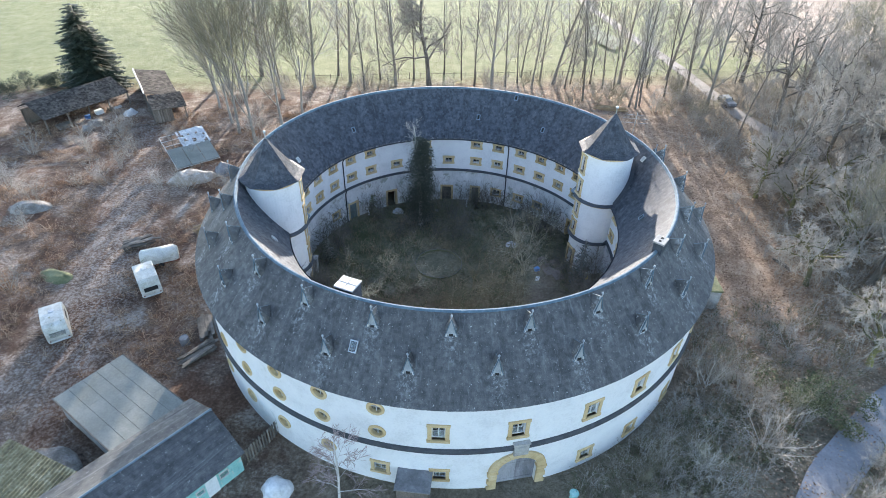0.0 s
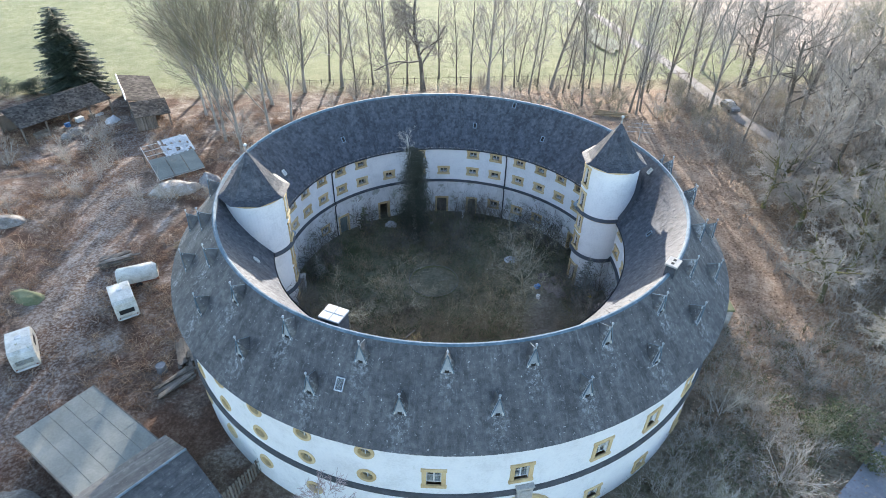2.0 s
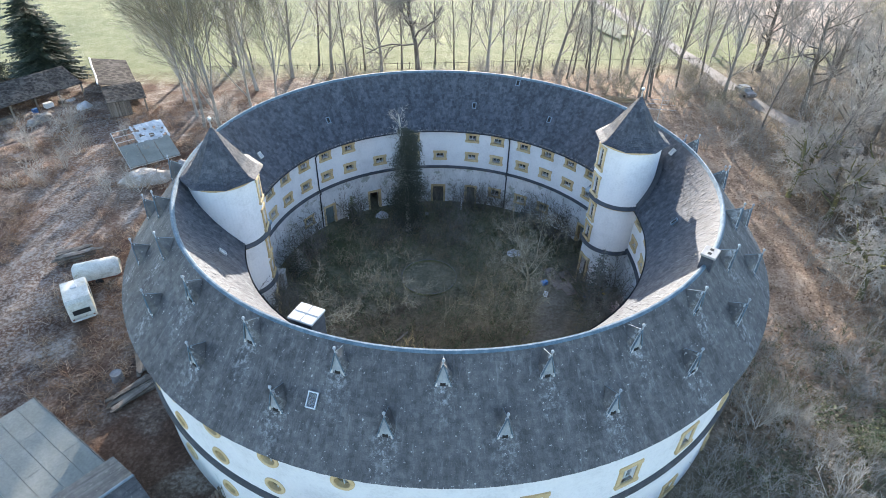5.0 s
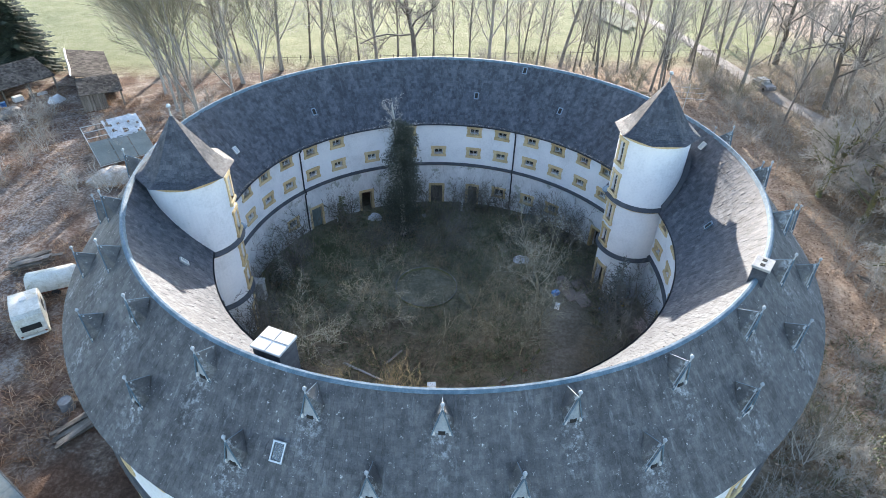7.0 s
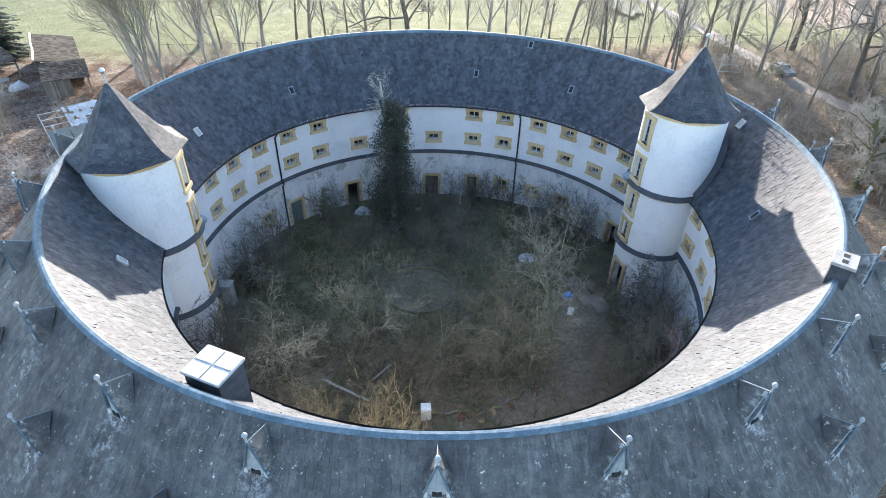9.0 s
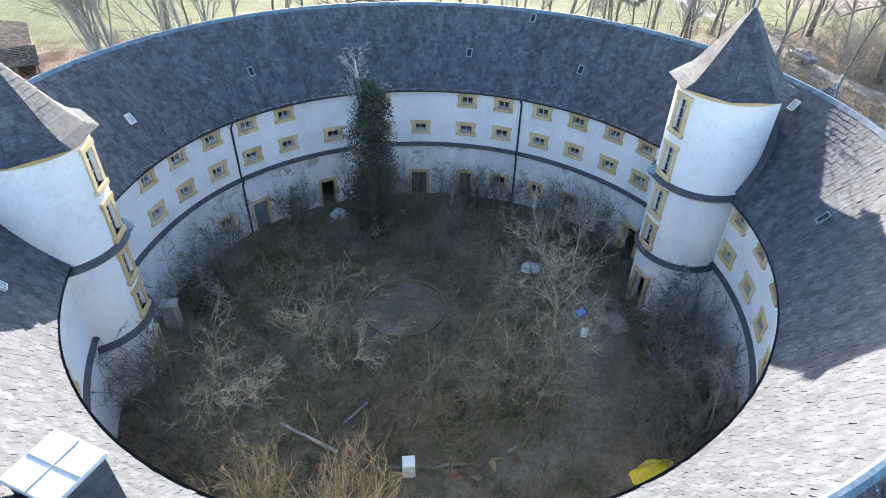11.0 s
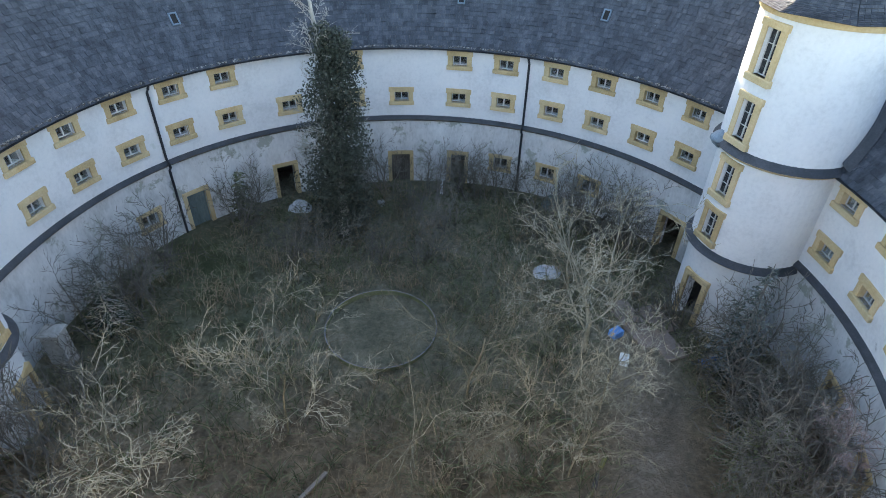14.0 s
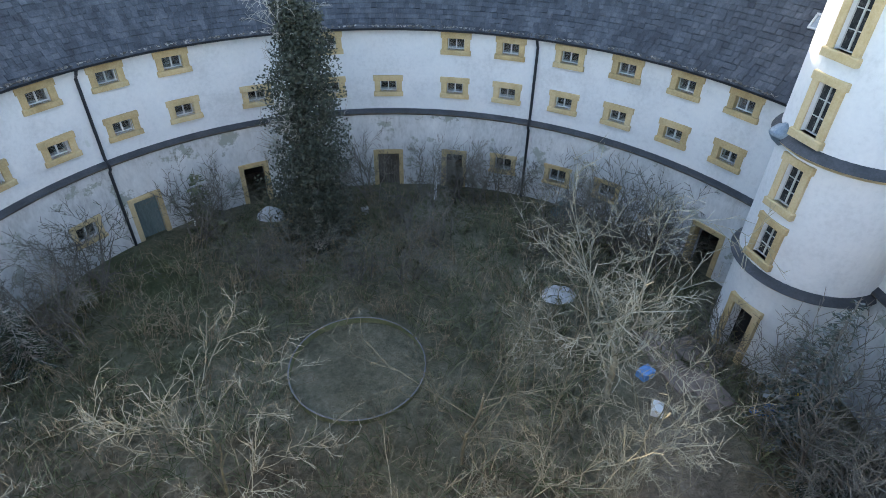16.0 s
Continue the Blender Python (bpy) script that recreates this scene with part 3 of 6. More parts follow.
g.ob("eave_moulding", M_STONE, castle, "yellow painted moulding under the courtyard eave")
# gutters along both eaves
for r, z, nm in ((16.70, 9.5, "inner_gutter"),):
    g = Geo()
    g.lathe([(r + 0.08, z + 0.05), (r + 0.06, z - 0.03), (r, z - 0.07), (r - 0.06, z - 0.03), (r - 0.08, z + 0.05)], 180)
    g.ob(nm, M_PIPE, castle)


# ---- windows ----
def surround_geo(w, h, jamb, top, sill, d=0.07, ears=0.06, rebate=0.45):
    g = Geo()
    for s in (-1, 1):
        g.box((s * (w / 2 + jamb / 2), d / 2 - rebate / 2, 0), (jamb, d + rebate, h), bevel=0.015)
    g.box((0, d / 2 + 0.01 - rebate / 2, h / 2 + top / 2), (w + 2 * jamb + 2 * ears, d + rebate + 0.02, top), bevel=0.02)
    g.box((0, d / 2 + 0.04 - rebate / 2, -h / 2 - sill / 2), (w + 2 * jamb + 2 * ears, d + rebate + 0.08, sill), bevel=0.03)
    return g


def casement_geo(w, h, mull=True, bars=1, t=0.05, y=-0.22):
    g = Geo()
    for s in (-1, 1):
        g.box((s * (w / 2 - t / 2), y, 0), (t, 0.06, h))
        g.box((0, y, s * (h / 2 - t / 2)), (w - 2 * t, 0.06, t))
    if mull:
        g.box((0, y, 0), (t * 1.4, 0.07, h - 2 * t))
    for i in range(bars):
        z = h * ((i + 1) / (bars + 1) - 0.5)
        for s in (-1, 1):
            g.box((s * (w / 4 + t * 0.1), y, z), (w / 2 - 1.9 * t, 0.05, t * 0.7))
    return g


def pane_geo(w, h, y=-0.23):
    return Geo().box((0, y, 0), (w, 0.008, h))


def oval_geo(a, b, band, d=0.08, rebate=0.4, n=28):
    g = Geo()
    vs, fs = [], []
    for rx, rz, y in ((a, b, -rebate), (a, b, d * 0.6), (a + 0.03, b + 0.03, d), (a + band - 0.03, b + band - 0.03, d), (a + band, b + band, d * 0.5), (a + band, b + band, -0.02)):
        vs += [(rx * math.cos(2 * math.pi * k / n), y, rz * math.sin(2 * math.pi * k / n)) for k in range(n)]
    for j in range(5):
        fs += [(j * n + k, (j + 1) * n + k, (j + 1) * n + (k + 1) % n, j * n + (k + 1) % n) for k in range(n)]
    return g.add(vs, fs)


def window_kind(name, surround, frame_g, panes, pane_m=M_GLASS):
    """First window of a kind; the others share its meshes."""
    meshes = []
    for nm, g, mt in (("surround", surround, M_STONE), ("frame", frame_g, M_FRAME)):
        o = g.ob(nm, mt, None)
        meshes.append(o.data)
        bpy.data.objects.remove(o)
    pm = []
    for g in panes:
        o = g.ob("pane", pane_m, None)
        pm.append(o.data)
        bpy.data.objects.remove(o)

    def place(m, parent, label=""):
        w = new("window", meshes[0])
        w.parent, w.matrix_basis = parent, m
        if label:
            tagged(w, label)
        fr = new("frame", meshes[1])
        fr.parent = w
        for q in pm:
            pn = new("pane", q)
            pn.parent = w
            pn.visible_shadow = False
        return w
    return place


def half_panes(w, h):
    return [Geo().box((s * w / 4, -0.23, 0), (w / 2 - 0.03, 0.008, h - 0.04)) for s in (-1, 1)]


place_out = window_kind("outer", surround_geo(*OUT_WIN, 0.3, 0.26, 0.24), casement_geo(*OUT_WIN, True, 1, 0.07), half_panes(*OUT_WIN))
place_in = window_kind("inner", surround_geo(*IN_WIN, 0.29, 0.29, 0.24, rebate=0.4), casement_geo(*IN_WIN, True, 0, 0.045), half_panes(*IN_WIN))
place_low = window_kind("low", surround_geo(*LOW_WIN, 0.28, 0.24, 0.18), casement_geo(*LOW_WIN, True, 1, 0.06), half_panes(*LOW_WIN))
place_inlow = window_kind("inlow", surround_geo(0.95, 0.8, 0.25, 0.2, 0.15), casement_geo(0.95, 0.8, True, 0, 0.06), half_panes(0.95, 0.8))
place_oval = window_kind("oval", oval_geo(0.44, 0.44, 0.24), Geo().box((0, -0.2, 0), (0.05, 0.05, 0.88)).box((0, -0.2, 0), (0.88, 0.04, 0.05)), [Geo().box((0, -0.24, 0), (0.88, 0.01, 0.88))])
for a, z in out_windows:
    place_out(wall_frame(R_OUT, a, z), castle, "cross window in a yellow sandstone surround")
for a, z in low_windows:
    place_low(wall_frame(R_OUT, a, z), castle, "ground floor window in a sandstone surround")
for a, z in ovals:
    place_oval(wall_frame(R_OUT, a, z), castle, "round window in a yellow stone ring")
for a, z in in_windows:
    place_in(wall_frame(R_IN, a, z, -1), castle, "small casement window in a yellow surround")
for a, z in in_low:
    place_inlow(wall_frame(R_IN, a, z, -1), castle, "ground floor courtyard window in a stone surround")

# courtyard doors
for a, w, h, kind_ in in_doors:
    g = Geo()
    top = 0.55 + h
    for s in (-1, 1):
        g.box((s * (w / 2 + 0.12), -0.14, top / 2), (0.24, 0.42, top))
    g.box((0, -0.14, top + 0.12), (w + 0.48, 0.44, 0.24), bevel=0.02)
    d = g.ob("doorway", M_STONE, castle, "stone door surround")
    d.matrix_basis = wall_frame(R_IN, a, 0, -1)
    if kind_ != "dark":
        g = Geo()
        nb = 8
        for i in range(nb):
            g.box(((i + 0.5) * w / nb - w / 2, -0.2, top / 2), (w / nb - 0.012, 0.05, top))
        g.ob("door_leaf", M_DOORGREEN if kind_ == "board" else M_WOODGREY, d, "plank door leaf")

# entrance gate
stones = []
n = 16
for i in range(n):  # arch stones
    t0, t1 = math.pi * i / n, math.pi * (i + 1) / n - 0.012
    pts = []
    for y in (-0.3, 0.14):
        for r, t in ((1.6, t0), (2.3, t0), (2.3, t1), (1.6, t1)):
            pts.append((r * math.cos(t), y, 2.0 + r * math.sin(t) * 0.95))
    stones.append(Geo().add(pts, [(0, 1, 2, 3), (7, 6, 5, 4), (0, 4, 5, 1), (1, 5, 6, 2), (2, 6, 7, 3), (3, 7, 4, 0)]))
for s in (-1, 1):
    for j in range(6):
        w_ = 0.75 if j % 2 else 0.62
        stones.append(Geo().box((s * (1.6 + w_ / 2), -0.08, -0.75 + j * 0.47 + 0.22), (w_, 0.44, 0.45), bevel=0.03))
    stones.append(Geo().box((s * 1.95, -0.06, 1.97), (0.85, 0.5, 0.16), bevel=0.03))
# plaster between the square opening and the arch
g = Geo()
n = 20
vs = []
for y in (-0.65, -0.01):
    for i in range(n + 1):
        t = math.pi * i / n
        vs.append((1.62 * math.cos(t), y, 2.0 + 1.54 * math.sin(t)))
        vs.append((1.62 * math.cos(t), y, 3.78))
k = 2 * (n + 1)
fs = []
for i in range(n):
    a = 2 * i
    fs += [(a, a + 1, a + 3, a + 2), (k + a + 2, k + a + 3, k + a + 1, k + a), (a, a + 2, k + a + 2, k + a)]
gt = g.add(vs, fs).ob("gate_arch", M_PLASTER, castle, "sandstone arch round the entrance gate, plastered inside")
gt.matrix_basis = wall_frame(R_OUT, GATE_A, 0)
for st in stones:
    st.ob("arch_stone", M_STONE, gt)
for s in (-1, 1):
    g = Geo()
    nb = 9
    for i in range(nb):
        x0 = i * 1.58 / nb
        hh = 2.0 + 1.5 * math.sqrt(max(0, 1 - ((x0 + 0.09) / 1.6) ** 2))
        g.box((s * (x0 + 0.79 / nb), -0.42, hh / 2 - 0.45), (1.58 / nb - 0.012, 0.07, hh + 0.9))
    for z in (0.2, 2.2):
        g.box((s * 0.79, -0.37, z), (1.5, 0.03, 0.14))
    g.ob("gate_leaf", M_GATE, gt, "weathered grey plank gate leaf")
g = Geo()
g.box((0, 0.16, 4.78), (1.15, 0.34, 1.25), bevel=0.05).box((0, 0.36, 4.8), (0.7, 0.1, 0.8), bevel=0.12)
g.box((0, 0.18, 5.45), (1.3, 0.4, 0.1), bevel=0.03)
g.ob("coat_of_arms", M_CONCRETE, gt, "carved sandstone heraldic panel over the gate")

# downpipes on the courtyard wall
for a in (-49.8, 24.2):
    g = Geo()
    g.tube([pol(16.72, a, 9.45), pol(16.85, a, 9.25), pol(R_IN - 0.1, a, 9.0), pol(R_IN - 0.1, a, 5.3), pol(R_IN - 0.3, a, 5.1), pol(R_IN - 0.3, a, 4.85), pol(R_IN - 0.1, a, 4.6), pol(R_IN - 0.1, a, 0.5)], 0.07, 8)
    g.ob("downpipe", M_PIPE, castle, "dark downpipe")

# ---- roof ----
g = Geo()
g.lathe([(16.78, 9.50), (R_RIDGE, Z_RIDGE - 0.08), (25.3, 10.03), (25.1, 9.9), (R_OUT - 0.1, 10.0), (R_IN + 0.1, 9.5), (16.78, 9.42)], 180)
g.ob("roof_deck", M_WOODGREY, castle)


def slate_field(r0, z0, r1, z1, rows, width, skip, jag=0.02, lift=0.025):
    """Courses of overlapping slates from the eave (r0, z0) to the ridge (r1, z1); returns Geo and the skipped ones' frames."""
    g, held = Geo(), []
    rr = random.Random(3)
    L = math.hypot(r1 - r0, z1 - z0) / rows
    for j in range(rows):
        f0, f1 = j / rows, min(1.0, (j + 1.35) / rows)
        ra, za, rb, zb = r0 + (r1 - r0) * f0, z0 + (z1 - z0) * f0, r0 + (r1 - r0) * f1, z0 + (z1 - z0) * f1
        n = int(2 * math.pi * ra / width)
        sh = rr.random()
        nx, nz = (z1 - z0), (r0 - r1)
        ln = math.hypot(nx, nz)
        nx, nz = nx / ln, nz / ln
        if nz < 0:
            nx, nz = -nx, -nz
        for i in range(n):
            a = (i + sh) * 360 / n
            w = 360 / n * 0.485
            a1, a2 = a - w * (1 + rr.uniform(-0.03, 0.06)), a + w * (1 + rr.uniform(-0.03, 0.0))
            up = lift * rr.uniform(0.8, 1.5)
            if rr.random() < 0.02:
                up += 0.03
            d = rr.uniform(-jag, jag)
            ru, zu = ra + nx * up + (r0 - r1) / rows * d * 2, za + nz * up + (z0 - z1) / rows * d * 2
            p = [pol(ru, a1, zu), pol(ru, a2, zu), pol(rb + nx * 0.004, a2, zb + nz * 0.004), pol(rb + nx * 0.004, a1, zb + nz * 0.004),
                 pol(ra - nx * 0.005, a1, za - nz * 0.005), pol(ra - nx * 0.005, a2, za - nz * 0.005)]
            if skip(a % 360, j):
                held.append(p)
                continue
            # chamfered lower corner gives the courses their uneven edge
            g.add(p, [(0, 1, 2, 3), (4, 5, 1, 0), (4, 0, 3), (1, 5, 2)])
    return g, held


def near_ridge(a, j):
    return abs(a - 181) < 7.6 and j >= ROWS_OUT - 13


ROWS_OUT = 32
g, held = slate_field(25.36, 10.02, R_RIDGE, Z_RIDGE, ROWS_OUT, 0.26, near_ridge)
outer_roof = g.ob("outer_roof_slope", M_SLATE_OUT, castle, "weathered grey slates with lichen and streaks")
tagged(outer_roof, kind="stuff")
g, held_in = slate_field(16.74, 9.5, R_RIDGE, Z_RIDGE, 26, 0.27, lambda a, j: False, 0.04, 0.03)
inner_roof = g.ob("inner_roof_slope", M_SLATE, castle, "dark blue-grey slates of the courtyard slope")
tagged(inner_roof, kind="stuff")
# ridge capping
g = Geo()
g.lathe([(R_RIDGE - 0.16, Z_RIDGE - 0.17), (R_RIDGE - 0.05, Z_RIDGE + 0.04), (R_RIDGE + 0.06, Z_RIDGE + 0.04), (R_RIDGE + 0.18, Z_RIDGE - 0.09)], 240)
g.ob("ridge_capping", M_RIDGE, castle, "blue-grey lead ridge capping")
# slipped slate fragments lying in the courtyard gutter
g = Geo()
rr = random.Random(5)
for i in range(900):
    a = rr.uniform(-80, 62)
    s = rr.uniform(0.03, 0.1)
    g.box((0, 0, 0), (s, s * 1.5, 0.02), Matrix.Translation(pol(16.78 + rr.uniform(-0.07, 0.12), a, 9.6 + rr.uniform(0, 0.06))) @ pose(0, 0, 0, rr.uniform(-40, 40), rr.uniform(-40, 40), rr.uniform(0, 360)))
tagged(g.ob("slate_debris", M_RUBBLE, castle, "broken slate bits lying in the gutter"), kind="stuff")


# ---- dormers ----
def dormer_meshes():
    f = Geo()
    for s in (-1, 1):  # two pale lead sheets folded along the middle
        q = [(0, 0.52, -0.5), (s * 0.44, 0.44, -0.5), (s * 0.05, 0.46, 0.86), (0, 0.5, 0.92)]
        q += [(x, y - 0.1, z) for x, y, z in q]
        fs = [(0, 1, 2, 3), (7, 6, 5, 4), (1, 5, 6, 2), (3, 2, 6, 7), (0, 4, 5, 1)]
        f.add(q, fs if s > 0 else [t[::-1] for t in fs])
    face = f.ob("face", M_LEAD_PALE)
    cks, fl = [], []
    for s in (-1, 1):  # two slate-clad sides that fall back from the front apex
        q = [(s * 0.46, 0.5, -0.52), (0, 0.56, 0.98), (0, -0.52, 0.6), (s * 0.52, 0.05, -0.04)]
        q += [(x * 0.9, y - 0.03, z - 0.05) for x, y, z in q]
        fs = [(0, 1, 2, 3), (7, 6, 5, 4), (0, 4, 5, 1), (3, 7, 4, 0)]
        cks.append(Geo().add(q, fs if s > 0 else [t[::-1] for t in fs]).ob("side_slope", M_SLATE_OUT_PIECE))
        fl.append(Geo().tube([(0, 0.56, 1.0), (s * 0.46, 0.52, -0.5)], 0.035, 5).ob("edge_flashing", M_RIDGE))
    fl.append(Geo().tube([(0, 0.55, 0.99), (0, -0.5, 0.6)], 0.016, 5).ob("ridge_flashing", M_LEAD))
    fr = Geo()
    fr.box((0, 0.5, -0.5), (0.92, 0.12, 0.07), bevel=0.02)
    for s in (-1, 1):
        fr.box((s * 0.36, 0.5, -0.38), (0.14, 0.1, 0.26), bevel=0.02)
    frame_ = fr.ob("hatch_frame", M_FRAME)
    h = Geo().box((0, 0.5, -0.36), (0.3, 0.07, 0.2)).ob("hatch", M_DARK)
    fi = Geo()
    fi.tube([(0, 0.54, 0.9), (0, 0.55, 1.2)], [0.045, 0.03], 8)
    fi.lathe([(0.001, 1.16), (0.065, 1.2), (0.095, 1.27), (0.065, 1.34), (0.001, 1.38)], 10, Matrix.Translation((0, 0.55, 0)))
    fin = fi.ob("finial", M_LEAD_PALE)
    parts = (*cks, *fl, frame_, h, fin)
    out = [(o.name.split(".")[0], o.data) for o in parts]
    fd = face.data
    for o in (face, *parts):
        bpy.data.objects.remove(o)
    return fd, out


D_FACE, D_PARTS = dormer_meshes()


def place_dormer(r, a):
    z = Z_RIDGE - (r - R_RIDGE) * (Z_RIDGE - Z_EAVE_OUT) / (25.33 - R_RIDGE)
    d = new("dormer", D_FACE)
    d.parent, d.matrix_basis = castle, wall_frame(r, a, z) @ Matrix.Diagonal((0.95, 0.95, 1.12, 1))
    tagged(d, "small lead-clad triangular roof dormer with a ball finial")
    for nm, me in D_PARTS:
        o = new(nm, me)
        o.parent = d


for k in range(-6, 8):
    place_dormer(21.35, front(0.5 + 14.4 * k))
    place_dormer(23.25, front(8.2 + 14.6 * k))


def hatch(name, r, a, z, w, h, frame_m, pane_m, pitch, out, label):
    """Roof light lying in a slope. out: 1 on the outer slope, -1 on the courtyard slope."""
    m = wall_frame(r, a, z, out) @ pose(0, 0, 0, 90 - pitch, 0, 0)
    g = Geo()
    for s in (-1, 1):
        g.box((s * w / 2, 0.06, 0), (0.07, 0.12, h + 0.07))
        g.box((0, 0.06, s * h / 2), (w - 0.07, 0.12, 0.07))
    o = g.ob(name, frame_m, castle, label)
    o.matrix_basis = m
    Geo().box((0, 0.05, 0), (w - 0.07, 0.03, h - 0.07)).ob("pane", pane_m, o)


hatch("skylight", 23.0, front(-16.4), 12.5, 0.52, 0.8, M_METAL, M_GLASS, 45, 1, "zinc-framed roof window")
for a, z in ((-40.6, 11.75), (9.8, 11.9), (22.3, 14.3), (35.8, 11.87), (100.7, 11.7)):
    hatch("roof_light", 16.76 + (z - 9.55) * 0.726, a, z, 0.36, 0.58, M_LEAD, M_DARK, 54, -1, "small iron roof light")
for a, z in ((-70, 11.68), (60.4, 12.0), (-117.6, 11.4), (78, 13.9)):
    hatch("roof_vent", 16.76 + (z - 9.55) * 0.726, a, z, 0.36, 0.55, M_FRAME, M_LEAD_PALE, 54, -1, "pale sheet metal roof vent")

# chimneys
def chimney(a, r, z0, z1, w, d, label, lid):
    m = wall_frame(r, a, 0, -1)
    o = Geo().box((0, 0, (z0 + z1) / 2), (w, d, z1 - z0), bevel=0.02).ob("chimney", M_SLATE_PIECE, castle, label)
    o.matrix_basis = m
    if lid:
        Geo().box((0, 0, z1 + 0.05), (w + 0.14, d + 0.14, 0.1), bevel=0.03).ob("lid", M_LID, o, "white sheet metal chimney lid")
        Geo().box((0, 0, z1 + 0.11), (w + 0.04, 0.025, 0.03)).box((0, 0, z1 + 0.112), (0.025, d + 0.04, 0.03)).ob("seam", M_CONCRETE, o, "raised seams of the lid")
    else:
        Geo().box((0, 0, z1 + 0.07), (w + 0.16, d + 0.16, 0.14), bevel=0.02).ob("cap", M_CONCRETE, o, "pale concrete chimney cap with two flues")
        # near-black plates on the solid cap stand for the dark of the flue holes
        for sx in (-1, 1):
            Geo().box((sx * w * 0.24, 0, z1 + 0.146), (w * 0.26, d * 0.3, 0.012)).ob("flue", M_DARK, o)


chimney(-157.5, 19.35, 11.9, 14.55, 1.45, 1.25, "slate-clad chimney below the ridge", True)
chimney(127.2, 20.6, 13.6, 15.45, 1.0, 0.75, "slate-clad chimney on the ridge", False)


# the old ring is no true circle: its flanks bulge and draw in
def flank_shift(a, r):
    q = math.sin(radians(a))
    if q < 0:
        eave, ridge, outer = -0.72 * q ** 6, -0.45 * abs(q) ** 3, -1.1 * q ** 4
        eave = -abs(eave)
    else:
        eave, ridge, outer = 0.04 * q, 0.36 * q ** 3, -0.08 * q
    for r0, r1, f0, f1 in ((0, 17.2, eave, eave), (17.2, R_RIDGE, eave, ridge), (R_RIDGE, 25.0, ridge, outer)):
        if r <= r1:
            return f0 + (f1 - f0) * max(0.0, (r - r0) / (r1 - r0))
    return outer


for o in list(castle.children):
    p = o.matrix_basis.translation
    if p.length > 1:
        a, r = math.degrees(math.atan2(p.x, p.y)), math.hypot(p.x, p.y)
        m = o.matrix_basis.copy()
        m.translation = p + pol(flank_shift(a, r), a)
        o.matrix_basis = m
    else:
        n = len(o.data.vertices)
        co = np.empty(n * 3)
        o.data.vertices.foreach_get("co", co)
        co = co.reshape(n, 3)
        for k, (x, y) in enumerate(co[:, :2].tolist()):
            r = math.hypot(x, y)
            f = 1 + flank_shift(math.degrees(math.atan2(x, y)), r) / r
            co[k, 0], co[k, 1] = x * f, y * f
        o.data.vertices.foreach_set("co", co.ravel())
        o.data.update()


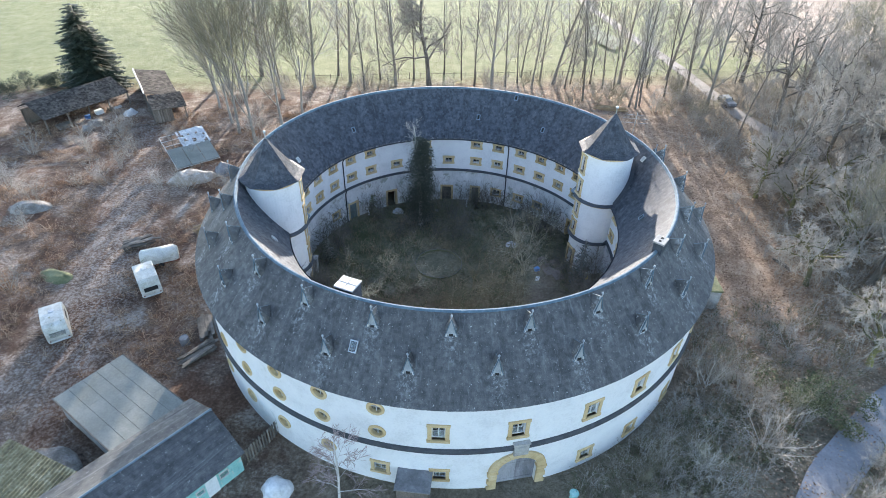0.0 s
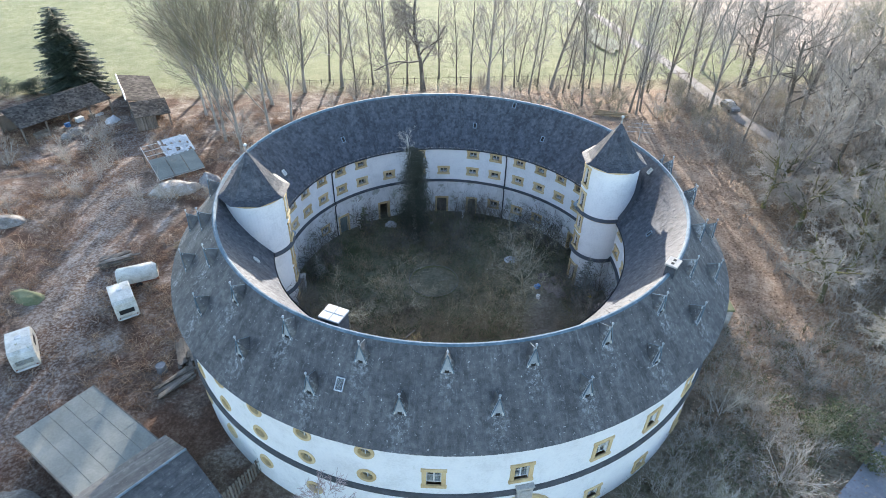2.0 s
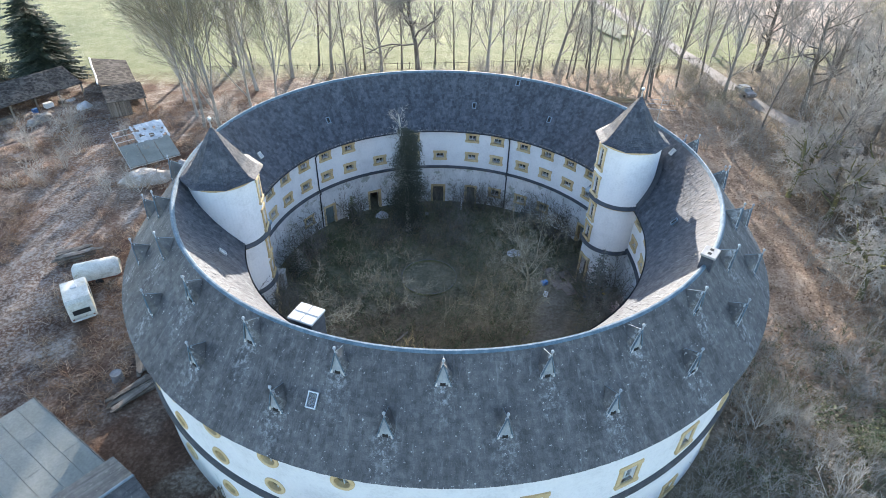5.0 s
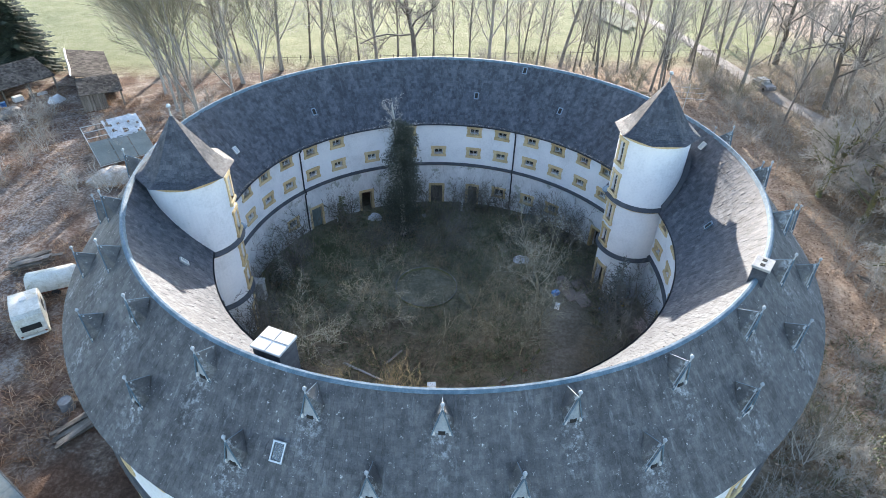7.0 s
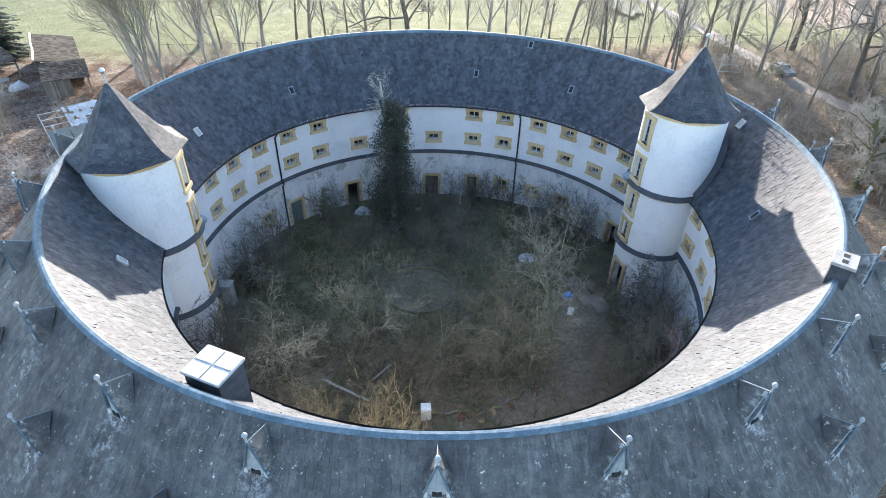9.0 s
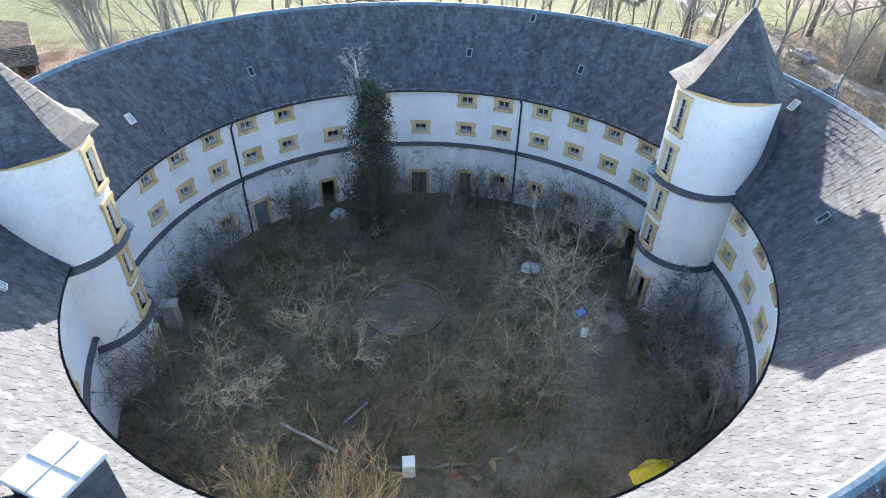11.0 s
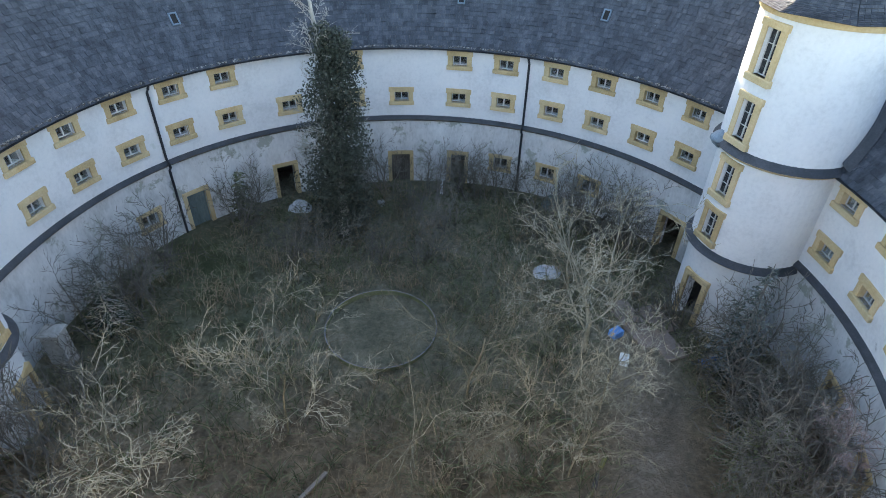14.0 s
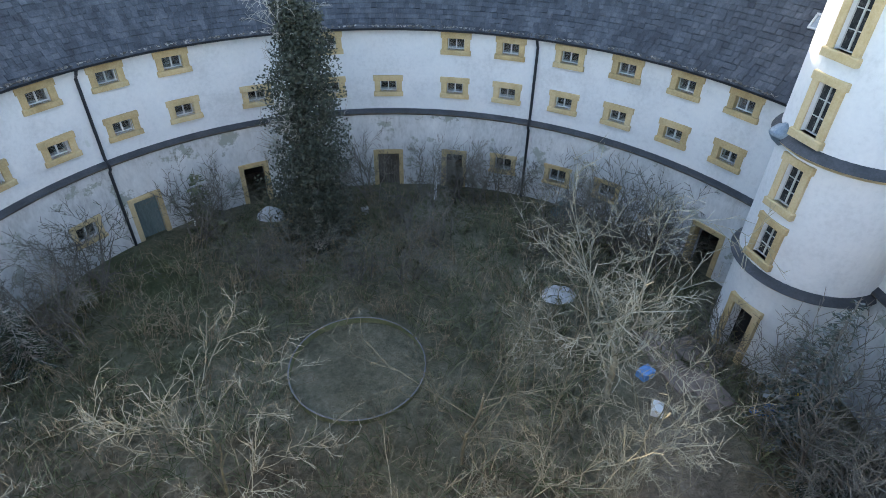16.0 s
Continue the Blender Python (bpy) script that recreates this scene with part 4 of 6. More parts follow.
# ---- stair towers ----
def tower(cx, cy, face_a, turn, lift, label):
    """Round stair tower; face_a: the direction its windows look to."""
    t = thing("stair_tower", label, "tower", Matrix.Translation((cx, cy, lift)))
    R, RM, RB = 2.58, 2.46, 2.36  # upper stage, middle stage, foot
    stages = [(R, 9.1, 14.75, [(13.15, 0.66, 1.75), (10.5, 0.66, 1.6)]), (RM, 4.2, 9.1, [(7.8, 0.66, 1.45), (5.55, 0.66, 1.3)]), (RB, -0.9, 4.2, [])]
    for r, z0, z1, wz in stages:
        op = [(face_a % 360, deg(w, r), z - h / 2, z + h / 2) for z, w, h in wz]
        if not wz:
            op.append(((face_a - 6) % 360, deg(0.95, r), -0.2, 2.5))
        ring_wall(r, 0.4, z0, z1, op, 6.0).ob("tower_wall", M_PLASTER, t, smooth=False)
        for z, w, h in wz:
            place = window_kind("t", surround_geo(w, h, 0.27, 0.26, 0.26, rebate=0.3), casement_geo(w, h, True, 2, 0.034, -0.16), [pane_geo(w - 0.04, h - 0.04, -0.18)], M_PANE_DARK)
            place(wall_frame(r - 0.04, face_a, z), t, "tall cross window in a yellow sandstone surround")
    g = Geo()
    for s in (-1, 1):
        g.box((s * 0.6, -0.08, 1.25), (0.25, 0.36, 2.6))
    g.box((0, -0.08, 2.66), (1.5, 0.38, 0.3), bevel=0.03)
    g.ob("door_surround", M_STONE, t).matrix_basis = wall_frame(RB - 0.03, face_a - 6, 0)
    # added near-black liner stops the view through the tower and darkens its windows
    Geo().lathe([(1.7, -0.5), (1.7, 14.7)], 20).ob("stair_core", M_DARK, t)
    for z, top, r in ((9.05, 0.22, R), (4.15, 0.2, RM)):
        g = Geo()
        g.lathe([(r - 0.02, z + top + 0.14), (r + 0.2, z + top - 0.08), (r + 0.25, z + top - 0.16)], 48)
        g.ob("ledge_cover", M_BELT, t, "slate-covered ledge")
        g = Geo()
        g.lathe([(r + 0.22, z + top - 0.16), (r + 0.16, z - 0.02), (r + 0.06, z - 0.1), (r - 0.2, z - 0.14)], 48)
        g.ob("ledge", M_STONE, t, "yellow stone moulding")
    # corbelled slate bay of the ledge below the upper windows
    g = Geo()
    g.lathe([(0.05, 9.6), (0.26, 9.48), (0.42, 9.3), (0.44, 9.2), (0.3, 9.0), (0.05, 8.8)], 20, Matrix.Translation(pol(R + 0.02, face_a + turn)))
    g.ob("ledge_bay", M_LEAD, t, "small rounded lead-covered bay on the ledge")
    # slate apron where the shaft comes out of the roof slope
    out_a = math.degrees(math.atan2(cx, cy))
    g = Geo()
    vs, n_ = [], 44
    for i in range(n_ + 1):
        a = out_a - 112 + 224 * i / n_
        for r_, up in ((R + 0.01, 0.42), (R + 0.1, 0.3), (R + 0.42, 0.07)):
            q = pol(r_, a)
            d_ = math.hypot(cx + q.x, cy + q.y)
            zr = 9.5 + (d_ - 16.74) * 5.31 / 3.84
            if d_ > R_RIDGE:
                zr = Z_RIDGE - (d_ - R_RIDGE) * 0.98
            vs.append((q.x, q.y, max(9.2, min(zr, 14.7)) + up - lift))
    on_roof = [math.hypot(cx + vs[3 * i][0], cy + vs[3 * i][1]) > 16.75 for i in range(n_ + 1)]
    g.add(vs, [(3 * i + k, 3 * i + 3 + k, 3 * i + 4 + k, 3 * i + 1 + k) for i in range(n_) for k in (0, 1) if on_roof[i] and on_roof[i + 1]])
    g.ob("flashing", M_BELT, t, "dark slate flashing round the shaft")
    g = Geo()
    g.lathe([(R - 0.02, 14.42), (R + 0.07, 14.45), (R + 0.1, 14.6), (R + 0.2, 14.75), (R - 0.1, 14.75)], 48)
    g.ob("eave_moulding", M_STONE, t, "yellow painted eave moulding")
    # eight-sided slate spire with a flared foot
    deck = Geo()
    prof = [(3.1, 14.72), (2.56, 14.98), (2.0, 15.6), (0.98, 17.05), (0.05, 18.4)]
    deck.lathe([(2.6, 14.7)] + prof, 8, pose(0, 0, 0, 0, 0, 22.5))
    deck.ob("spire_deck", M_BELT, t)
    g = Geo()
    rr = random.Random(9)
    for j in range(26):
        u, v = j / 26, min(1.0, (j + 1.3) / 26)

        def at(q):
            q = q * 4
            i = min(3, int(q))
            f = q - i
            return prof[i][0] + (prof[i + 1][0] - prof[i][0]) * f, prof[i][1] + (prof[i + 1][1] - prof[i][1]) * f
        (r0, z0), (r1, z1) = at(u), at(v)
        for sidx in range(8):
            a0, a1 = 22.5 + 45 * sidx, 67.5 + 45 * sidx
            n_ = max(1, round(r0 * 0.78 / 0.22))
            for i in range(n_):
                f0, f1 = i / n_ + 0.006, (i + 1) / n_ - 0.006
                up = 0.03 * rr.uniform(0.8, 1.4)
                A0, A1, B0, B1 = pol(r0, a0), pol(r0, a1), pol(r1, a0), pol(r1, a1)
                o_ = pol(1, (a0 + a1) / 2) * up * 0.8
                zz = Vector((0, 0, 1))
                p0, p1 = A0.lerp(A1, f0) + zz * (z0 + up * 0.7) + o_, A0.lerp(A1, f1) + zz * (z0 + up * 0.7) + o_
                p3, p2 = B0.lerp(B1, f0) + zz * (z1 + 0.006) + o_ * 0.2, B0.lerp(B1, f1) + zz * (z1 + 0.006) + o_ * 0.2
                q0, q1 = A0.lerp(A1, f0) + zz * z0, A0.lerp(A1, f1) + zz * z0
                g.add([p0, p1, p2, p3, q0, q1], [(0, 1, 2, 3), (4, 5, 1, 0)])
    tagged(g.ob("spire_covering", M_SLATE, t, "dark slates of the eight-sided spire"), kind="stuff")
    g = Geo()
    g.tube([(0, 0, 18.1), (0, 0, 18.95)], [0.1, 0.03], 8)
    g.lathe([(0.001, 18.85), (0.1, 18.9), (0.15, 19.02), (0.1, 19.14), (0.001, 19.18)], 12)
    g.ob("finial", M_METAL, t, "zinc ball finial")
    return t


tower(-16.95, -2.45, 84.0, -24, 0.0, "round white stair tower with a slate spire, in the courtyard corner")
tower(15.95, 4.15, -104.0, 24, 0.45, "round white stair tower with a slate spire beside the courtyard wall")

# lean-to annex on the outer wall
annex = thing("annex", "low concrete-roofed annex against the castle wall, mossy on top", "annex", wall_frame(R_OUT, front(89.5), 0))
Geo().box((0, 2.0, 0.7), (4.6, 4.4, 2.6), bevel=0.03).ob("wall", M_CONCRETE, annex)
Geo().box((0, 2.0, 2.08), (4.8, 4.6, 0.16), bevel=0.04).ob("roof", M_BRUSH_GREEN, annex, "mossy flat roof")


# ---- vegetation ----
def bough(rng, p, d, length, segs, wob, lift):
    pts = [p.copy()]
    d = d.normalized()
    for _ in range(segs):
        d = (d + Vector((rng.gauss(0, wob), rng.gauss(0, wob), rng.gauss(0, wob) + lift))).normalized()
        p = p + d * (length / segs)
        pts.append(p.copy())
    return pts, d


def split_dir(rng, d, spread):
    s = d.cross(Vector((rng.gauss(0, 1), rng.gauss(0, 1), rng.gauss(0, 1)))).normalized()
    t = radians(rng.uniform(spread * 0.55, spread * 1.25))
    return (d * math.cos(t) + s * math.sin(t)).normalized()


def grow(rng, limbs, twigs, p, d, length, r, lvl, spec, arms=None):
    kids, ratio, spread, wob, lift = spec["kids"], spec["ratio"], spec["spread"], spec["wob"], spec["lift"]
    last = lvl >= len(kids)
    segs = 1 if last else (6 if lvl == 0 else 4 if lvl == 1 else 3)
    pts, _ = bough(rng, p, d, length, segs, wob * (0.5 if lvl == 0 else 1), lift if lvl else 0.0)
    end = spec["taper"]
    radii = [r * (1 - (1 - end) * i / segs) for i in range(segs + 1)]
    if last:
        radii[-1] = r * 0.5
    if lvl == 0:
        radii[0] *= 1.35
    g = limbs if lvl <= 1 else twigs
    if lvl == 1 and arms is not None:
        g = Geo()
        arms.append(g)
    g.tube(pts, radii, 4 if r < 0.06 and lvl < 2 else (8, 5, 4, 3, 3)[lvl], cap=False)
    if last:
        return
    lo = spec["clear"] if lvl == 0 else 0.18
    for k in range(kids[lvl]):
        t = lo + (1 - lo) * (k + rng.random() * 0.9) / kids[lvl]
        i = min(segs - 1, int(t * segs))
        q = pts[i].lerp(pts[i + 1], t * segs - i)
        ax = (pts[i + 1] - pts[i]).normalized()
        nl = length * ratio[lvl] * (1.15 - 0.6 * t if spec["conic"] else 1.0) * rng.uniform(0.65, 1.2)
        nr = max(spec["fine"], r * (1 - (1 - end) * t) * spec["thin"][lvl])
        grow(rng, limbs, twigs, q, split_dir(rng, ax, spread[lvl]), nl, nr, lvl + 1, spec, arms)


OAK = dict(kids=[12, 8, 7, 4], ratio=[0.62, 0.55, 0.5, 0.5], spread=[64, 54, 52, 48], wob=0.2, lift=0.06, taper=0.5, clear=0.28, thin=[0.5, 0.5, 0.5, 0.6], fine=0.028, conic=True)
ASH = dict(kids=[15, 7, 6, 3], ratio=[0.42, 0.5, 0.5, 0.5], spread=[42, 40, 42, 40], wob=0.1, lift=0.1, taper=0.3, clear=0.14, thin=[0.42, 0.5, 0.55, 0.6], fine=0.028, conic=True)
POLE = dict(kids=[20, 6, 5], ratio=[0.26, 0.5, 0.5], spread=[40, 42, 42, 40], wob=0.06, lift=0.12, taper=0.25, clear=0.15, thin=[0.35, 0.5, 0.6, 0.6], fine=0.026, conic=True)
FORK = dict(kids=[8, 8, 6, 3], ratio=[0.95, 0.5, 0.5, 0.5], spread=[30, 32, 36, 36], wob=0.07, lift=0.09, taper=0.45, clear=0.3, thin=[0.5, 0.42, 0.5, 0.6], fine=0.02, conic=False)


def tree_kind(name, label, category, spec, height, radius, seed, bark, twig, stems=1, lean=0.04, apart=False):
    rng = random.Random(seed)
    limbs, twigs, arms = Geo(), Geo(), [] if apart else None
    for s in range(stems):
        d = Vector((rng.gauss(0, lean), rng.gauss(0, lean), 1))
        p = Vector((rng.gauss(0, 0.25), rng.gauss(0, 0.25), -0.25)) if stems > 1 else Vector((0, 0, -0.3))
        grow(rng, limbs, twigs, p, d, height * (rng.uniform(0.7, 1.05) if stems > 1 else 1), radius, 0, spec, arms)
    t = thing(name, label, category)
    limbs.ob("trunk", bark, t, smooth=True)
    for arm in arms or ():
        arm.ob("limb", bark, t, smooth=True)
    twigs.ob("crown", twig, t)
    return t


used = set()


def lane_x(y):
    """Middle of the unpaved lane along the wood."""
    return 51.2 - (y - 49) * 0.13 if y > 45 else 52 + max(0, 45 - y) * 0.85




def plant(kind_, x, y, s=1.0, rot=None, z=None):
    """First call moves the original, later calls copy it."""
    rot = RND.uniform(0, 360) if rot is None else rot
    m = Matrix.Translation((x, y, (ground_z(x, y) if z is None else z) - 0.03)) @ pose(0, 0, 0, 0, 0, rot)
    if kind_.name in used:
        o = copy_thing(kind_, m)
    else:
        used.add(kind_.name)
        o = kind_
        o.matrix_basis = m
    o.scale = (s, s, s)
    return o


M_BARK_DARK = mat("dark_bark", (0.075, 0.067, 0.057), (0.15, 0.135, 0.115), (0.26, 0.235, 0.2), 1.5, 14, 0.95, stretch=(1, 1, 0.4), rand=0.2)
LB = "bare winter tree with grey bark and fine twigs"
oaks = [tree_kind("oak_tree", "broad bare oak with heavy spreading limbs", "tree", OAK, 16.0, 0.42, 11 + i, M_BARK_DARK, M_TWIG_DARK) for i in range(3)]
ashes = [tree_kind("bare_tree", LB, "tree", ASH, 21.0, 0.3, 21 + i, M_BARK, M_TWIG) for i in range(3)]
poles = [tree_kind("slender_tree", "slender bare tree with a straight pole-like trunk", "tree", POLE, 21.0, 0.17, 31 + i, M_BARK_DARK, M_TWIG) for i in range(3)]
forks = [tree_kind("forked_tree", "bare tree forking into steep pale stems", "tree", FORK, 10.5, 0.22, 41 + i, M_BARK, M_TWIG_PALE) for i in range(2)]
for o in oaks + ashes + poles + forks:
    tagged(o, group="bare winter trees")

# tree belt behind the building
for x, y, s in ((-4.8, 60, 1.05), (-38, 62, 0.9), (58, 66, 1.0)):
    plant(oaks[RND.randrange(3)], x, y, s)
for x, y, s in ((-11.3, 59.6, 0.95), (-20.2, 60.4, 1.0), (-26.5, 57, 1.0), (-31, 51, 0.95), (7.4, 61, 1.05), (19.5, 62, 1.0), (43.2, 66.7, 1.0), (46.6, 52.8, 0.95), (52.5, 74, 1.0), (-45, 55, 0.9), (33, 64, 1.0)):
    plant(ashes[RND.randrange(3)], x, y, s)
for x, y in ((10, 60), (12.5, 62), (15, 59.5), (17, 63), (21.5, 60), (23, 62.5), (25, 59), (27, 63), (29, 60.5), (31.5, 62), (32, 51.5), (33, 50.6), (34, 52), (36, 59), (38, 62), (40, 57), (-14.5, 62), (-8, 63), (1.5, 63), (4, 60), (-34, 60), (24, 54), (46, 62), (-17, 57), (13.5, 65), (26, 66), (-2, 66), (-12, 66), (-23, 63), (44, 57)):
    plant(poles[RND.randrange(3)], x, y, RND.uniform(0.8, 1.1))
for x, y, s in ((-31, 33, 1.25), (-34.5, 36, 1.1), (-28.5, 40, 1.1), (-37, 40, 1.0), (-26, 44, 1.0), (-41, 46, 1.0)):
    plant(forks[RND.randrange(2)], x, y, s)
# wood along the lane
for x, y, s in ((55, 14, 1.15), (63, 30, 1.0), (66, 6, 1.0), (56.5, 46, 0.95), (48, 2, 0.9), (70, 52, 1.0), (52.5, 25, 0.9), (57, 36, 0.9), (47, -11, 0.8), (60, 48, 0.9), (61, 18, 0.9), (58, 25, 0.85), (66, 40, 0.9), (71, 22, 1.0), (67, 15, 0.9), (74, 34, 1.0), (78, 48, 1.0), (72, 8, 1.0)):
    plant(oaks[RND.randrange(3)], x, y, s)
rr = random.Random(17)
placed = []
while len(placed) < 40:
    y = rr.uniform(-6, 84)
    x = rr.uniform(42 + 0.1 * max(0, y), 60 + 0.45 * max(0, y))
    if abs(x - lane_x(y)) < 3.0 or any((x - a) ** 2 + (y - b) ** 2 < 12 for a, b in placed):
        continue
    placed.append((x, y))
    plant((ashes + poles + forks)[rr.randrange(8)], x, y, rr.uniform(0.6, 0.85))

# mossy tree with low reaching limbs beside the building
mossy = tree_kind("mossy_oak", "old oak with yellow-green moss on low reaching limbs", "tree",
                  dict(OAK, kids=[14, 9, 7, 4], spread=[74, 55, 50, 45], clear=0.25, lift=0.02, wob=0.24, fine=0.028), 10.0, 0.36, 77, M_MOSS, M_TWIG, apart=True)
tagged(mossy, group="mossy oaks")
for k, (x, y, s) in enumerate(((46.5, 6.5, 1.0), (40.5, 1.5, 0.8), (44.5, 15.5, 0.9), (50.5, 20.5, 0.9), (49.5, -4.0, 0.9), (41.0, -10.5, 0.75), (53.5, 8.5, 1.0), (47.0, 26.0, 0.8), (56.5, 0.5, 1.0), (42.5, 20.5, 0.8), (58.5, 12.0, 1.0), (54.0, 15.5, 0.9), (52.0, -8.5, 0.9))):
    plant(mossy, x, y, s, 40 + k * 77)

# bushes
SHRUB = dict(kids=[5, 4, 2], ratio=[0.5, 0.5, 0.5], spread=[38, 40, 40], wob=0.14, lift=0.05, taper=0.35, clear=0.25, thin=[0.55, 0.6, 0.7], fine=0.014, conic=False)
bushes = [tree_kind("bush", "leafless many-stemmed brown winter bush", "bush", SHRUB, 3.2, 0.035, 51 + i, M_TWIG, M_TWIG, 7, 0.42) for i in range(3)]
greys = [tree_kind("grey_bush", "leafless bush grey-green with lichen", "bush", SHRUB, 3.6, 0.04, 61 + i, M_TWIG_PALE, M_TWIG_PALE, 8, 0.35) for i in range(2)]
for o in bushes + greys:
    tagged(o, group="leafless bushes")
rr = random.Random(23)
spots = []
for _ in range(26):  # thicket in front of the building
    spots.append((rr.uniform(14, 36), rr.uniform(-30, -7)))
for _ in range(85):  # wood floor
    spots.append((rr.uniform(36, 80), rr.uniform(-12, 62)))
for _ in range(60):  # belt behind the building
    spots.append((rr.uniform(-45, 45), rr.uniform(47, 62)))
for _ in range(22):  # yard
    spots.append((rr.uniform(-66, -44), rr.uniform(-14, 38)))
for _ in range(10):
    spots.append((rr.uniform(-44, -27), rr.uniform(17, 44)))
for x, y in spots:
    if math.hypot(x, y) < 27.5 or abs(y + 21.5 - (x - 31) * 0.75) < 3.2 and x > 10:
        continue
    if abs(x - lane_x(y)) < 2.5 and y > 0:
        continue
    plant((bushes + greys)[rr.randrange(5)] if x > 10 else bushes[rr.randrange(3)], x, y, rr.uniform(0.6, 1.15))

# courtyard trees
M_TWIG_COURT = mat("dark_shrub_twigs", (0.07, 0.064, 0.052), (0.125, 0.116, 0.096), (0.21, 0.195, 0.165), 0.6, 5, 0.9, bump=0, rand=0.3)
M_TWIG_WALNUT = mat("silvery_lichen_twigs", (0.17, 0.15, 0.105), (0.3, 0.275, 0.2), (0.5, 0.465, 0.36), 0.8, 5, 0.9, bump=0)
walnut = tree_kind("walnut_tree", "bare pale-twigged courtyard tree with an open rounded crown", "tree",
                   dict(kids=[9, 7, 6, 3], ratio=[0.95, 0.5, 0.42, 0.38], spread=[50, 50, 54, 50], wob=0.19, lift=0.07, taper=0.45, clear=0.3, thin=[0.46, 0.44, 0.48, 0.65], fine=0.0115, conic=False), 4.3, 0.13, 84, M_TWIG_WALNUT, M_TWIG_WALNUT)
plant(walnut, 8.2, 1.2, 1.15, 10)
young = [tree_kind("fruit_tree", "small bare fruit tree with lichen-pale branches", "tree",
                   dict(kids=[8, 7, 5, 2], ratio=[0.95, 0.48, 0.4, 0.38], spread=[48, 50, 52, 48], wob=0.18, lift=0.07, taper=0.45, clear=0.25, thin=[0.48, 0.46, 0.5, 0.65], fine=0.009, conic=False), 3.0, 0.055, 91 + i, M_TWIG_FRUIT, M_TWIG_FRUIT) for i in range(3)]
for o in young:
    tagged(o, group="courtyard fruit trees")
for k, (x, y, s) in enumerate(((2.6, -1.6, 1.5), (4.8, -3.2, 1.35), (-4.6, -3.0, 1.35), (-9.8, -5.2, 1.35), (0.4, -3.9, 1.25), (7.9, -2.6, 1.2), (6.2, -5.2, 1.0))):
    plant(young[k % 3], x, y, s)
dark_shrubs = [tree_kind("courtyard_shrub", "dark leafless shrub growing against the courtyard wall", "shrub",
                         dict(SHRUB, kids=[6, 5, 3], spread=[48, 46, 42], wob=0.2, fine=0.011), 3.4, 0.04, 101 + i, M_BARK_DARK, M_TWIG_COURT, 6, 0.3) for i in range(2)]
for o in dark_shrubs:
    tagged(o, group="courtyard shrubs")
for a, r, s in ((50, 15.2, 1.35), (46, 14.6, 1.1), (14, 15.4, 1.1), (19, 15.6, 1.0), (6, 15.2, 1.0), (25, 15.7, 0.9), (-14, 14.8, 1.1), (-22, 15, 1.0), (-38, 15.3, 1.0), (-42, 15.0, 1.0), (-60, 15.2, 1.2), (-68, 15, 1.2), (-80, 14.6, 1.0), (88, 15.4, 1.4), (97, 15.6, 1.2), (104, 15.4, 1.0), (110, 15.0, 1.1), (117, 14.8, 1.0), (124, 14.6, 0.9), (-104, 14.9, 1.3), (-111, 14.4, 1.2), (-99, 13.6, 0.9), (101, 14.9, 1.5), (108, 15.7, 1.4), (114, 15.6, 1.5), (80, 13.6, 0.9), (-120, 14, 1.0), (2, 12.5, 0.9), (12, 11, 0.9), (-10, 8, 0.8), (5, 8, 0.9), (-25, 10, 0.8), (42, 15.6, 1.3), (55, 15.0, 1.1), (33, 15.2, 0.9), (-5, 15.6, 1.1), (-73, 13.2, 1.1), (-40, 10.5, 0.8), (38, 12.5, 0.8), (-18, 11.8, 0.8)):
    p = pol(r, a)
    plant(dark_shrubs[RND.randrange(2)], p.x, p.y, s, z=COURT_Z)
tan = tree_kind("tan_bush", "tan sunlit bush with dense fanning stems", "bush", dict(SHRUB, kids=[6, 4, 2]), 4.3, 0.045, 121, M_TWIG_TAN, M_TWIG_TAN, 16, 0.42)
plant(tan, -3.4, -12.6, 1.0, z=COURT_Z)
plant(tan, -6.3, -12.3, 0.85, z=COURT_Z)

# birch by the entrance front and a young one in the courtyard
BIRCH = dict(kids=[16, 8, 6], ratio=[0.4, 0.5, 0.55], spread=[45, 45, 40], wob=0.1, lift=-0.09, taper=0.25, clear=0.3, thin=[0.35, 0.5, 0.6], fine=0.013, conic=True)
M_TWIG_PINK = mat("pinkish_birch_twigs", (0.2, 0.14, 0.13), (0.34, 0.26, 0.25), (0.5, 0.42, 0.42), 0.6, 5, 0.9, bump=0)
birch = tree_kind("birch_tree", "slim white-barked birch with pinkish hanging twigs", "tree", BIRCH, 6.6, 0.11, 131, M_BIRCH, M_TWIG_PINK)
plant(birch, -7.6, -27.0, 1.2, 30)
plant(birch, 15.0, -6.5, 0.75, 100, COURT_Z)


def leaf_cloud(g, rng, centre, size, n, leaf, flat=0.0):
    for _ in range(n):
        while True:
            q = Vector((rng.uniform(-1, 1), rng.uniform(-1, 1), rng.uniform(-1, 1)))
            if 0.35 < q.length < 1:
                break
        p = Vector((centre[0] + q.x * size[0], centre[1] + q.y * size[1], centre[2] + q.z * size[2]))
        m = Matrix.Translation(p) @ pose(0, 0, 0, rng.uniform(-70, 70), rng.uniform(-70, 70), rng.uniform(0, 360))
        s = leaf * rng.uniform(0.6, 1.3)
        g.add([(-s / 2, 0, 0), (0, -s * 0.35, s * 0.1), (s / 2, 0, 0), (0, s * 0.5, s * 0.1)], [(0, 1, 2, 3)], m)


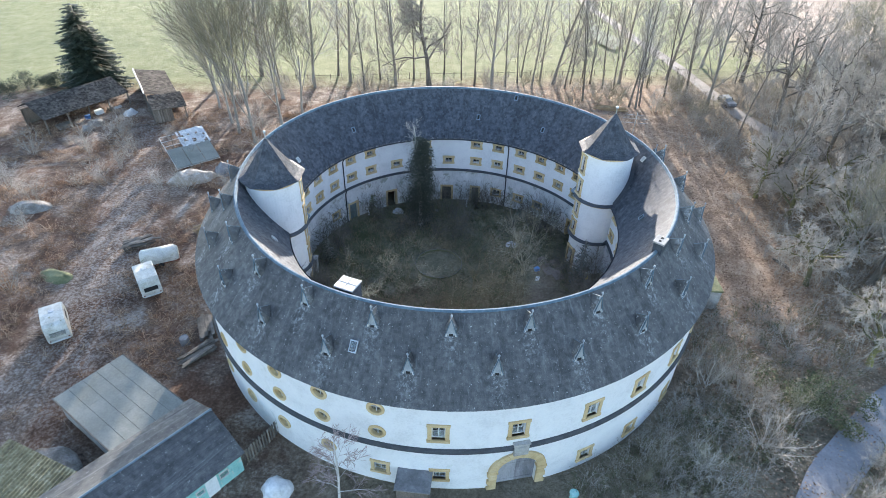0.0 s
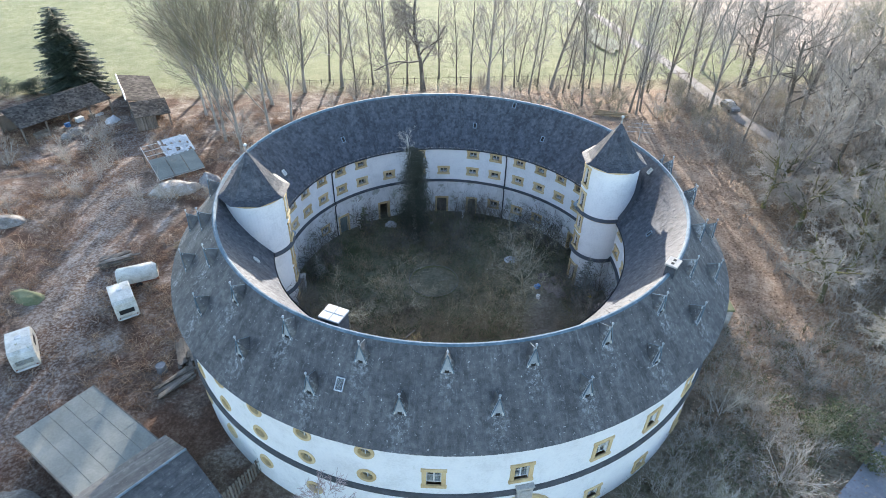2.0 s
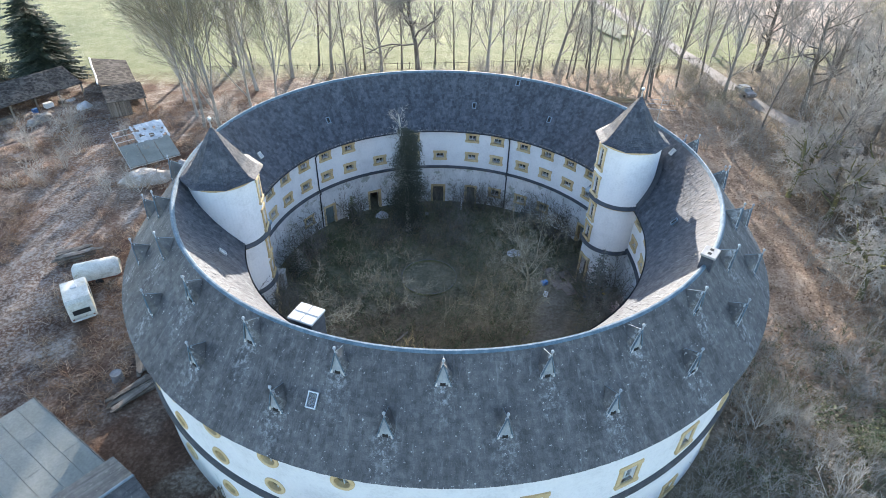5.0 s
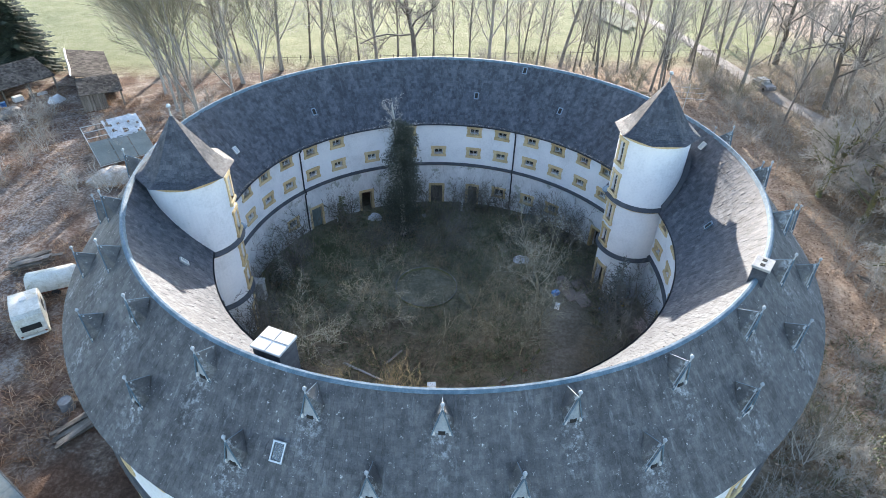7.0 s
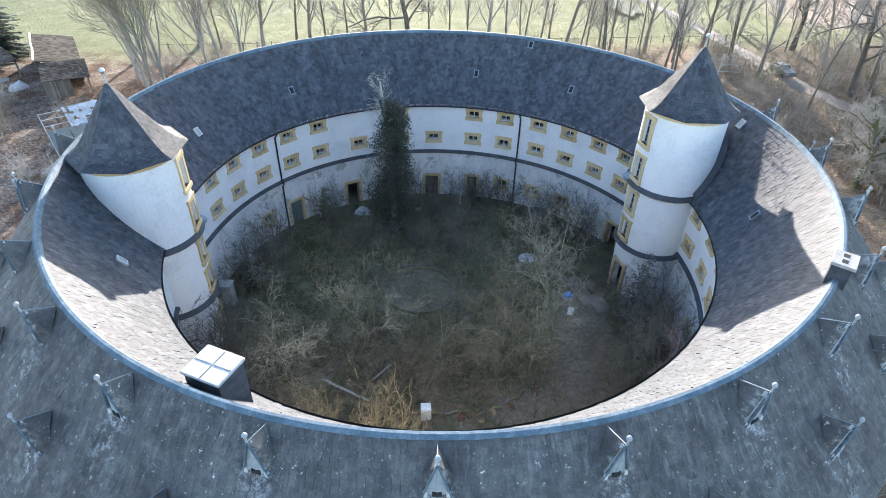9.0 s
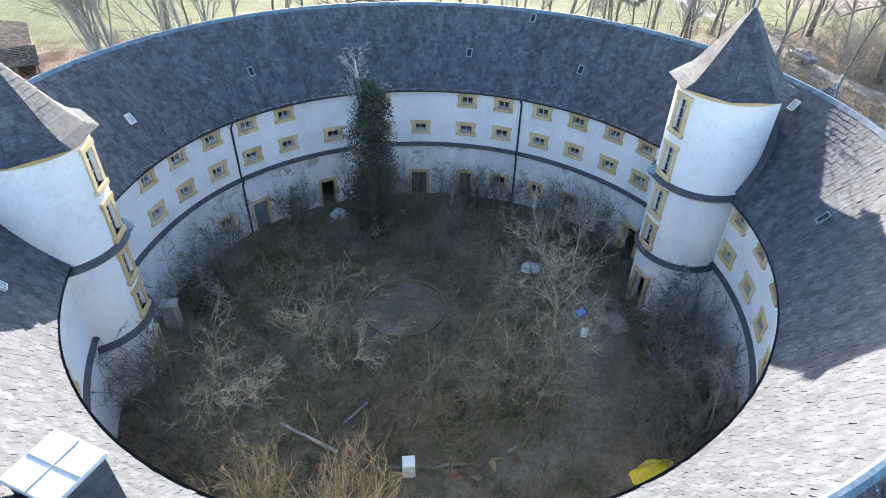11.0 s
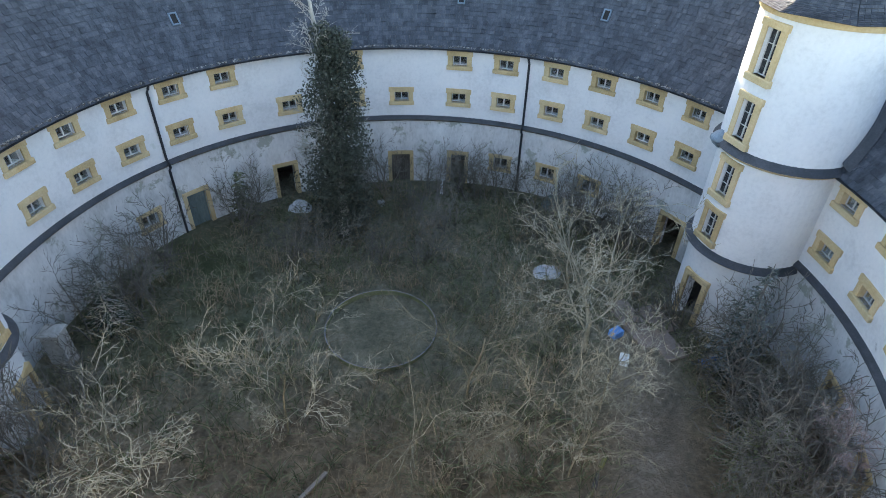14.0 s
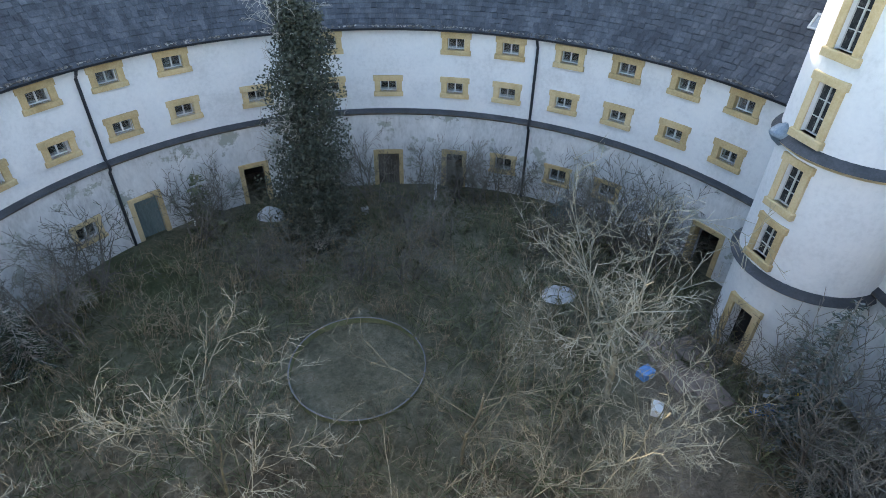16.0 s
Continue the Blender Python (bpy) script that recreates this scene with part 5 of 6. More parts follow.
# ivy-clad column of a tree
rng = random.Random(141)
ivy = thing("ivy_clad_tree", "tall tree trunk wrapped in dense dark ivy, bare twigs on top", "tree", Matrix.Translation((-3.75, 11.0, COURT_Z)))
limbs, twigs, leaves = Geo(), Geo(), Geo()
grow(rng, limbs, twigs, Vector((0, 0, -0.3)), Vector((0.01, 0.02, 1)), 13.4, 0.3, 0, dict(POLE, kids=[40, 6, 4], ratio=[0.2, 0.5, 0.5], spread=[66, 50, 45], thin=[0.2, 0.5, 0.6], fine=0.009, clear=0.35, lift=0.02))
limbs.ob("trunk", M_BARK, ivy, smooth=True)
twigs.ob("crown", M_TWIG, ivy)
for k in range(46):
    h = 0.5 + 11.2 * k / 46
    w = 1.6 * (1 - 0.55 * max(0, (h - 8.5) / 3.4)) * (1.25 if h < 2.5 else 1)
    c = (rng.gauss(0, 0.32), rng.gauss(0, 0.32), h)
    leaf_cloud(leaves, rng, c, (w * rng.uniform(0.75, 1.1), w * rng.uniform(0.75, 1.1), 0.65), 620, 0.125)
leaves.ob("ivy_leaves", M_IVY, ivy, "dark evergreen ivy")


def conifer(name, label, x, y, h, w, seed, mt, z=None, bare=0.06, dens=1.0, spray=1.0, power=0.85):
    rng = random.Random(seed)
    t = thing(name, label, "tree", Matrix.Translation((x, y, (ground_z(x, y) if z is None else z) - 0.05)))
    g = Geo()
    g.tube([(0, 0, -0.2), (0.04, 0, h * 0.5), (0, 0, h)], [h * 0.018, h * 0.011, 0.015], 8)
    n = Geo()
    rows = int(h * 3.0 * dens)
    for j in range(rows):
        f = bare + (1 - bare) * j / rows
        z_ = h * f
        L = w * (1 - f) ** power * rng.uniform(0.8, 1.12) + 0.12
        kk = max(4, int(9 * (1 - f) + 4))
        for b in range(kk):
            a = rng.uniform(0, 360)
            d = pol(1, a)
            l = L * rng.uniform(0.65, 1.1)
            droop = rng.uniform(0.1, 0.35)
            pts = [Vector((0, 0, z_)), d * l * 0.5 + Vector((0, 0, z_ - droop * l * 0.3)), d * l + Vector((0, 0, z_ - droop * l * 0.55))]
            g.tube(pts, [0.02 + 0.012 * l, 0.012, 0.005], 3, False)
            m_ = max(3, int(l * 7))
            for q in range(m_):  # flat needle sprays
                u = 0.15 + 0.85 * (q + rng.random()) / m_
                p = pts[0].lerp(pts[1], u * 2) if u < 0.5 else pts[1].lerp(pts[2], u * 2 - 1)
                sd = d.cross(Vector((0, 0, 1))) * rng.choice((-1, 1))
                s = (0.22 + 0.25 * l * (1 - u) * 0.6) * rng.uniform(0.7, 1.3) * spray
                e = p + (sd * 0.75 + d * 0.55) * s + Vector((0, 0, -0.2 * s + rng.uniform(-0.06, 0.06)))
                k = d * 0.09 * (1 + s) * spray
                n.add([p - k, p + k, e + k * 0.3, e - k * 0.3], [(0, 1, 2, 3)])
    g.ob("trunk", M_BARK, t)
    n.ob("needles", mt, t)
    return t


conifer("spruce_tree", "tall dense dark green spruce behind a shed", -66.5, 54.0, 15.0, 6.0, 151, M_NEEDLE, dens=1.5, spray=1.8, power=0.45, bare=0.02)
conifer("young_spruce", "young spruce with frosted blue-grey needles in the courtyard", 14.3, -0.4, 6.4, 1.7, 152, M_NEEDLE_FROST, COURT_Z, 0.04, 1.6, 0.6)
conifer("yew_tree", "dark green conifer bush in the courtyard", 13.2, -5.6, 3.6, 2.3, 153, M_BRUSH_GREEN, COURT_Z, 0.02, 2.6, 0.45, 0.6)
conifer("yew_tree", "dark green conifer bush in the courtyard", 14.3, -3.0, 3.2, 1.8, 154, M_NEEDLE, COURT_Z, 0.02, 2.6, 0.45, 0.6)
conifer("yew_tree", "dark green conifer by the stair tower door", -13.8, 3.0, 3.2, 1.5, 155, M_NEEDLE, COURT_Z, 0.02, 2.6, 0.5, 0.6)
conifer("thuja_tree", "green column-shaped conifer by the courtyard wall", -9.8, 12.4, 3.6, 1.0, 156, M_BRUSH_GREEN, COURT_Z, 0.02)
for i, (x, y, s) in enumerate(((-82, 50, 1.4), (-78.5, 52, 1.5), (-75.5, 53.5, 1.2), (-73, 55, 1.4), (32.0, -15.2, 1.5), (34.2, -16.4, 1.2))):
    t = thing("evergreen_bush", "rounded dark evergreen bush", "bush", Matrix.Translation((x, y, ground_z(x, y))), "evergreen bushes")
    rng = random.Random(160 + i)
    g = Geo()
    for k in range(9):
        leaf_cloud(g, rng, (rng.gauss(0, s), rng.gauss(0, s), s * rng.uniform(0.3, 1.4)), (s * 0.8, s * 0.8, s * 0.7), 260, 0.17)
    g.ob("leaves", M_BRUSH_GREEN if i > 3 else M_NEEDLE, t)
    st = Geo()
    for k in range(5):
        st.tube([(0, 0, -0.1), (rng.gauss(0, s * 0.5), rng.gauss(0, s * 0.5), s)], [0.06, 0.02], 5)
    st.ob("stems", M_BARK, t)
# mossy ground shrub line by the pool: low clumps joined
def thicket(name, label, n, area, h, material, seed, r=0.012, lean=0.5, z=None):
    rng = random.Random(seed)
    g = Geo()
    while n > 0:
        x, y = area(rng)
        if x is None:
            continue
        k = rng.randint(3, 7)
        n -= k
        zz = ground_z(x, y) if z is None else z
        hh = h * rng.uniform(0.4, 1.2)
        for _ in range(k):
            dx, dy = rng.gauss(0, lean), rng.gauss(0, lean)
            p = Vector((x + rng.gauss(0, 0.15), y + rng.gauss(0, 0.15), zz - 0.05))
            q = p + Vector((dx * hh * 0.4, dy * hh * 0.4, hh * 0.7))
            e = p + Vector((dx * hh, dy * hh, hh * rng.uniform(0.7, 1.0)))
            g.tube([p, q, e], [r, r * 0.8, r * 0.4], 3, False)
            if h > 0.8:
                for _ in range(3):
                    b = q.lerp(e, rng.random())
                    g.tube([b, b + Vector((rng.gauss(0, 0.35), rng.gauss(0, 0.35), rng.gauss(0.12, 0.25))) * hh * 0.4], [r * 0.6, r * 0.3], 3, False)
    return tagged(g.ob(name, material), label, "undergrowth", kind="stuff")


def in_court(rng):
    a, r = rng.uniform(0, 360), 16.2 * math.sqrt(rng.random())
    p = pol(r, a)
    if p.x > 8.2 and p.x < 12.5 and p.y < 2.5:
        return None, None
    if (p.x + 1.3) ** 2 + (p.y - 2.7) ** 2 < 9:
        return None, None
    return p.x, p.y


thicket("courtyard_undergrowth", "tangled leafless undergrowth filling the courtyard", 5200, in_court, 1.1, M_BRUSH, 171)
thicket("courtyard_brambles", "dull green low brambles in the courtyard", 9000, in_court, 0.7, M_BRUSH_GREEN, 172, 0.022, 0.8)


def in_front(rng):
    x, y = rng.uniform(10, 40), rng.uniform(-32, -2)
    if math.hypot(x, y) < 25.6 or abs(y + 21.5 - (x - 31) * 0.75) < 2.6:
        return None, None
    return x, y


thicket("roadside_brush", "brown-grey leafless brush in front of the castle wall", 4200, in_front, 1.9, M_TWIG, 173, 0.014)
thicket("roadside_brambles", "dull green brambles below the castle wall", 3000, in_front, 1.0, M_BRUSH_GREEN, 174, 0.02, 0.8)


def in_wood(rng):
    x, y = rng.uniform(30, 85), rng.uniform(-12, 66)
    if abs(x - lane_x(y)) < 2.4 or x < 42 and y > 15 and rng.random() < 0.85 or x < 37:
        return None, None
    return x, y


thicket("wood_brush", "leafless brush on the floor of the wood", 7000, in_wood, 2.4, M_TWIG, 175, 0.022)


def in_yard(rng):
    x, y = rng.uniform(-72, -25), rng.uniform(-20, 46)
    if math.hypot(x, y) < 26 or abs(x + 0.28 * y + 39) < 3.2 and rng.random() < 0.8:
        return None, None
    if noise.noise(Vector((x * 0.16, y * 0.16, 5))) < -0.02 and rng.random() < 0.92:
        return None, None
    return x, y


thicket("dry_grass", "flattened dry russet grass and weeds of the yard", 24000, in_yard, 0.65, M_GRASS, 176, 0.022, 1.0)


def in_leaf(rng):
    x, y = rng.uniform(22, 60), rng.uniform(-26, 50)
    if math.hypot(x, y) < 25.4 or abs(x - 52) < 2 and y > 30:
        return None, None
    return x, y


rng = random.Random(177)
g = Geo()
for i in range(24000):
    x, y = in_leaf(rng)
    if x is None:
        continue
    m = Matrix.Translation((x, y, ground_z(x, y) + 0.05)) @ pose(0, 0, 0, rng.uniform(-35, 35), rng.uniform(-35, 35), rng.uniform(0, 360))
    s = rng.uniform(0.06, 0.17)
    g.add([(-s, 0, 0), (0, -s * 0.6, 0.02), (s, 0, 0), (0, s * 0.6, 0.04)], [(0, 1, 2, 3)], m)
tagged(g.ob("fallen_leaves", M_LEAFLITTER), "russet fallen leaves on the wood floor", "leaves", kind="stuff")


# ---- yard: sheds, caravans, junk ----
def heading(ax, ay, bx, by, z=0.0):
    """Frame at the middle of a to b, x along it."""
    return Matrix.Translation(((ax + bx) / 2, (ay + by) / 2, z)) @ pose(0, 0, 0, 0, 0, math.degrees(math.atan2(by - ay, bx - ax)))


def plank_wall(g, w, h, y, x0=None, n=None, t=0.03, rng=RND):
    n = n or max(3, int(w / 0.2))
    for i in range(n):
        g.box((-w / 2 + (i + 0.5) * w / n, y, h / 2 + rng.uniform(-0.05, 0.03)), (w / n - 0.015, t, h))


def tile_slope(w, run, z0, z1, y0, y1, cols, rows, material, name, parent, label=""):
    """A roof slope of overlapping pieces from eave (y0, z0) to ridge (y1, z1)."""
    g = Geo()
    rng = random.Random(len(bpy.data.objects))
    g.add([(-w / 2, y0, z0 - 0.06), (w / 2, y0, z0 - 0.06), (w / 2, y1, z1 - 0.06), (-w / 2, y1, z1 - 0.06), (-w / 2, y0, z0 - 0.02), (w / 2, y0, z0 - 0.02), (w / 2, y1, z1 - 0.02), (-w / 2, y1, z1 - 0.02)],
          [(3, 2, 1, 0), (4, 5, 6, 7), (0, 1, 5, 4), (1, 2, 6, 5), (2, 3, 7, 6), (3, 0, 4, 7)])
    for j in range(rows):
        f0, f1 = j / rows, min(1, (j + 1.2) / rows)
        for i in range(cols):
            xa, xb = -w / 2 + (i + (j % 2) * 0.5 - 0.25) * w / cols, -w / 2 + (i + 0.97 + (j % 2) * 0.5 - 0.25) * w / cols
            xa, xb = max(-w / 2, xa), min(w / 2, xb)
            up = rng.uniform(0.02, 0.045)
            ya, yb, za, zb = y0 + (y1 - y0) * f0, y0 + (y1 - y0) * f1, z0 + (z1 - z0) * f0, z0 + (z1 - z0) * f1
            g.add([(xa, ya, za + up), (xb, ya, za + up), (xb, yb, zb + 0.004), (xa, yb, zb + 0.004), (xa, ya, za), (xb, ya, za)], [(0, 1, 2, 3), (4, 5, 1, 0)])
    return g.ob(name, material, parent, label)


# long open-fronted shed
s = thing("open_shed", "long open-fronted timber shed with a sagging dark tiled roof", "shed", heading(-66.4, 35.3, -59.0, 47.3))
L = 14.6
tile_slope(L, 4, 2.6, 4.4, -2.9, 1.6, 46, 16, M_ROOFTILE, "roof", s, "dark weathered tiled front slope")
tile_slope(L, 4, 3.0, 4.4, 4.8, 1.6, 46, 12, M_ROOFTILE, "roof", s)
for x in (-7.1, -3.5, 0, 3.5, 7.1):
    for y in (-2.6, 4.3):
        Geo().box((x, y, 1.25), (0.2, 0.2, 2.7)).ob("post", M_WOODGREY, s)
g = Geo()
plank_wall(g, L - 0.3, 2.6, 4.4)
g.ob("back_wall", M_WOODGREY, s)
# ruined shed
s = thing("ruined_shed", "ruined timber shed with a half-collapsed dark roof", "shed", heading(-59.0, 54.5, -50.5, 40.7))
o = tile_slope(13.4, 5, 2.5, 3.6, 5.0, -0.2, 40, 12, M_ROOFTILE, "roof", s, "long broken dark roof")
o.matrix_basis = Matrix.Translation((-1.3, 0, 0))
o = tile_slope(5.4, 5, 2.35, 3.2, -4.9, 0, 16, 12, M_ROOFTILE, "lean_to_roof", s, "sagging lean-to roof of old tiles")
o.matrix_basis = Matrix.Translation((5.5, 2.65, 0)) @ pose(0, 0, 0, 0, 1.5, 90)
g = Geo()
g.box((0, 0.04, 0.5), (2.9, 0.06, 0.1)).box((0, 0.04, 1.9), (2.9, 0.06, 0.1))
fw = g.ob("front_wall", M_WOODGREY, s, "grey vertical boards")
fw.matrix_basis = pose(10.1, 1.55, 0, 0, 0, 90)
for i in range(15):
    Geo().box((-1.4 + i * 0.2, 0, 1.17 + RND.uniform(-0.05, 0.03)), (0.185, 0.03, 2.35)).ob("board", M_WOODGREY, fw)
for w_, x_, y_, h_ in ((18.0, 1.2, 0.0, 3.1), (13.0, -1.3, 4.8, 2.4)):
    g = Geo()
    plank_wall(g, w_ if y_ else 13.2, h_, 0)
    g.ob("side_wall", M_WOODGREY, s).matrix_basis = Matrix.Translation((-1.3, y_, 0))
g = Geo()
plank_wall(g, 4.6, 2.3, 0)
g.ob("side_wall", M_WOODGREY, s).matrix_basis = Matrix.Translation((7.8, 0.05, 0))
Geo().box((9.9, 5.1, 1.2), (0.2, 0.2, 2.4)).ob("post", M_WOODGREY, s)
Geo().tube([(-8.0, -0.25, 3.66), (-3, -0.3, 3.74), (1.0, -0.2, 3.6), (5.3, -0.3, 3.7)], [0.14, 0.13, 0.14, 0.12], 6).ob("verge_board", M_FRAME, s, "whitish bent verge flashing")
Geo().box((3.3, 2.5, 3.16), (3.4, 2.6, 0.06), pose(0, 0, 0, -11, 2, 0)).ob("sheet", M_TARP_DARK, s)

# wrecked greenhouse with a single slope
s = thing("greenhouse", "wrecked greenhouse with bare rafters, torn pale film and grey-green sheets", "greenhouse", heading(-43.7, 28.2, -38.9, 32.2))


def slope_at(x, f, up=0.0):
    return Vector((x, -6.6 * f, 2.75 - 2.35 * f + up))


for i in range(12):
    x = -3.1 + i * 0.564
    Geo().tube([slope_at(x, 0), slope_at(x, 1)], 0.05, 5).ob("rafter", M_FRAME if i == 0 else M_WOODGREY, s)
    if i % 3 == 0 or i == 11:
        Geo().tube([(x, 0, -0.1), slope_at(x, 0)], 0.06, 5).ob("post", M_WOODGREY, s)
        Geo().tube([slope_at(x, 1) - Vector((0, 0, 0.5)), slope_at(x, 1)], 0.06, 5).ob("post", M_WOODGREY, s)
for f_ in (0, 0.15, 0.3, 0.45, 0.72, 1):
    Geo().tube([slope_at(-3.15, f_, 0.05), slope_at(3.15, f_, 0.05)], 0.045, 5).ob("purlin", M_FRAME, s)
for x0 in (-2.05, 0.05, 2.15):
    a_, b_ = slope_at(x0, 0.42, 0.12), slope_at(x0, 0.995, 0.12)
    Geo().box((0, 0, 0), (2.02, (b_ - a_).length, 0.05), Matrix.Translation((a_ + b_) / 2) @ pose(0, 0, 0, math.degrees(math.atan2(2.35, 6.6)), 0, 0), bevel=0.01).ob("roof_sheet", M_FELT, s, "grey-green sheet")
g = Geo()
n_ = 14
vs = [slope_at(-0.7 + 4.1 * i / n_, -0.04 + 0.5 * j / n_, 0.16 + noise.noise(Vector((i * 0.5, j * 0.5, 1))) * 0.2) for j in range(n_ + 1) for i in range(n_ + 1)]
g.add(vs, [(j * (n_ + 1) + i, j * (n_ + 1) + i + 1, (j + 1) * (n_ + 1) + i + 1, (j + 1) * (n_ + 1) + i) for j in range(n_) for i in range(n_) if noise.noise(Vector((i * 0.4, j * 0.4, 7))) > -0.32])
g.ob("torn_film", M_TARP, s, "torn whitish plastic film")


def lump(name, label, category, x, y, sx, sy, sz, material, seed, rot=0.0, z=None):
    """Cloth or rubbish heap: a dented dome with folds."""
    g = Geo()
    n, k = 26, 9
    vs = [(0, 0, sz * (0.95 + 0.1 * noise.noise(Vector((seed, 0, 0)))))]
    for j in range(1, k + 1):
        f = j / k
        for i in range(n):
            t = 2 * math.pi * i / n
            q = 1 + 0.28 * noise.noise(Vector((math.cos(t) * 1.7, math.sin(t) * 1.7, seed + f)))
            h = (1 - f ** 2.2) * (0.9 + 0.45 * noise.noise(Vector((math.cos(t) * f * 2.2, math.sin(t) * f * 2.2, seed * 1.7))))
            vs.append((sx / 2 * f ** 0.75 * q * math.cos(t), sy / 2 * f ** 0.75 * q * math.sin(t), max(0.0, sz * h) - (0.1 if j == k else 0)))
    fs = [(0, 1 + i, 1 + (i + 1) % n) for i in range(n)]
    for j in range(k - 1):
        fs += [(1 + j * n + i, 1 + (j + 1) * n + i, 1 + (j + 1) * n + (i + 1) % n, 1 + j * n + (i + 1) % n) for i in range(n)]
    g.add(vs, fs)
    o = g.ob(name, material, None, smooth=True)
    o.matrix_basis = Matrix.Translation((x, y, ground_z(x, y) if z is None else z)) @ pose(0, 0, 0, 0, 0, rot)
    return tagged(o, label, category)


lump("tarpaulin_cover", "large heap covered with a dirty pale tarpaulin", "tarpaulin", -37.0, 21.2, 6.8, 3.8, 1.5, M_TARP_TAN, 3.1, 25)
lump("tarpaulin_cover", "blue-grey tarpaulin thrown over stored goods", "tarpaulin", -32.8, 23.7, 3.2, 2.6, 1.5, M_TARP_DARK, 5.3)
lump("tarpaulin_cover", "pale plastic sheeting in a crumpled pile", "tarpaulin", -12.8, -25.6, 2.4, 2.2, 1.1, M_TARP, 8.2)
lump("brush_pile", "mossy pile of cut brush and timber", "pile", -43.7, -0.9, 4.6, 2.2, 0.7, M_BRUSH_GREEN, 11.7, -20)
lump("spoil_mound", "grey heap of rubble beside the garage", "heap", -30.5, -24.5, 6.0, 3.2, 1.2, M_RUBBLE, 14.0, -35)
lump("junk_mound", "dark heap of scrap under weeds", "heap", -54.5, 12.5, 5.5, 2.8, 1.0, M_RUBBLE, 17.0, 15)
lump("junk_mound", "scrap and boards piled in front of a shed", "heap", -59.2, 37.6, 4.2, 2.0, 1.0, M_RUBBLE, 19.0, 60)
lump("junk_mound", "scrap and crates piled in front of a shed", "heap", -55.4, 42.6, 2.6, 1.8, 0.9, M_TARP, 21.0, 60)


def caravan(x, y, rot, label, window):
    c = thing("caravan", label, "caravan", Matrix.Translation((x, y, ground_z(x, y))) @ pose(0, 0, 0, 0, 0, rot), "abandoned caravans")
    # body section with rounded front and rear, extruded along its width
    prof = [(-2.0, 0.45), (-2.15, 0.9), (-2.1, 1.6), (-1.85, 2.2), (-1.5, 2.45), (0, 2.55), (1.4, 2.45), (1.8, 2.1), (2.1, 1.4), (2.15, 0.9), (2.0, 0.45)]
    n = len(prof)
    g = Geo()
    vs = []
    for xx, k in ((-1.02, 0.97), (-0.95, 1.0), (0.95, 1.0), (1.02, 0.97)):
        vs += [(xx, a * k, 1.4 + (b - 1.4) * k) for a, b in prof]
    fs = [tuple(range(n)), tuple(range(4 * n - 1, 3 * n - 1, -1))]
    for j in range(3):
        fs += [(j * n + i, (j + 1) * n + i, (j + 1) * n + (i + 1) % n, j * n + (i + 1) % n) for i in range(n)]
    g.add(vs, fs)
    g.ob("body", M_CARAVAN, c, "dirty off-white body shell")
    Geo().box((0, -2.13, 1.42), (1.35, 0.05, 0.5), pose(0, 0, 0, 0, 0, 0), bevel=0.02).ob("end_window", M_GLASS if window else M_DARK, c, "dark end window")
    Geo().box((0, -2.17, 0.62), (1.7, 0.08, 0.16), bevel=0.03).ob("bumper", M_FRAME, c)
    for sx in (-1, 1):
        Geo().box((sx * 1.025, 0.3, 1.6), (0.03, 1.3, 0.55)).ob("side_window", M_DARK, c)
        w = Geo()
        w.lathe([(0.001, -0.09), (0.16, -0.09), (0.3, -0.09), (0.33, -0.04), (0.33, 0.04), (0.3, 0.09), (0.001, 0.09)], 18, pose(sx * 0.92, 0.1, 0.33, 0, 90, 0))
        w.ob("wheel", M_RUBBER, c)
        Geo().box((sx * 0.8, -2.19, 0.8), (0.14, 0.04, 0.12)).ob("tail_light", M_RUST, c, "red tail light")
    Geo().box((0, 0.2, 2.57), (0.5, 0.5, 0.1), bevel=0.04).ob("roof_hatch", M_TARP, c)
    Geo().tube([(0, 2.0, 0.5), (0, 3.1, 0.45)], 0.04, 6).ob("drawbar", M_METAL, c)
    return c


caravan(-32.4, -2.6, 35, "abandoned white caravan with leaf-littered roof", False)
caravan(-38.7, -9.2, 35, "abandoned cream caravan standing in dead grass", True)


def flatbed(x, y, rot):
    c = thing("trailer", "covered trailer with a rounded dirty white hood", "trailer", Matrix.Translation((x, y, ground_z(x, y))) @ pose(0, 0, 0, 0, 0, rot))
    g = Geo()
    n = 12
    vs = []
    for yy, k in ((-2.0, 0.8), (-1.8, 1.0), (1.6, 1.0), (2.0, 0.75)):
        vs += [(1.1 * k * math.cos(math.pi * i / n), yy, 0.7 + 1.35 * k * math.sin(math.pi * i / n)) for i in range(n + 1)]
    q = n + 1
    fs = [(j * q + i, j * q + i + 1, (j + 1) * q + i + 1, (j + 1) * q + i) for j in range(3) for i in range(n)]
    fs += [tuple(range(q)), tuple(range(4 * q - 1, 3 * q - 1, -1))]
    g.add(vs, fs)
    g.ob("hood", M_CARAVAN, c, "dirty pale grey hood", smooth=True)
    Geo().box((0, 0, 0.62), (2.1, 4.0, 0.2), bevel=0.03).ob("bed", M_RUST, c)
    for sx in (-1, 1):
        w = Geo()
        w.lathe([(0.001, -0.1), (0.32, -0.1), (0.36, 0), (0.32, 0.1), (0.001, 0.1)], 16, pose(sx * 1.0, 0, 0.36, 0, 90, 0))
        w.ob("wheel", M_RUBBER, c)


flatbed(-33.0, 1.9, -65)
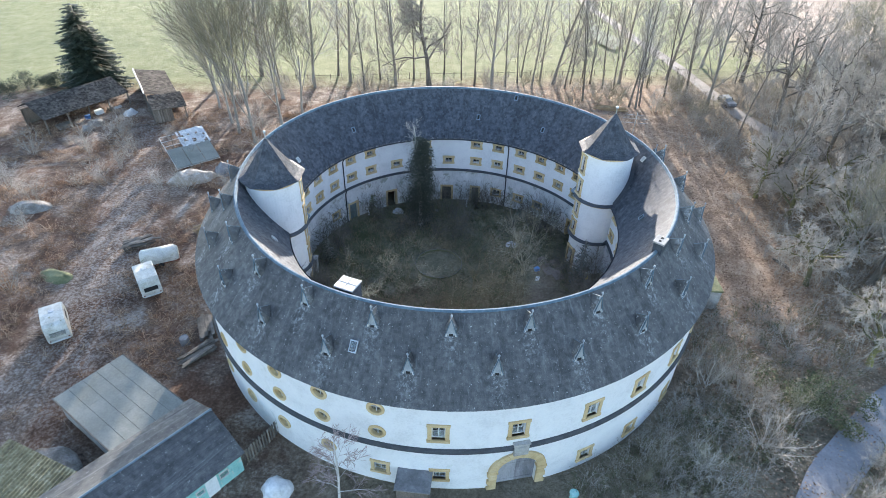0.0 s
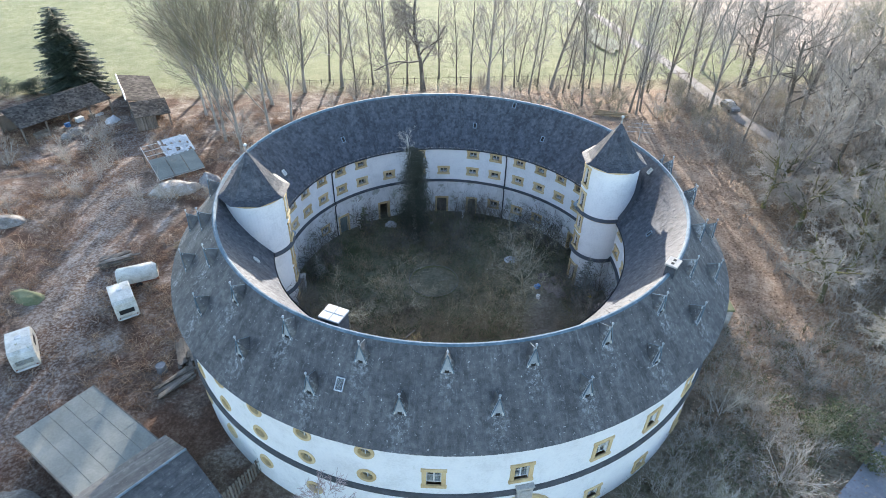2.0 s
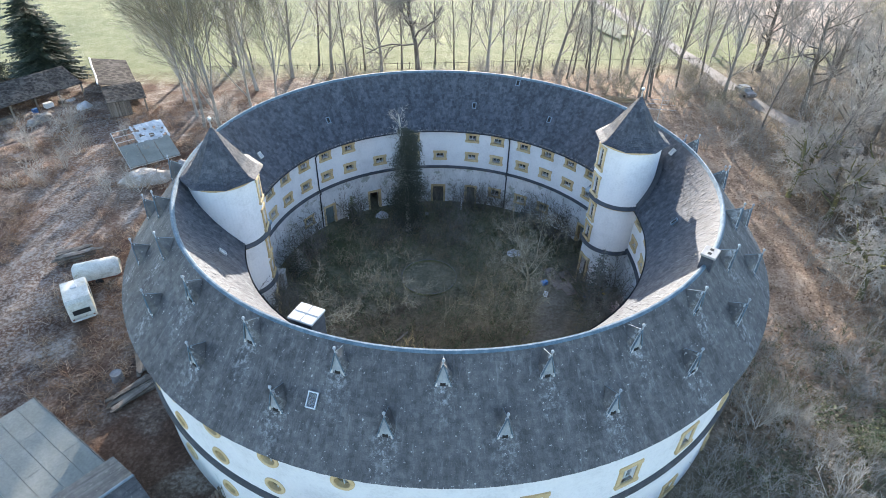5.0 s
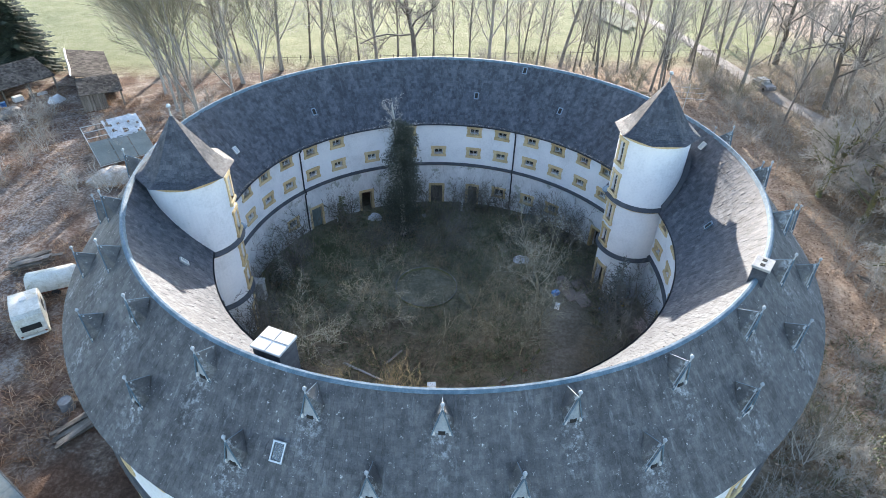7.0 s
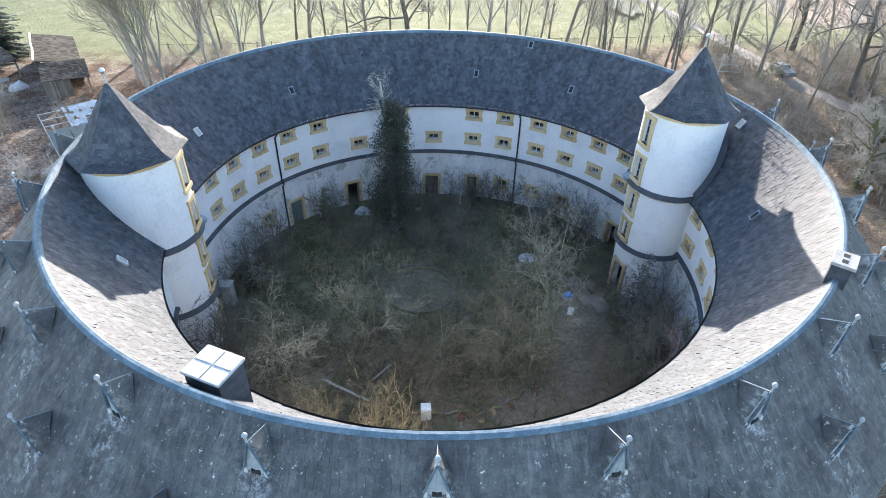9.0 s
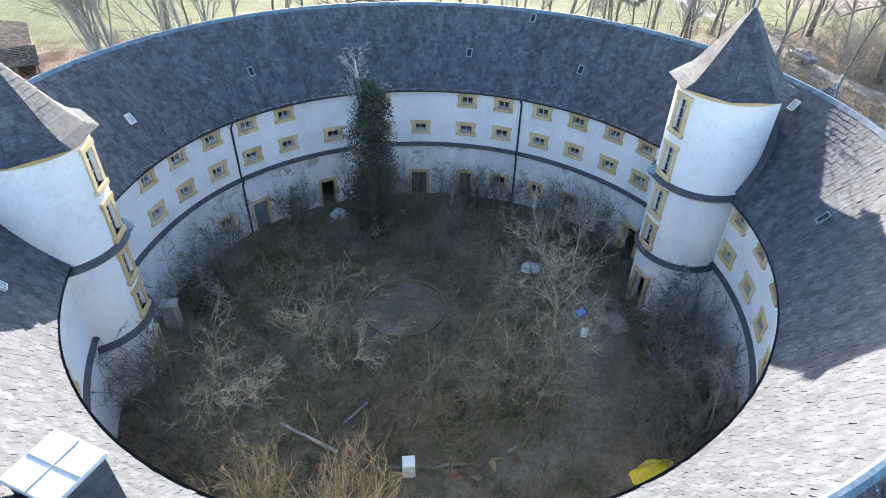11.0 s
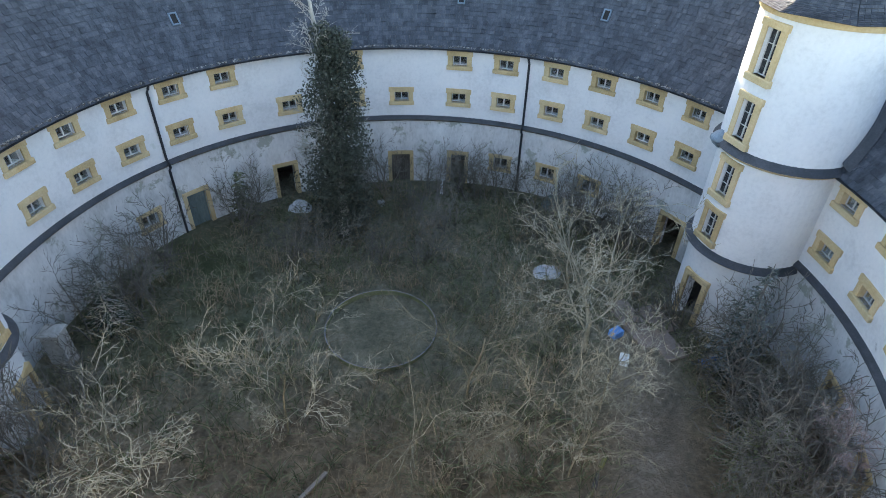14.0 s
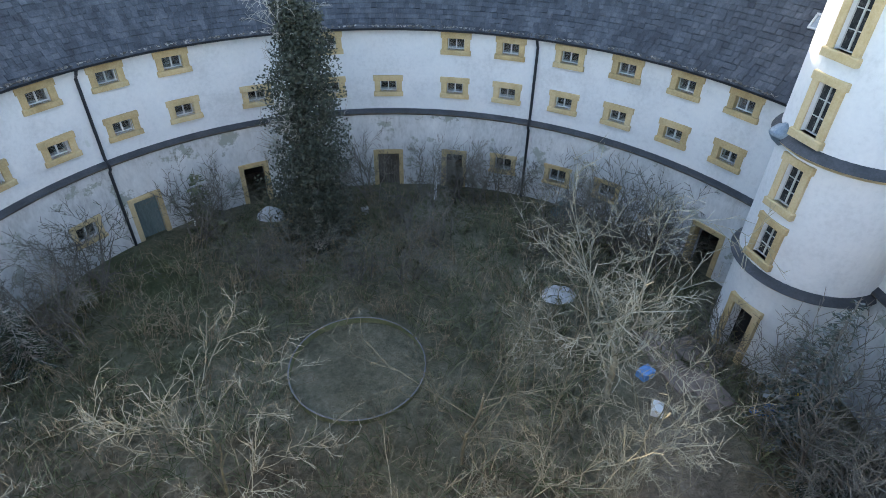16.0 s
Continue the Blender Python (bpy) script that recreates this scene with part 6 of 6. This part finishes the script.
# timber stacks
def stack(name, label, x, y, rot, n, length, r, material, seed, square=False):
    rng = random.Random(seed)
    t = thing(name, label, "timber", Matrix.Translation((x, y, ground_z(x, y))) @ pose(0, 0, 0, 0, 0, rot))
    for i in range(n):
        row, k = divmod(i, 6)
        p = Vector(((k - 2.5) * r * 2.3 + rng.gauss(0, r * 0.6), rng.gauss(0, 0.25), r + row * r * 1.9))
        d = Vector((rng.gauss(0, 0.06), 1, rng.gauss(0, 0.03))) * length / 2 * rng.uniform(0.8, 1.1)
        g = Geo()
        if square:
            g.box((0, 0, 0), (r * 3.4, (d * 2).length, r * 0.9), Matrix.Translation(p) @ pose(0, 0, 0, rng.gauss(0, 2), rng.gauss(0, 3), rng.gauss(0, 6)))
        else:
            g.tube([p - d, p + d], r * rng.uniform(0.8, 1.1), 8)
        g.ob("plank" if square else "log", material, t)


stack("board_pile", "loose pile of weathered boards by the castle wall", -24.2, -8.6, 25, 18, 3.2, 0.09, M_WOODGREY, 1, True)
stack("board_pile", "untidy pile of grey boards and slats", -23.6, -12.2, -35, 20, 3.4, 0.08, M_WOODGREY, 2, True)
stack("log_pile", "pile of pale split poles beside the castle", -29.5, 9.8, -35, 18, 5.0, 0.1, M_WOOD, 3)
stack("board_pile", "dark scrap timber heaped beside a trailer", -37.0, 5.2, -60, 24, 3.0, 0.1, M_WOODGREY, 4, True)
stack("log_pile", "low frame of logs on the wood floor", 28.5, 50.0, 80, 10, 5.0, 0.13, M_WOOD, 5)
stack("board_pile", "small pile of grey slats on fallen leaves", 39.5, 5.2, 30, 10, 1.8, 0.06, M_WOODGREY, 6, True)
stack("log_pile", "mossy logs stacked against the annex", 27.6, 4.0, 5, 14, 2.2, 0.14, M_MOSS, 7)
t = thing("cable_drum", "rusty grey metal drum lying in the yard", "drum", Matrix.Translation((-25.4, -10.8, ground_z(-25.4, -10.8))))
Geo().lathe([(0.001, 0), (0.42, 0), (0.45, 0.05), (0.43, 0.45), (0.45, 0.85), (0.42, 0.9), (0.36, 0.86), (0.001, 0.86)], 20).ob("barrel", M_TARP_DARK, t)
t = thing("bin", "turquoise plastic bin by the entrance", "bin", Matrix.Translation((10.0, -25.3, ground_z(10, -25.3))))
Geo().lathe([(0.001, 0), (0.26, 0), (0.32, 0.8), (0.34, 0.85), (0.001, 0.87)], 18).ob("barrel", M_TURQ, t)
Geo().lathe([(0.001, 0.92), (0.2, 0.91), (0.36, 0.87), (0.36, 0.84)], 18).ob("lid", M_TURQ, t)

# garage with a felt roof
gar = thing("garage", "low garage with a flat grey felt roof in panels", "garage", heading(-32.5, -19.6, -24.9, -24.7) @ pose(0, 3.05, 0))
W_, D_ = 9.2, 6.1
Geo().box((0, 0, 1.1), (W_ - 0.3, D_ - 0.3, 2.9)).ob("wall", M_CONCRETE, gar)
nx, ny = 3, 5
for i in range(ny):
    for j in range(nx):
        Geo().box((-W_ / 2 + (j + 0.5) * W_ / nx, -D_ / 2 + (i + 0.5) * D_ / ny, 2.63 + 0.012 * ((i + j) % 2)), (W_ / nx + 0.03, D_ / ny - 0.02, 0.06)).ob("roof_panel", M_FELT, gar)
for sy in (-1, 1):
    Geo().box((0, sy * (D_ / 2 + 0.04), 2.6), (W_ + 0.2, 0.08, 0.2)).ob("fascia", M_WOODGREY, gar)
# outhouse with slate roof and turquoise wall
hx = heading(-15.5, -23.9, -24.0, -34.2)
out = thing("outhouse", "low outhouse with a slate roof and a peeling turquoise wall", "house", hx)
LEN = 13.4
tile_slope(LEN, 4, 2.75, 4.55, 0.35, -3.6, 46, 15, M_SLATE_OUT, "roof", out, "dark slate roof slope")
tile_slope(LEN, 4, 2.75, 4.55, -7.4, -3.6, 46, 12, M_SLATE_OUT, "roof", out)
Geo().tube([(-LEN / 2, -3.6, 4.6), (LEN / 2, -3.6, 4.6)], 0.09, 8).ob("ridge", M_LEAD, out)
Geo().box((0, -3.6, 1.3), (LEN - 0.5, 7.0, 2.9)).ob("wall", M_TURQ, out, "peeling turquoise painted wall")
gab = Geo()
for sx in (-1, 1):
    gab.add([(sx * (LEN / 2 - 0.3), -7.1, 2.7), (sx * (LEN / 2 - 0.3), -0.1, 2.7), (sx * (LEN / 2 - 0.3), -3.6, 4.4), (sx * (LEN / 2 - 0.55), -7.1, 2.7), (sx * (LEN / 2 - 0.55), -0.1, 2.7), (sx * (LEN / 2 - 0.55), -3.6, 4.4)],
            [(0, 1, 2), (5, 4, 3), (0, 3, 4, 1), (1, 4, 5, 2), (2, 5, 3, 0)])
gab.ob("gable", M_TURQ, out)
for x, w, h, z in ((-4.9, 0.7, 0.6, 1.6), (-2.9, 0.6, 0.5, 1.5)):
    f = Geo()
    for sx in (-1, 1):
        f.box((x + sx * w / 2, -0.05, z), (0.07, 0.1, h + 0.1))
        f.box((x, -0.05, z + sx * h / 2), (w, 0.1, 0.07))
    fo = f.ob("window", M_FRAME, out)
    Geo().box((x, -0.085, z), (w - 0.07, 0.02, h - 0.07)).ob("pane", M_GLASS, fo)
d_ = Geo().box((-3.85, -0.07, 1.05), (0.95, 0.06, 2.0), bevel=0.01).ob("door", M_WHITE, out, "white door")
# corrugated lean-to roof
lean = thing("lean_to", "lean-to with a mossy yellow-brown corrugated roof", "shed", heading(-34.5, -25.5, -25.5, -29.0))
g = Geo()
n_ = 150
vs = []
for j, (y, z) in enumerate(((2.2, 2.5), (-3.5, 1.9))):
    vs += [(-5 + 10 * i / n_, y, z + 0.04 * math.sin(i * math.pi / 2.5)) for i in range(n_ + 1)]
g.add(vs, [(i, i + 1, n_ + 2 + i, n_ + 1 + i) for i in range(n_)])
g.ob("roof", M_CORRUG, lean, "mossy corrugated sheets")
Geo().box((0, -0.6, 0.9), (9.6, 5.0, 2.0)).ob("wall", M_CONCRETE, lean)
# plank fence between outhouse and castle
fen = thing("plank_fence", "grey plank fence between outhouse and castle wall", "fence", heading(-15.9, -23.9, -13.8, -20.4))
for i in range(15):
    Geo().box((-1.95 + i * 0.28, RND.gauss(0, 0.02), 1.0), (0.16, 0.03, 2.0 + RND.uniform(-0.08, 0.08))).ob("board", M_WOODGREY, fen)
for z in (0.5, 1.6):
    Geo().box((0, 0.04, z), (4.2, 0.05, 0.1)).ob("rail", M_WOODGREY, fen)
# dark store by the wall under the low window
t = thing("porch", "flat dark roof of a small porch at the front wall", "porch", wall_frame(R_OUT, front(-5.0), 0))
Geo().box((0, 0.85, 0.85), (2.4, 1.6, 2.7), bevel=0.03).ob("wall", M_WOODGREY, t)
Geo().box((0, 0.9, 2.25), (2.7, 1.9, 0.1), bevel=0.02).ob("roof", M_TARP_DARK, t)

# field fence beyond the tree belt
fen = thing("field_fence", "low wooden post and rail fence along the meadow", "fence")
for i in range(46):
    x = -44 + i * 2.2
    y = 64 + 0.12 * x
    Geo().box((x, y, 0.6), (0.1, 0.1, 1.3)).ob("post", M_WOODGREY, fen)
g = Geo()
g.tube([(-44, 64 - 5.28, 0.95), (55, 64 + 6.6, 0.95)], 0.03, 4)
g.ob("rail", M_WOODGREY, fen)
# flooded patch on the meadow
g = Geo()
vs = [(0, 0, 0.06)]
for i in range(40):
    a_ = 2 * math.pi * i / 40
    q = 1 + 0.45 * noise.noise(Vector((math.cos(a_) * 1.4, math.sin(a_) * 1.4, 4)))
    vs.append((2.6 * q * math.cos(a_), 9 * q * math.sin(a_), 0.06))
g.add(vs, [(0, 1 + i, 1 + (i + 1) % 40) for i in range(40)])
M_WATER = mat("meadow_water", (0.17, 0.18, 0.12), (0.22, 0.23, 0.165), (0.29, 0.3, 0.23), 0.3, 2, 0.95, bump=0.3, spec=0.1)
o = g.ob("water", M_WATER)
o.matrix_basis = Matrix.Translation((35.5, 92, 0.25)) @ pose(0, 0, 0, 0, 0, 12)
tagged(o, "shallow flooded strip on the meadow", "puddle", kind="structure")

# parked car on the lane
M_CAR = mat("silver_grey_car_paint", (0.16, 0.17, 0.18), (0.22, 0.23, 0.245), (0.3, 0.31, 0.325), 1.5, 9, 0.35, 0.6, bump=0.0)


def car(x, y, rot):
    c = thing("car", "silver-grey hatchback standing on the lane", "car", Matrix.Translation((x, y, ground_z(x, y) + 0.12)) @ pose(0, 0, 0, 0, 0, rot))
    prof = [(-2.0, 0.35), (-2.05, 0.7), (-1.9, 0.92), (-1.1, 1.0), (1.9, 0.95), (2.0, 0.6), (1.95, 0.35)]
    def ext(pr, w, k):
        g = Geo()
        n = len(pr)
        vs = []
        for xx, s_ in ((-w, k), (-w * 0.93, 1), (w * 0.93, 1), (w, k)):
            vs += [(xx, a * s_, b) for a, b in pr]
        fs = [tuple(range(n)), tuple(range(4 * n - 1, 3 * n - 1, -1))]
        for j in range(3):
            fs += [(j * n + i, (j + 1) * n + i, (j + 1) * n + (i + 1) % n, j * n + (i + 1) % n) for i in range(n)]
        return g.add(vs, fs)
    ext(prof, 0.85, 0.97).ob("body", M_CAR, c)
    ext([(-1.0, 0.97), (-0.4, 1.4), (0.2, 1.47), (1.3, 1.42), (1.85, 0.95)], 0.72, 0.95).ob("cabin", M_GLASS, c, "dark window glass")
    Geo().box((0, 0.5, 1.46), (1.25, 1.5, 0.05), bevel=0.02).ob("roof", M_CAR, c)
    for sx in (-1, 1):
        for sy in (-1.3, 1.25):
            w = Geo()
            w.lathe([(0.001, -0.1), (0.3, -0.1), (0.32, 0), (0.3, 0.1), (0.001, 0.1)], 16, pose(sx * 0.78, sy, 0.32, 0, 90, 0))
            w.ob("wheel", M_RUBBER, c)
        Geo().box((sx * 0.6, -2.02, 0.72), (0.3, 0.06, 0.14)).ob("headlight", M_METAL, c)


car(50.4, 53.5, 8)

# ---- courtyard things ----

def flat_item(name, label, category, x, y, w, d, h, rot, material, tilt=(0, 0), bevel=0.02):
    o = Geo().box((0, 0, h / 2), (w, d, h), bevel=bevel).ob(name, material)
    o.matrix_basis = Matrix.Translation((x, y, ground_z(x, y) + 0.02)) @ pose(0, 0, 0, tilt[0], tilt[1], rot)
    return tagged(o, label, category)


pool = thing("paddling_pool", "derelict round pool with a low grey rim, overgrown inside", "pool", Matrix.Translation((-1.2, 2.75, COURT_Z - 0.05)))
Geo().lathe([(2.6, 0), (2.63, 0.26), (2.66, 0.29), (2.69, 0.26), (2.68, 0)], 48).ob("rim_wall", M_BRUSH_GREEN, pool, "mossy rim wall")
Geo().lathe([(2.63, 0.285), (2.66, 0.31), (2.69, 0.285)], 48).ob("rim", M_TARP_DARK, pool, "faded grey-blue rim")
for x, y, r_ in ((11.3, 2.2, 18), (12.2, 1.4, 18), (10.9, 3.6, 16), (12.4, 3.2, 20)):
    flat_item("paving_slab", "large reddish-brown paving slab", "slab", x, y, 1.15, 1.9, 0.1, r_, mat("brown_slab", (0.13, 0.10, 0.085), (0.2, 0.16, 0.135), (0.28, 0.23, 0.2), 0.8, 9, 0.9) if r_ == 18 and x < 12 else bpy.data.materials["brown_slab"])
flat_item("plastic_crate", "blue plastic crate in the courtyard weeds", "crate", 10.0, 2.1, 0.6, 0.45, 0.35, 30, M_BLUE)
flat_item("white_container", "white plastic container lying in the courtyard", "container", 9.9, 0.4, 0.55, 0.4, 0.3, 70, M_WHITE)
flat_item("old_cooker", "white kitchen cooker standing among the weeds", "cooker", -0.45, -8.9, 0.6, 0.6, 0.9, 5, M_WHITE)
flat_item("stone_block", "small pale stone block in the weeds", "stone", -1.8, 14.0, 0.4, 0.4, 0.3, 15, M_CONCRETE)
lump("yellow_sheet", "crumpled bright yellow sheet on the ground", "sheet", 11.4, -9.0, 2.6, 1.5, 0.7, M_YELLOW, 2.0, 20, COURT_Z)
lump("blue_tarpaulin", "crumpled blue tarpaulin beside a conifer", "tarpaulin", 14.1, 0.3, 1.6, 0.9, 0.4, M_TARP_BLUE, 6.0, 0, COURT_Z)
lump("white_sheet", "crumpled white plastic sheet beside a yellow one", "sheet", 10.5, -10.2, 2.2, 1.2, 0.5, M_TARP, 3.0, 10, COURT_Z)
lump("yellow_sack", "yellow sack by the tower foot", "sack", 15.3, 0.9, 0.8, 0.7, 0.5, M_YELLOW, 9.0, 0, COURT_Z)
lump("blue_sheet", "pale blue plastic sheet under a tree", "sheet", 7.5, 6.9, 1.8, 1.4, 0.5, M_TARP, 4.0, 0, COURT_Z)
lump("junk_mound", "small heap of rubbish near the ivy-clad tree", "heap", -6.8, 13.6, 1.6, 1.0, 0.5, M_TARP, 12.0, 0, COURT_Z)
lump("green_tarpaulin", "dark green tarpaulin over garden goods by the wall", "tarpaulin", 9.3, 13.6, 2.0, 1.2, 0.9, M_DOORGREEN, 15.0, -30, COURT_Z)
for x, y, l, r_, tl_, mt_ in ((-5.6, -7.0, 3.6, 62, 0, M_CONCRETE), (-10.6, 13.2, 2.2, 10, 62, M_WHITE), (2.1, 15.6, 1.9, -5, 66, M_WHITE), (-3.4, -5.6, 1.8, -40, 3, M_WOODGREY)):
    o = Geo().box((0, 0, 0.06), (0.16, l, 0.1), bevel=0.01).ob("plank", mt_)
    o.matrix_basis = Matrix.Translation((x, y, ground_z(x, y) + 0.05 + math.sin(radians(tl_)) * l / 2)) @ pose(0, 0, 0, tl_, 0, r_)
    tagged(o, "loose weathered plank lying in the courtyard", "plank")
for x, y, w, d, h, mt_, lb in ((-60.4, 42.2, 1.2, 0.8, 0.7, M_WHITE, "old white chest freezer standing under the shed roof"), (-59.3, 44.0, 1.0, 0.7, 0.5, M_WOODGREY, "weathered wooden crate under the shed roof"),
                                (-61.4, 40.4, 0.9, 0.6, 0.6, M_TARP_BLUE, "blue plastic tub under the shed roof"), (-58.4, 44.6, 1.4, 0.5, 0.3, M_TARP, "pale board stack under the shed roof"), (-63.6, 37.0, 2.2, 1.3, 0.6, M_WOODGREY, "grey wooden handcart body beside the shed")):
    flat_item("stored_box", lb, "box", x, y, w, d, h, 58, mt_)
# rustic log edging and scraps at the near side
edge = thing("log_edging", "mossy log edging along the courtyard path", "edging")
pts = [(-3.2, -8.2), (-1.5, -8.6), (0.6, -8.8), (2.6, -8.6), (4.4, -8.0), (5.8, -7.0), (7.0, -5.8), (7.9, -4.2)]
for (a_, b_), (c_, d2) in zip(pts, pts[1:]):
    for k in range(2):
        f0, f1 = k / 2 + RND.uniform(0.02, 0.08), k / 2 + RND.uniform(0.36, 0.46)
        Geo().tube([(a_ + (c_ - a_) * f0, b_ + (d2 - b_) * f0 + RND.gauss(0, 0.1), COURT_Z + 0.06), (a_ + (c_ - a_) * f1, b_ + (d2 - b_) * f1 + RND.gauss(0, 0.1), COURT_Z + 0.1)], [0.11, 0.08], 8).ob("log", M_MOSS if k else M_WOODGREY, edge)
for i, (x, y) in enumerate(((1.7, -9.1), (3.7, -8.6), (4.9, -8.2), (2.9, -9.2), (6.4, -6.6))):
    flat_item("broken_board", "broken reddish board leaning in the weeds", "board", x, y, 0.4, 0.7, 0.05, i * 50, (M_RUST, M_WOOD)[i % 2], (35, 15))
t = thing("stone_pillar", "square plastered gate pillar by the stair tower", "pillar", Matrix.Translation((-15.1, 0.9, COURT_Z)))
Geo().box((0, 0, 0.9), (0.8, 0.7, 1.9), bevel=0.02).ob("shaft", M_CONCRETE, t)
Geo().box((0, 0, 1.9), (0.95, 0.85, 0.12), bevel=0.03).ob("cap", M_CONCRETE, t)

# aerial mast on the far slope
t = thing("aerial_mast", "thin roof aerial with several cross arms", "aerial", Matrix.Translation(pol(22.0, 64, 13.3)))
Geo().tube([(0, 0, -0.5), (0.1, 0, 3.4)], 0.03, 6).ob("pole", M_METAL, t)
for z, l in ((2.2, 1.5), (2.7, 1.3), (3.1, 1.0)):
    Geo().tube([(-l, 0.2, z), (l, -0.2, z)], 0.018, 5).ob("arm", M_METAL, t)

# ---- the slates nearest to the camera's path, piece by piece ----
for p in held:
    me = bpy.data.meshes.new("slate")
    me.from_pydata([tuple(q) for q in p], [], [(0, 1, 2, 3), (4, 5, 1, 0), (4, 0, 3), (1, 5, 2)])
    me.materials.append(M_SLATE_OUT_PIECE)
    o = new("slate", me)
    o.parent = outer_roof
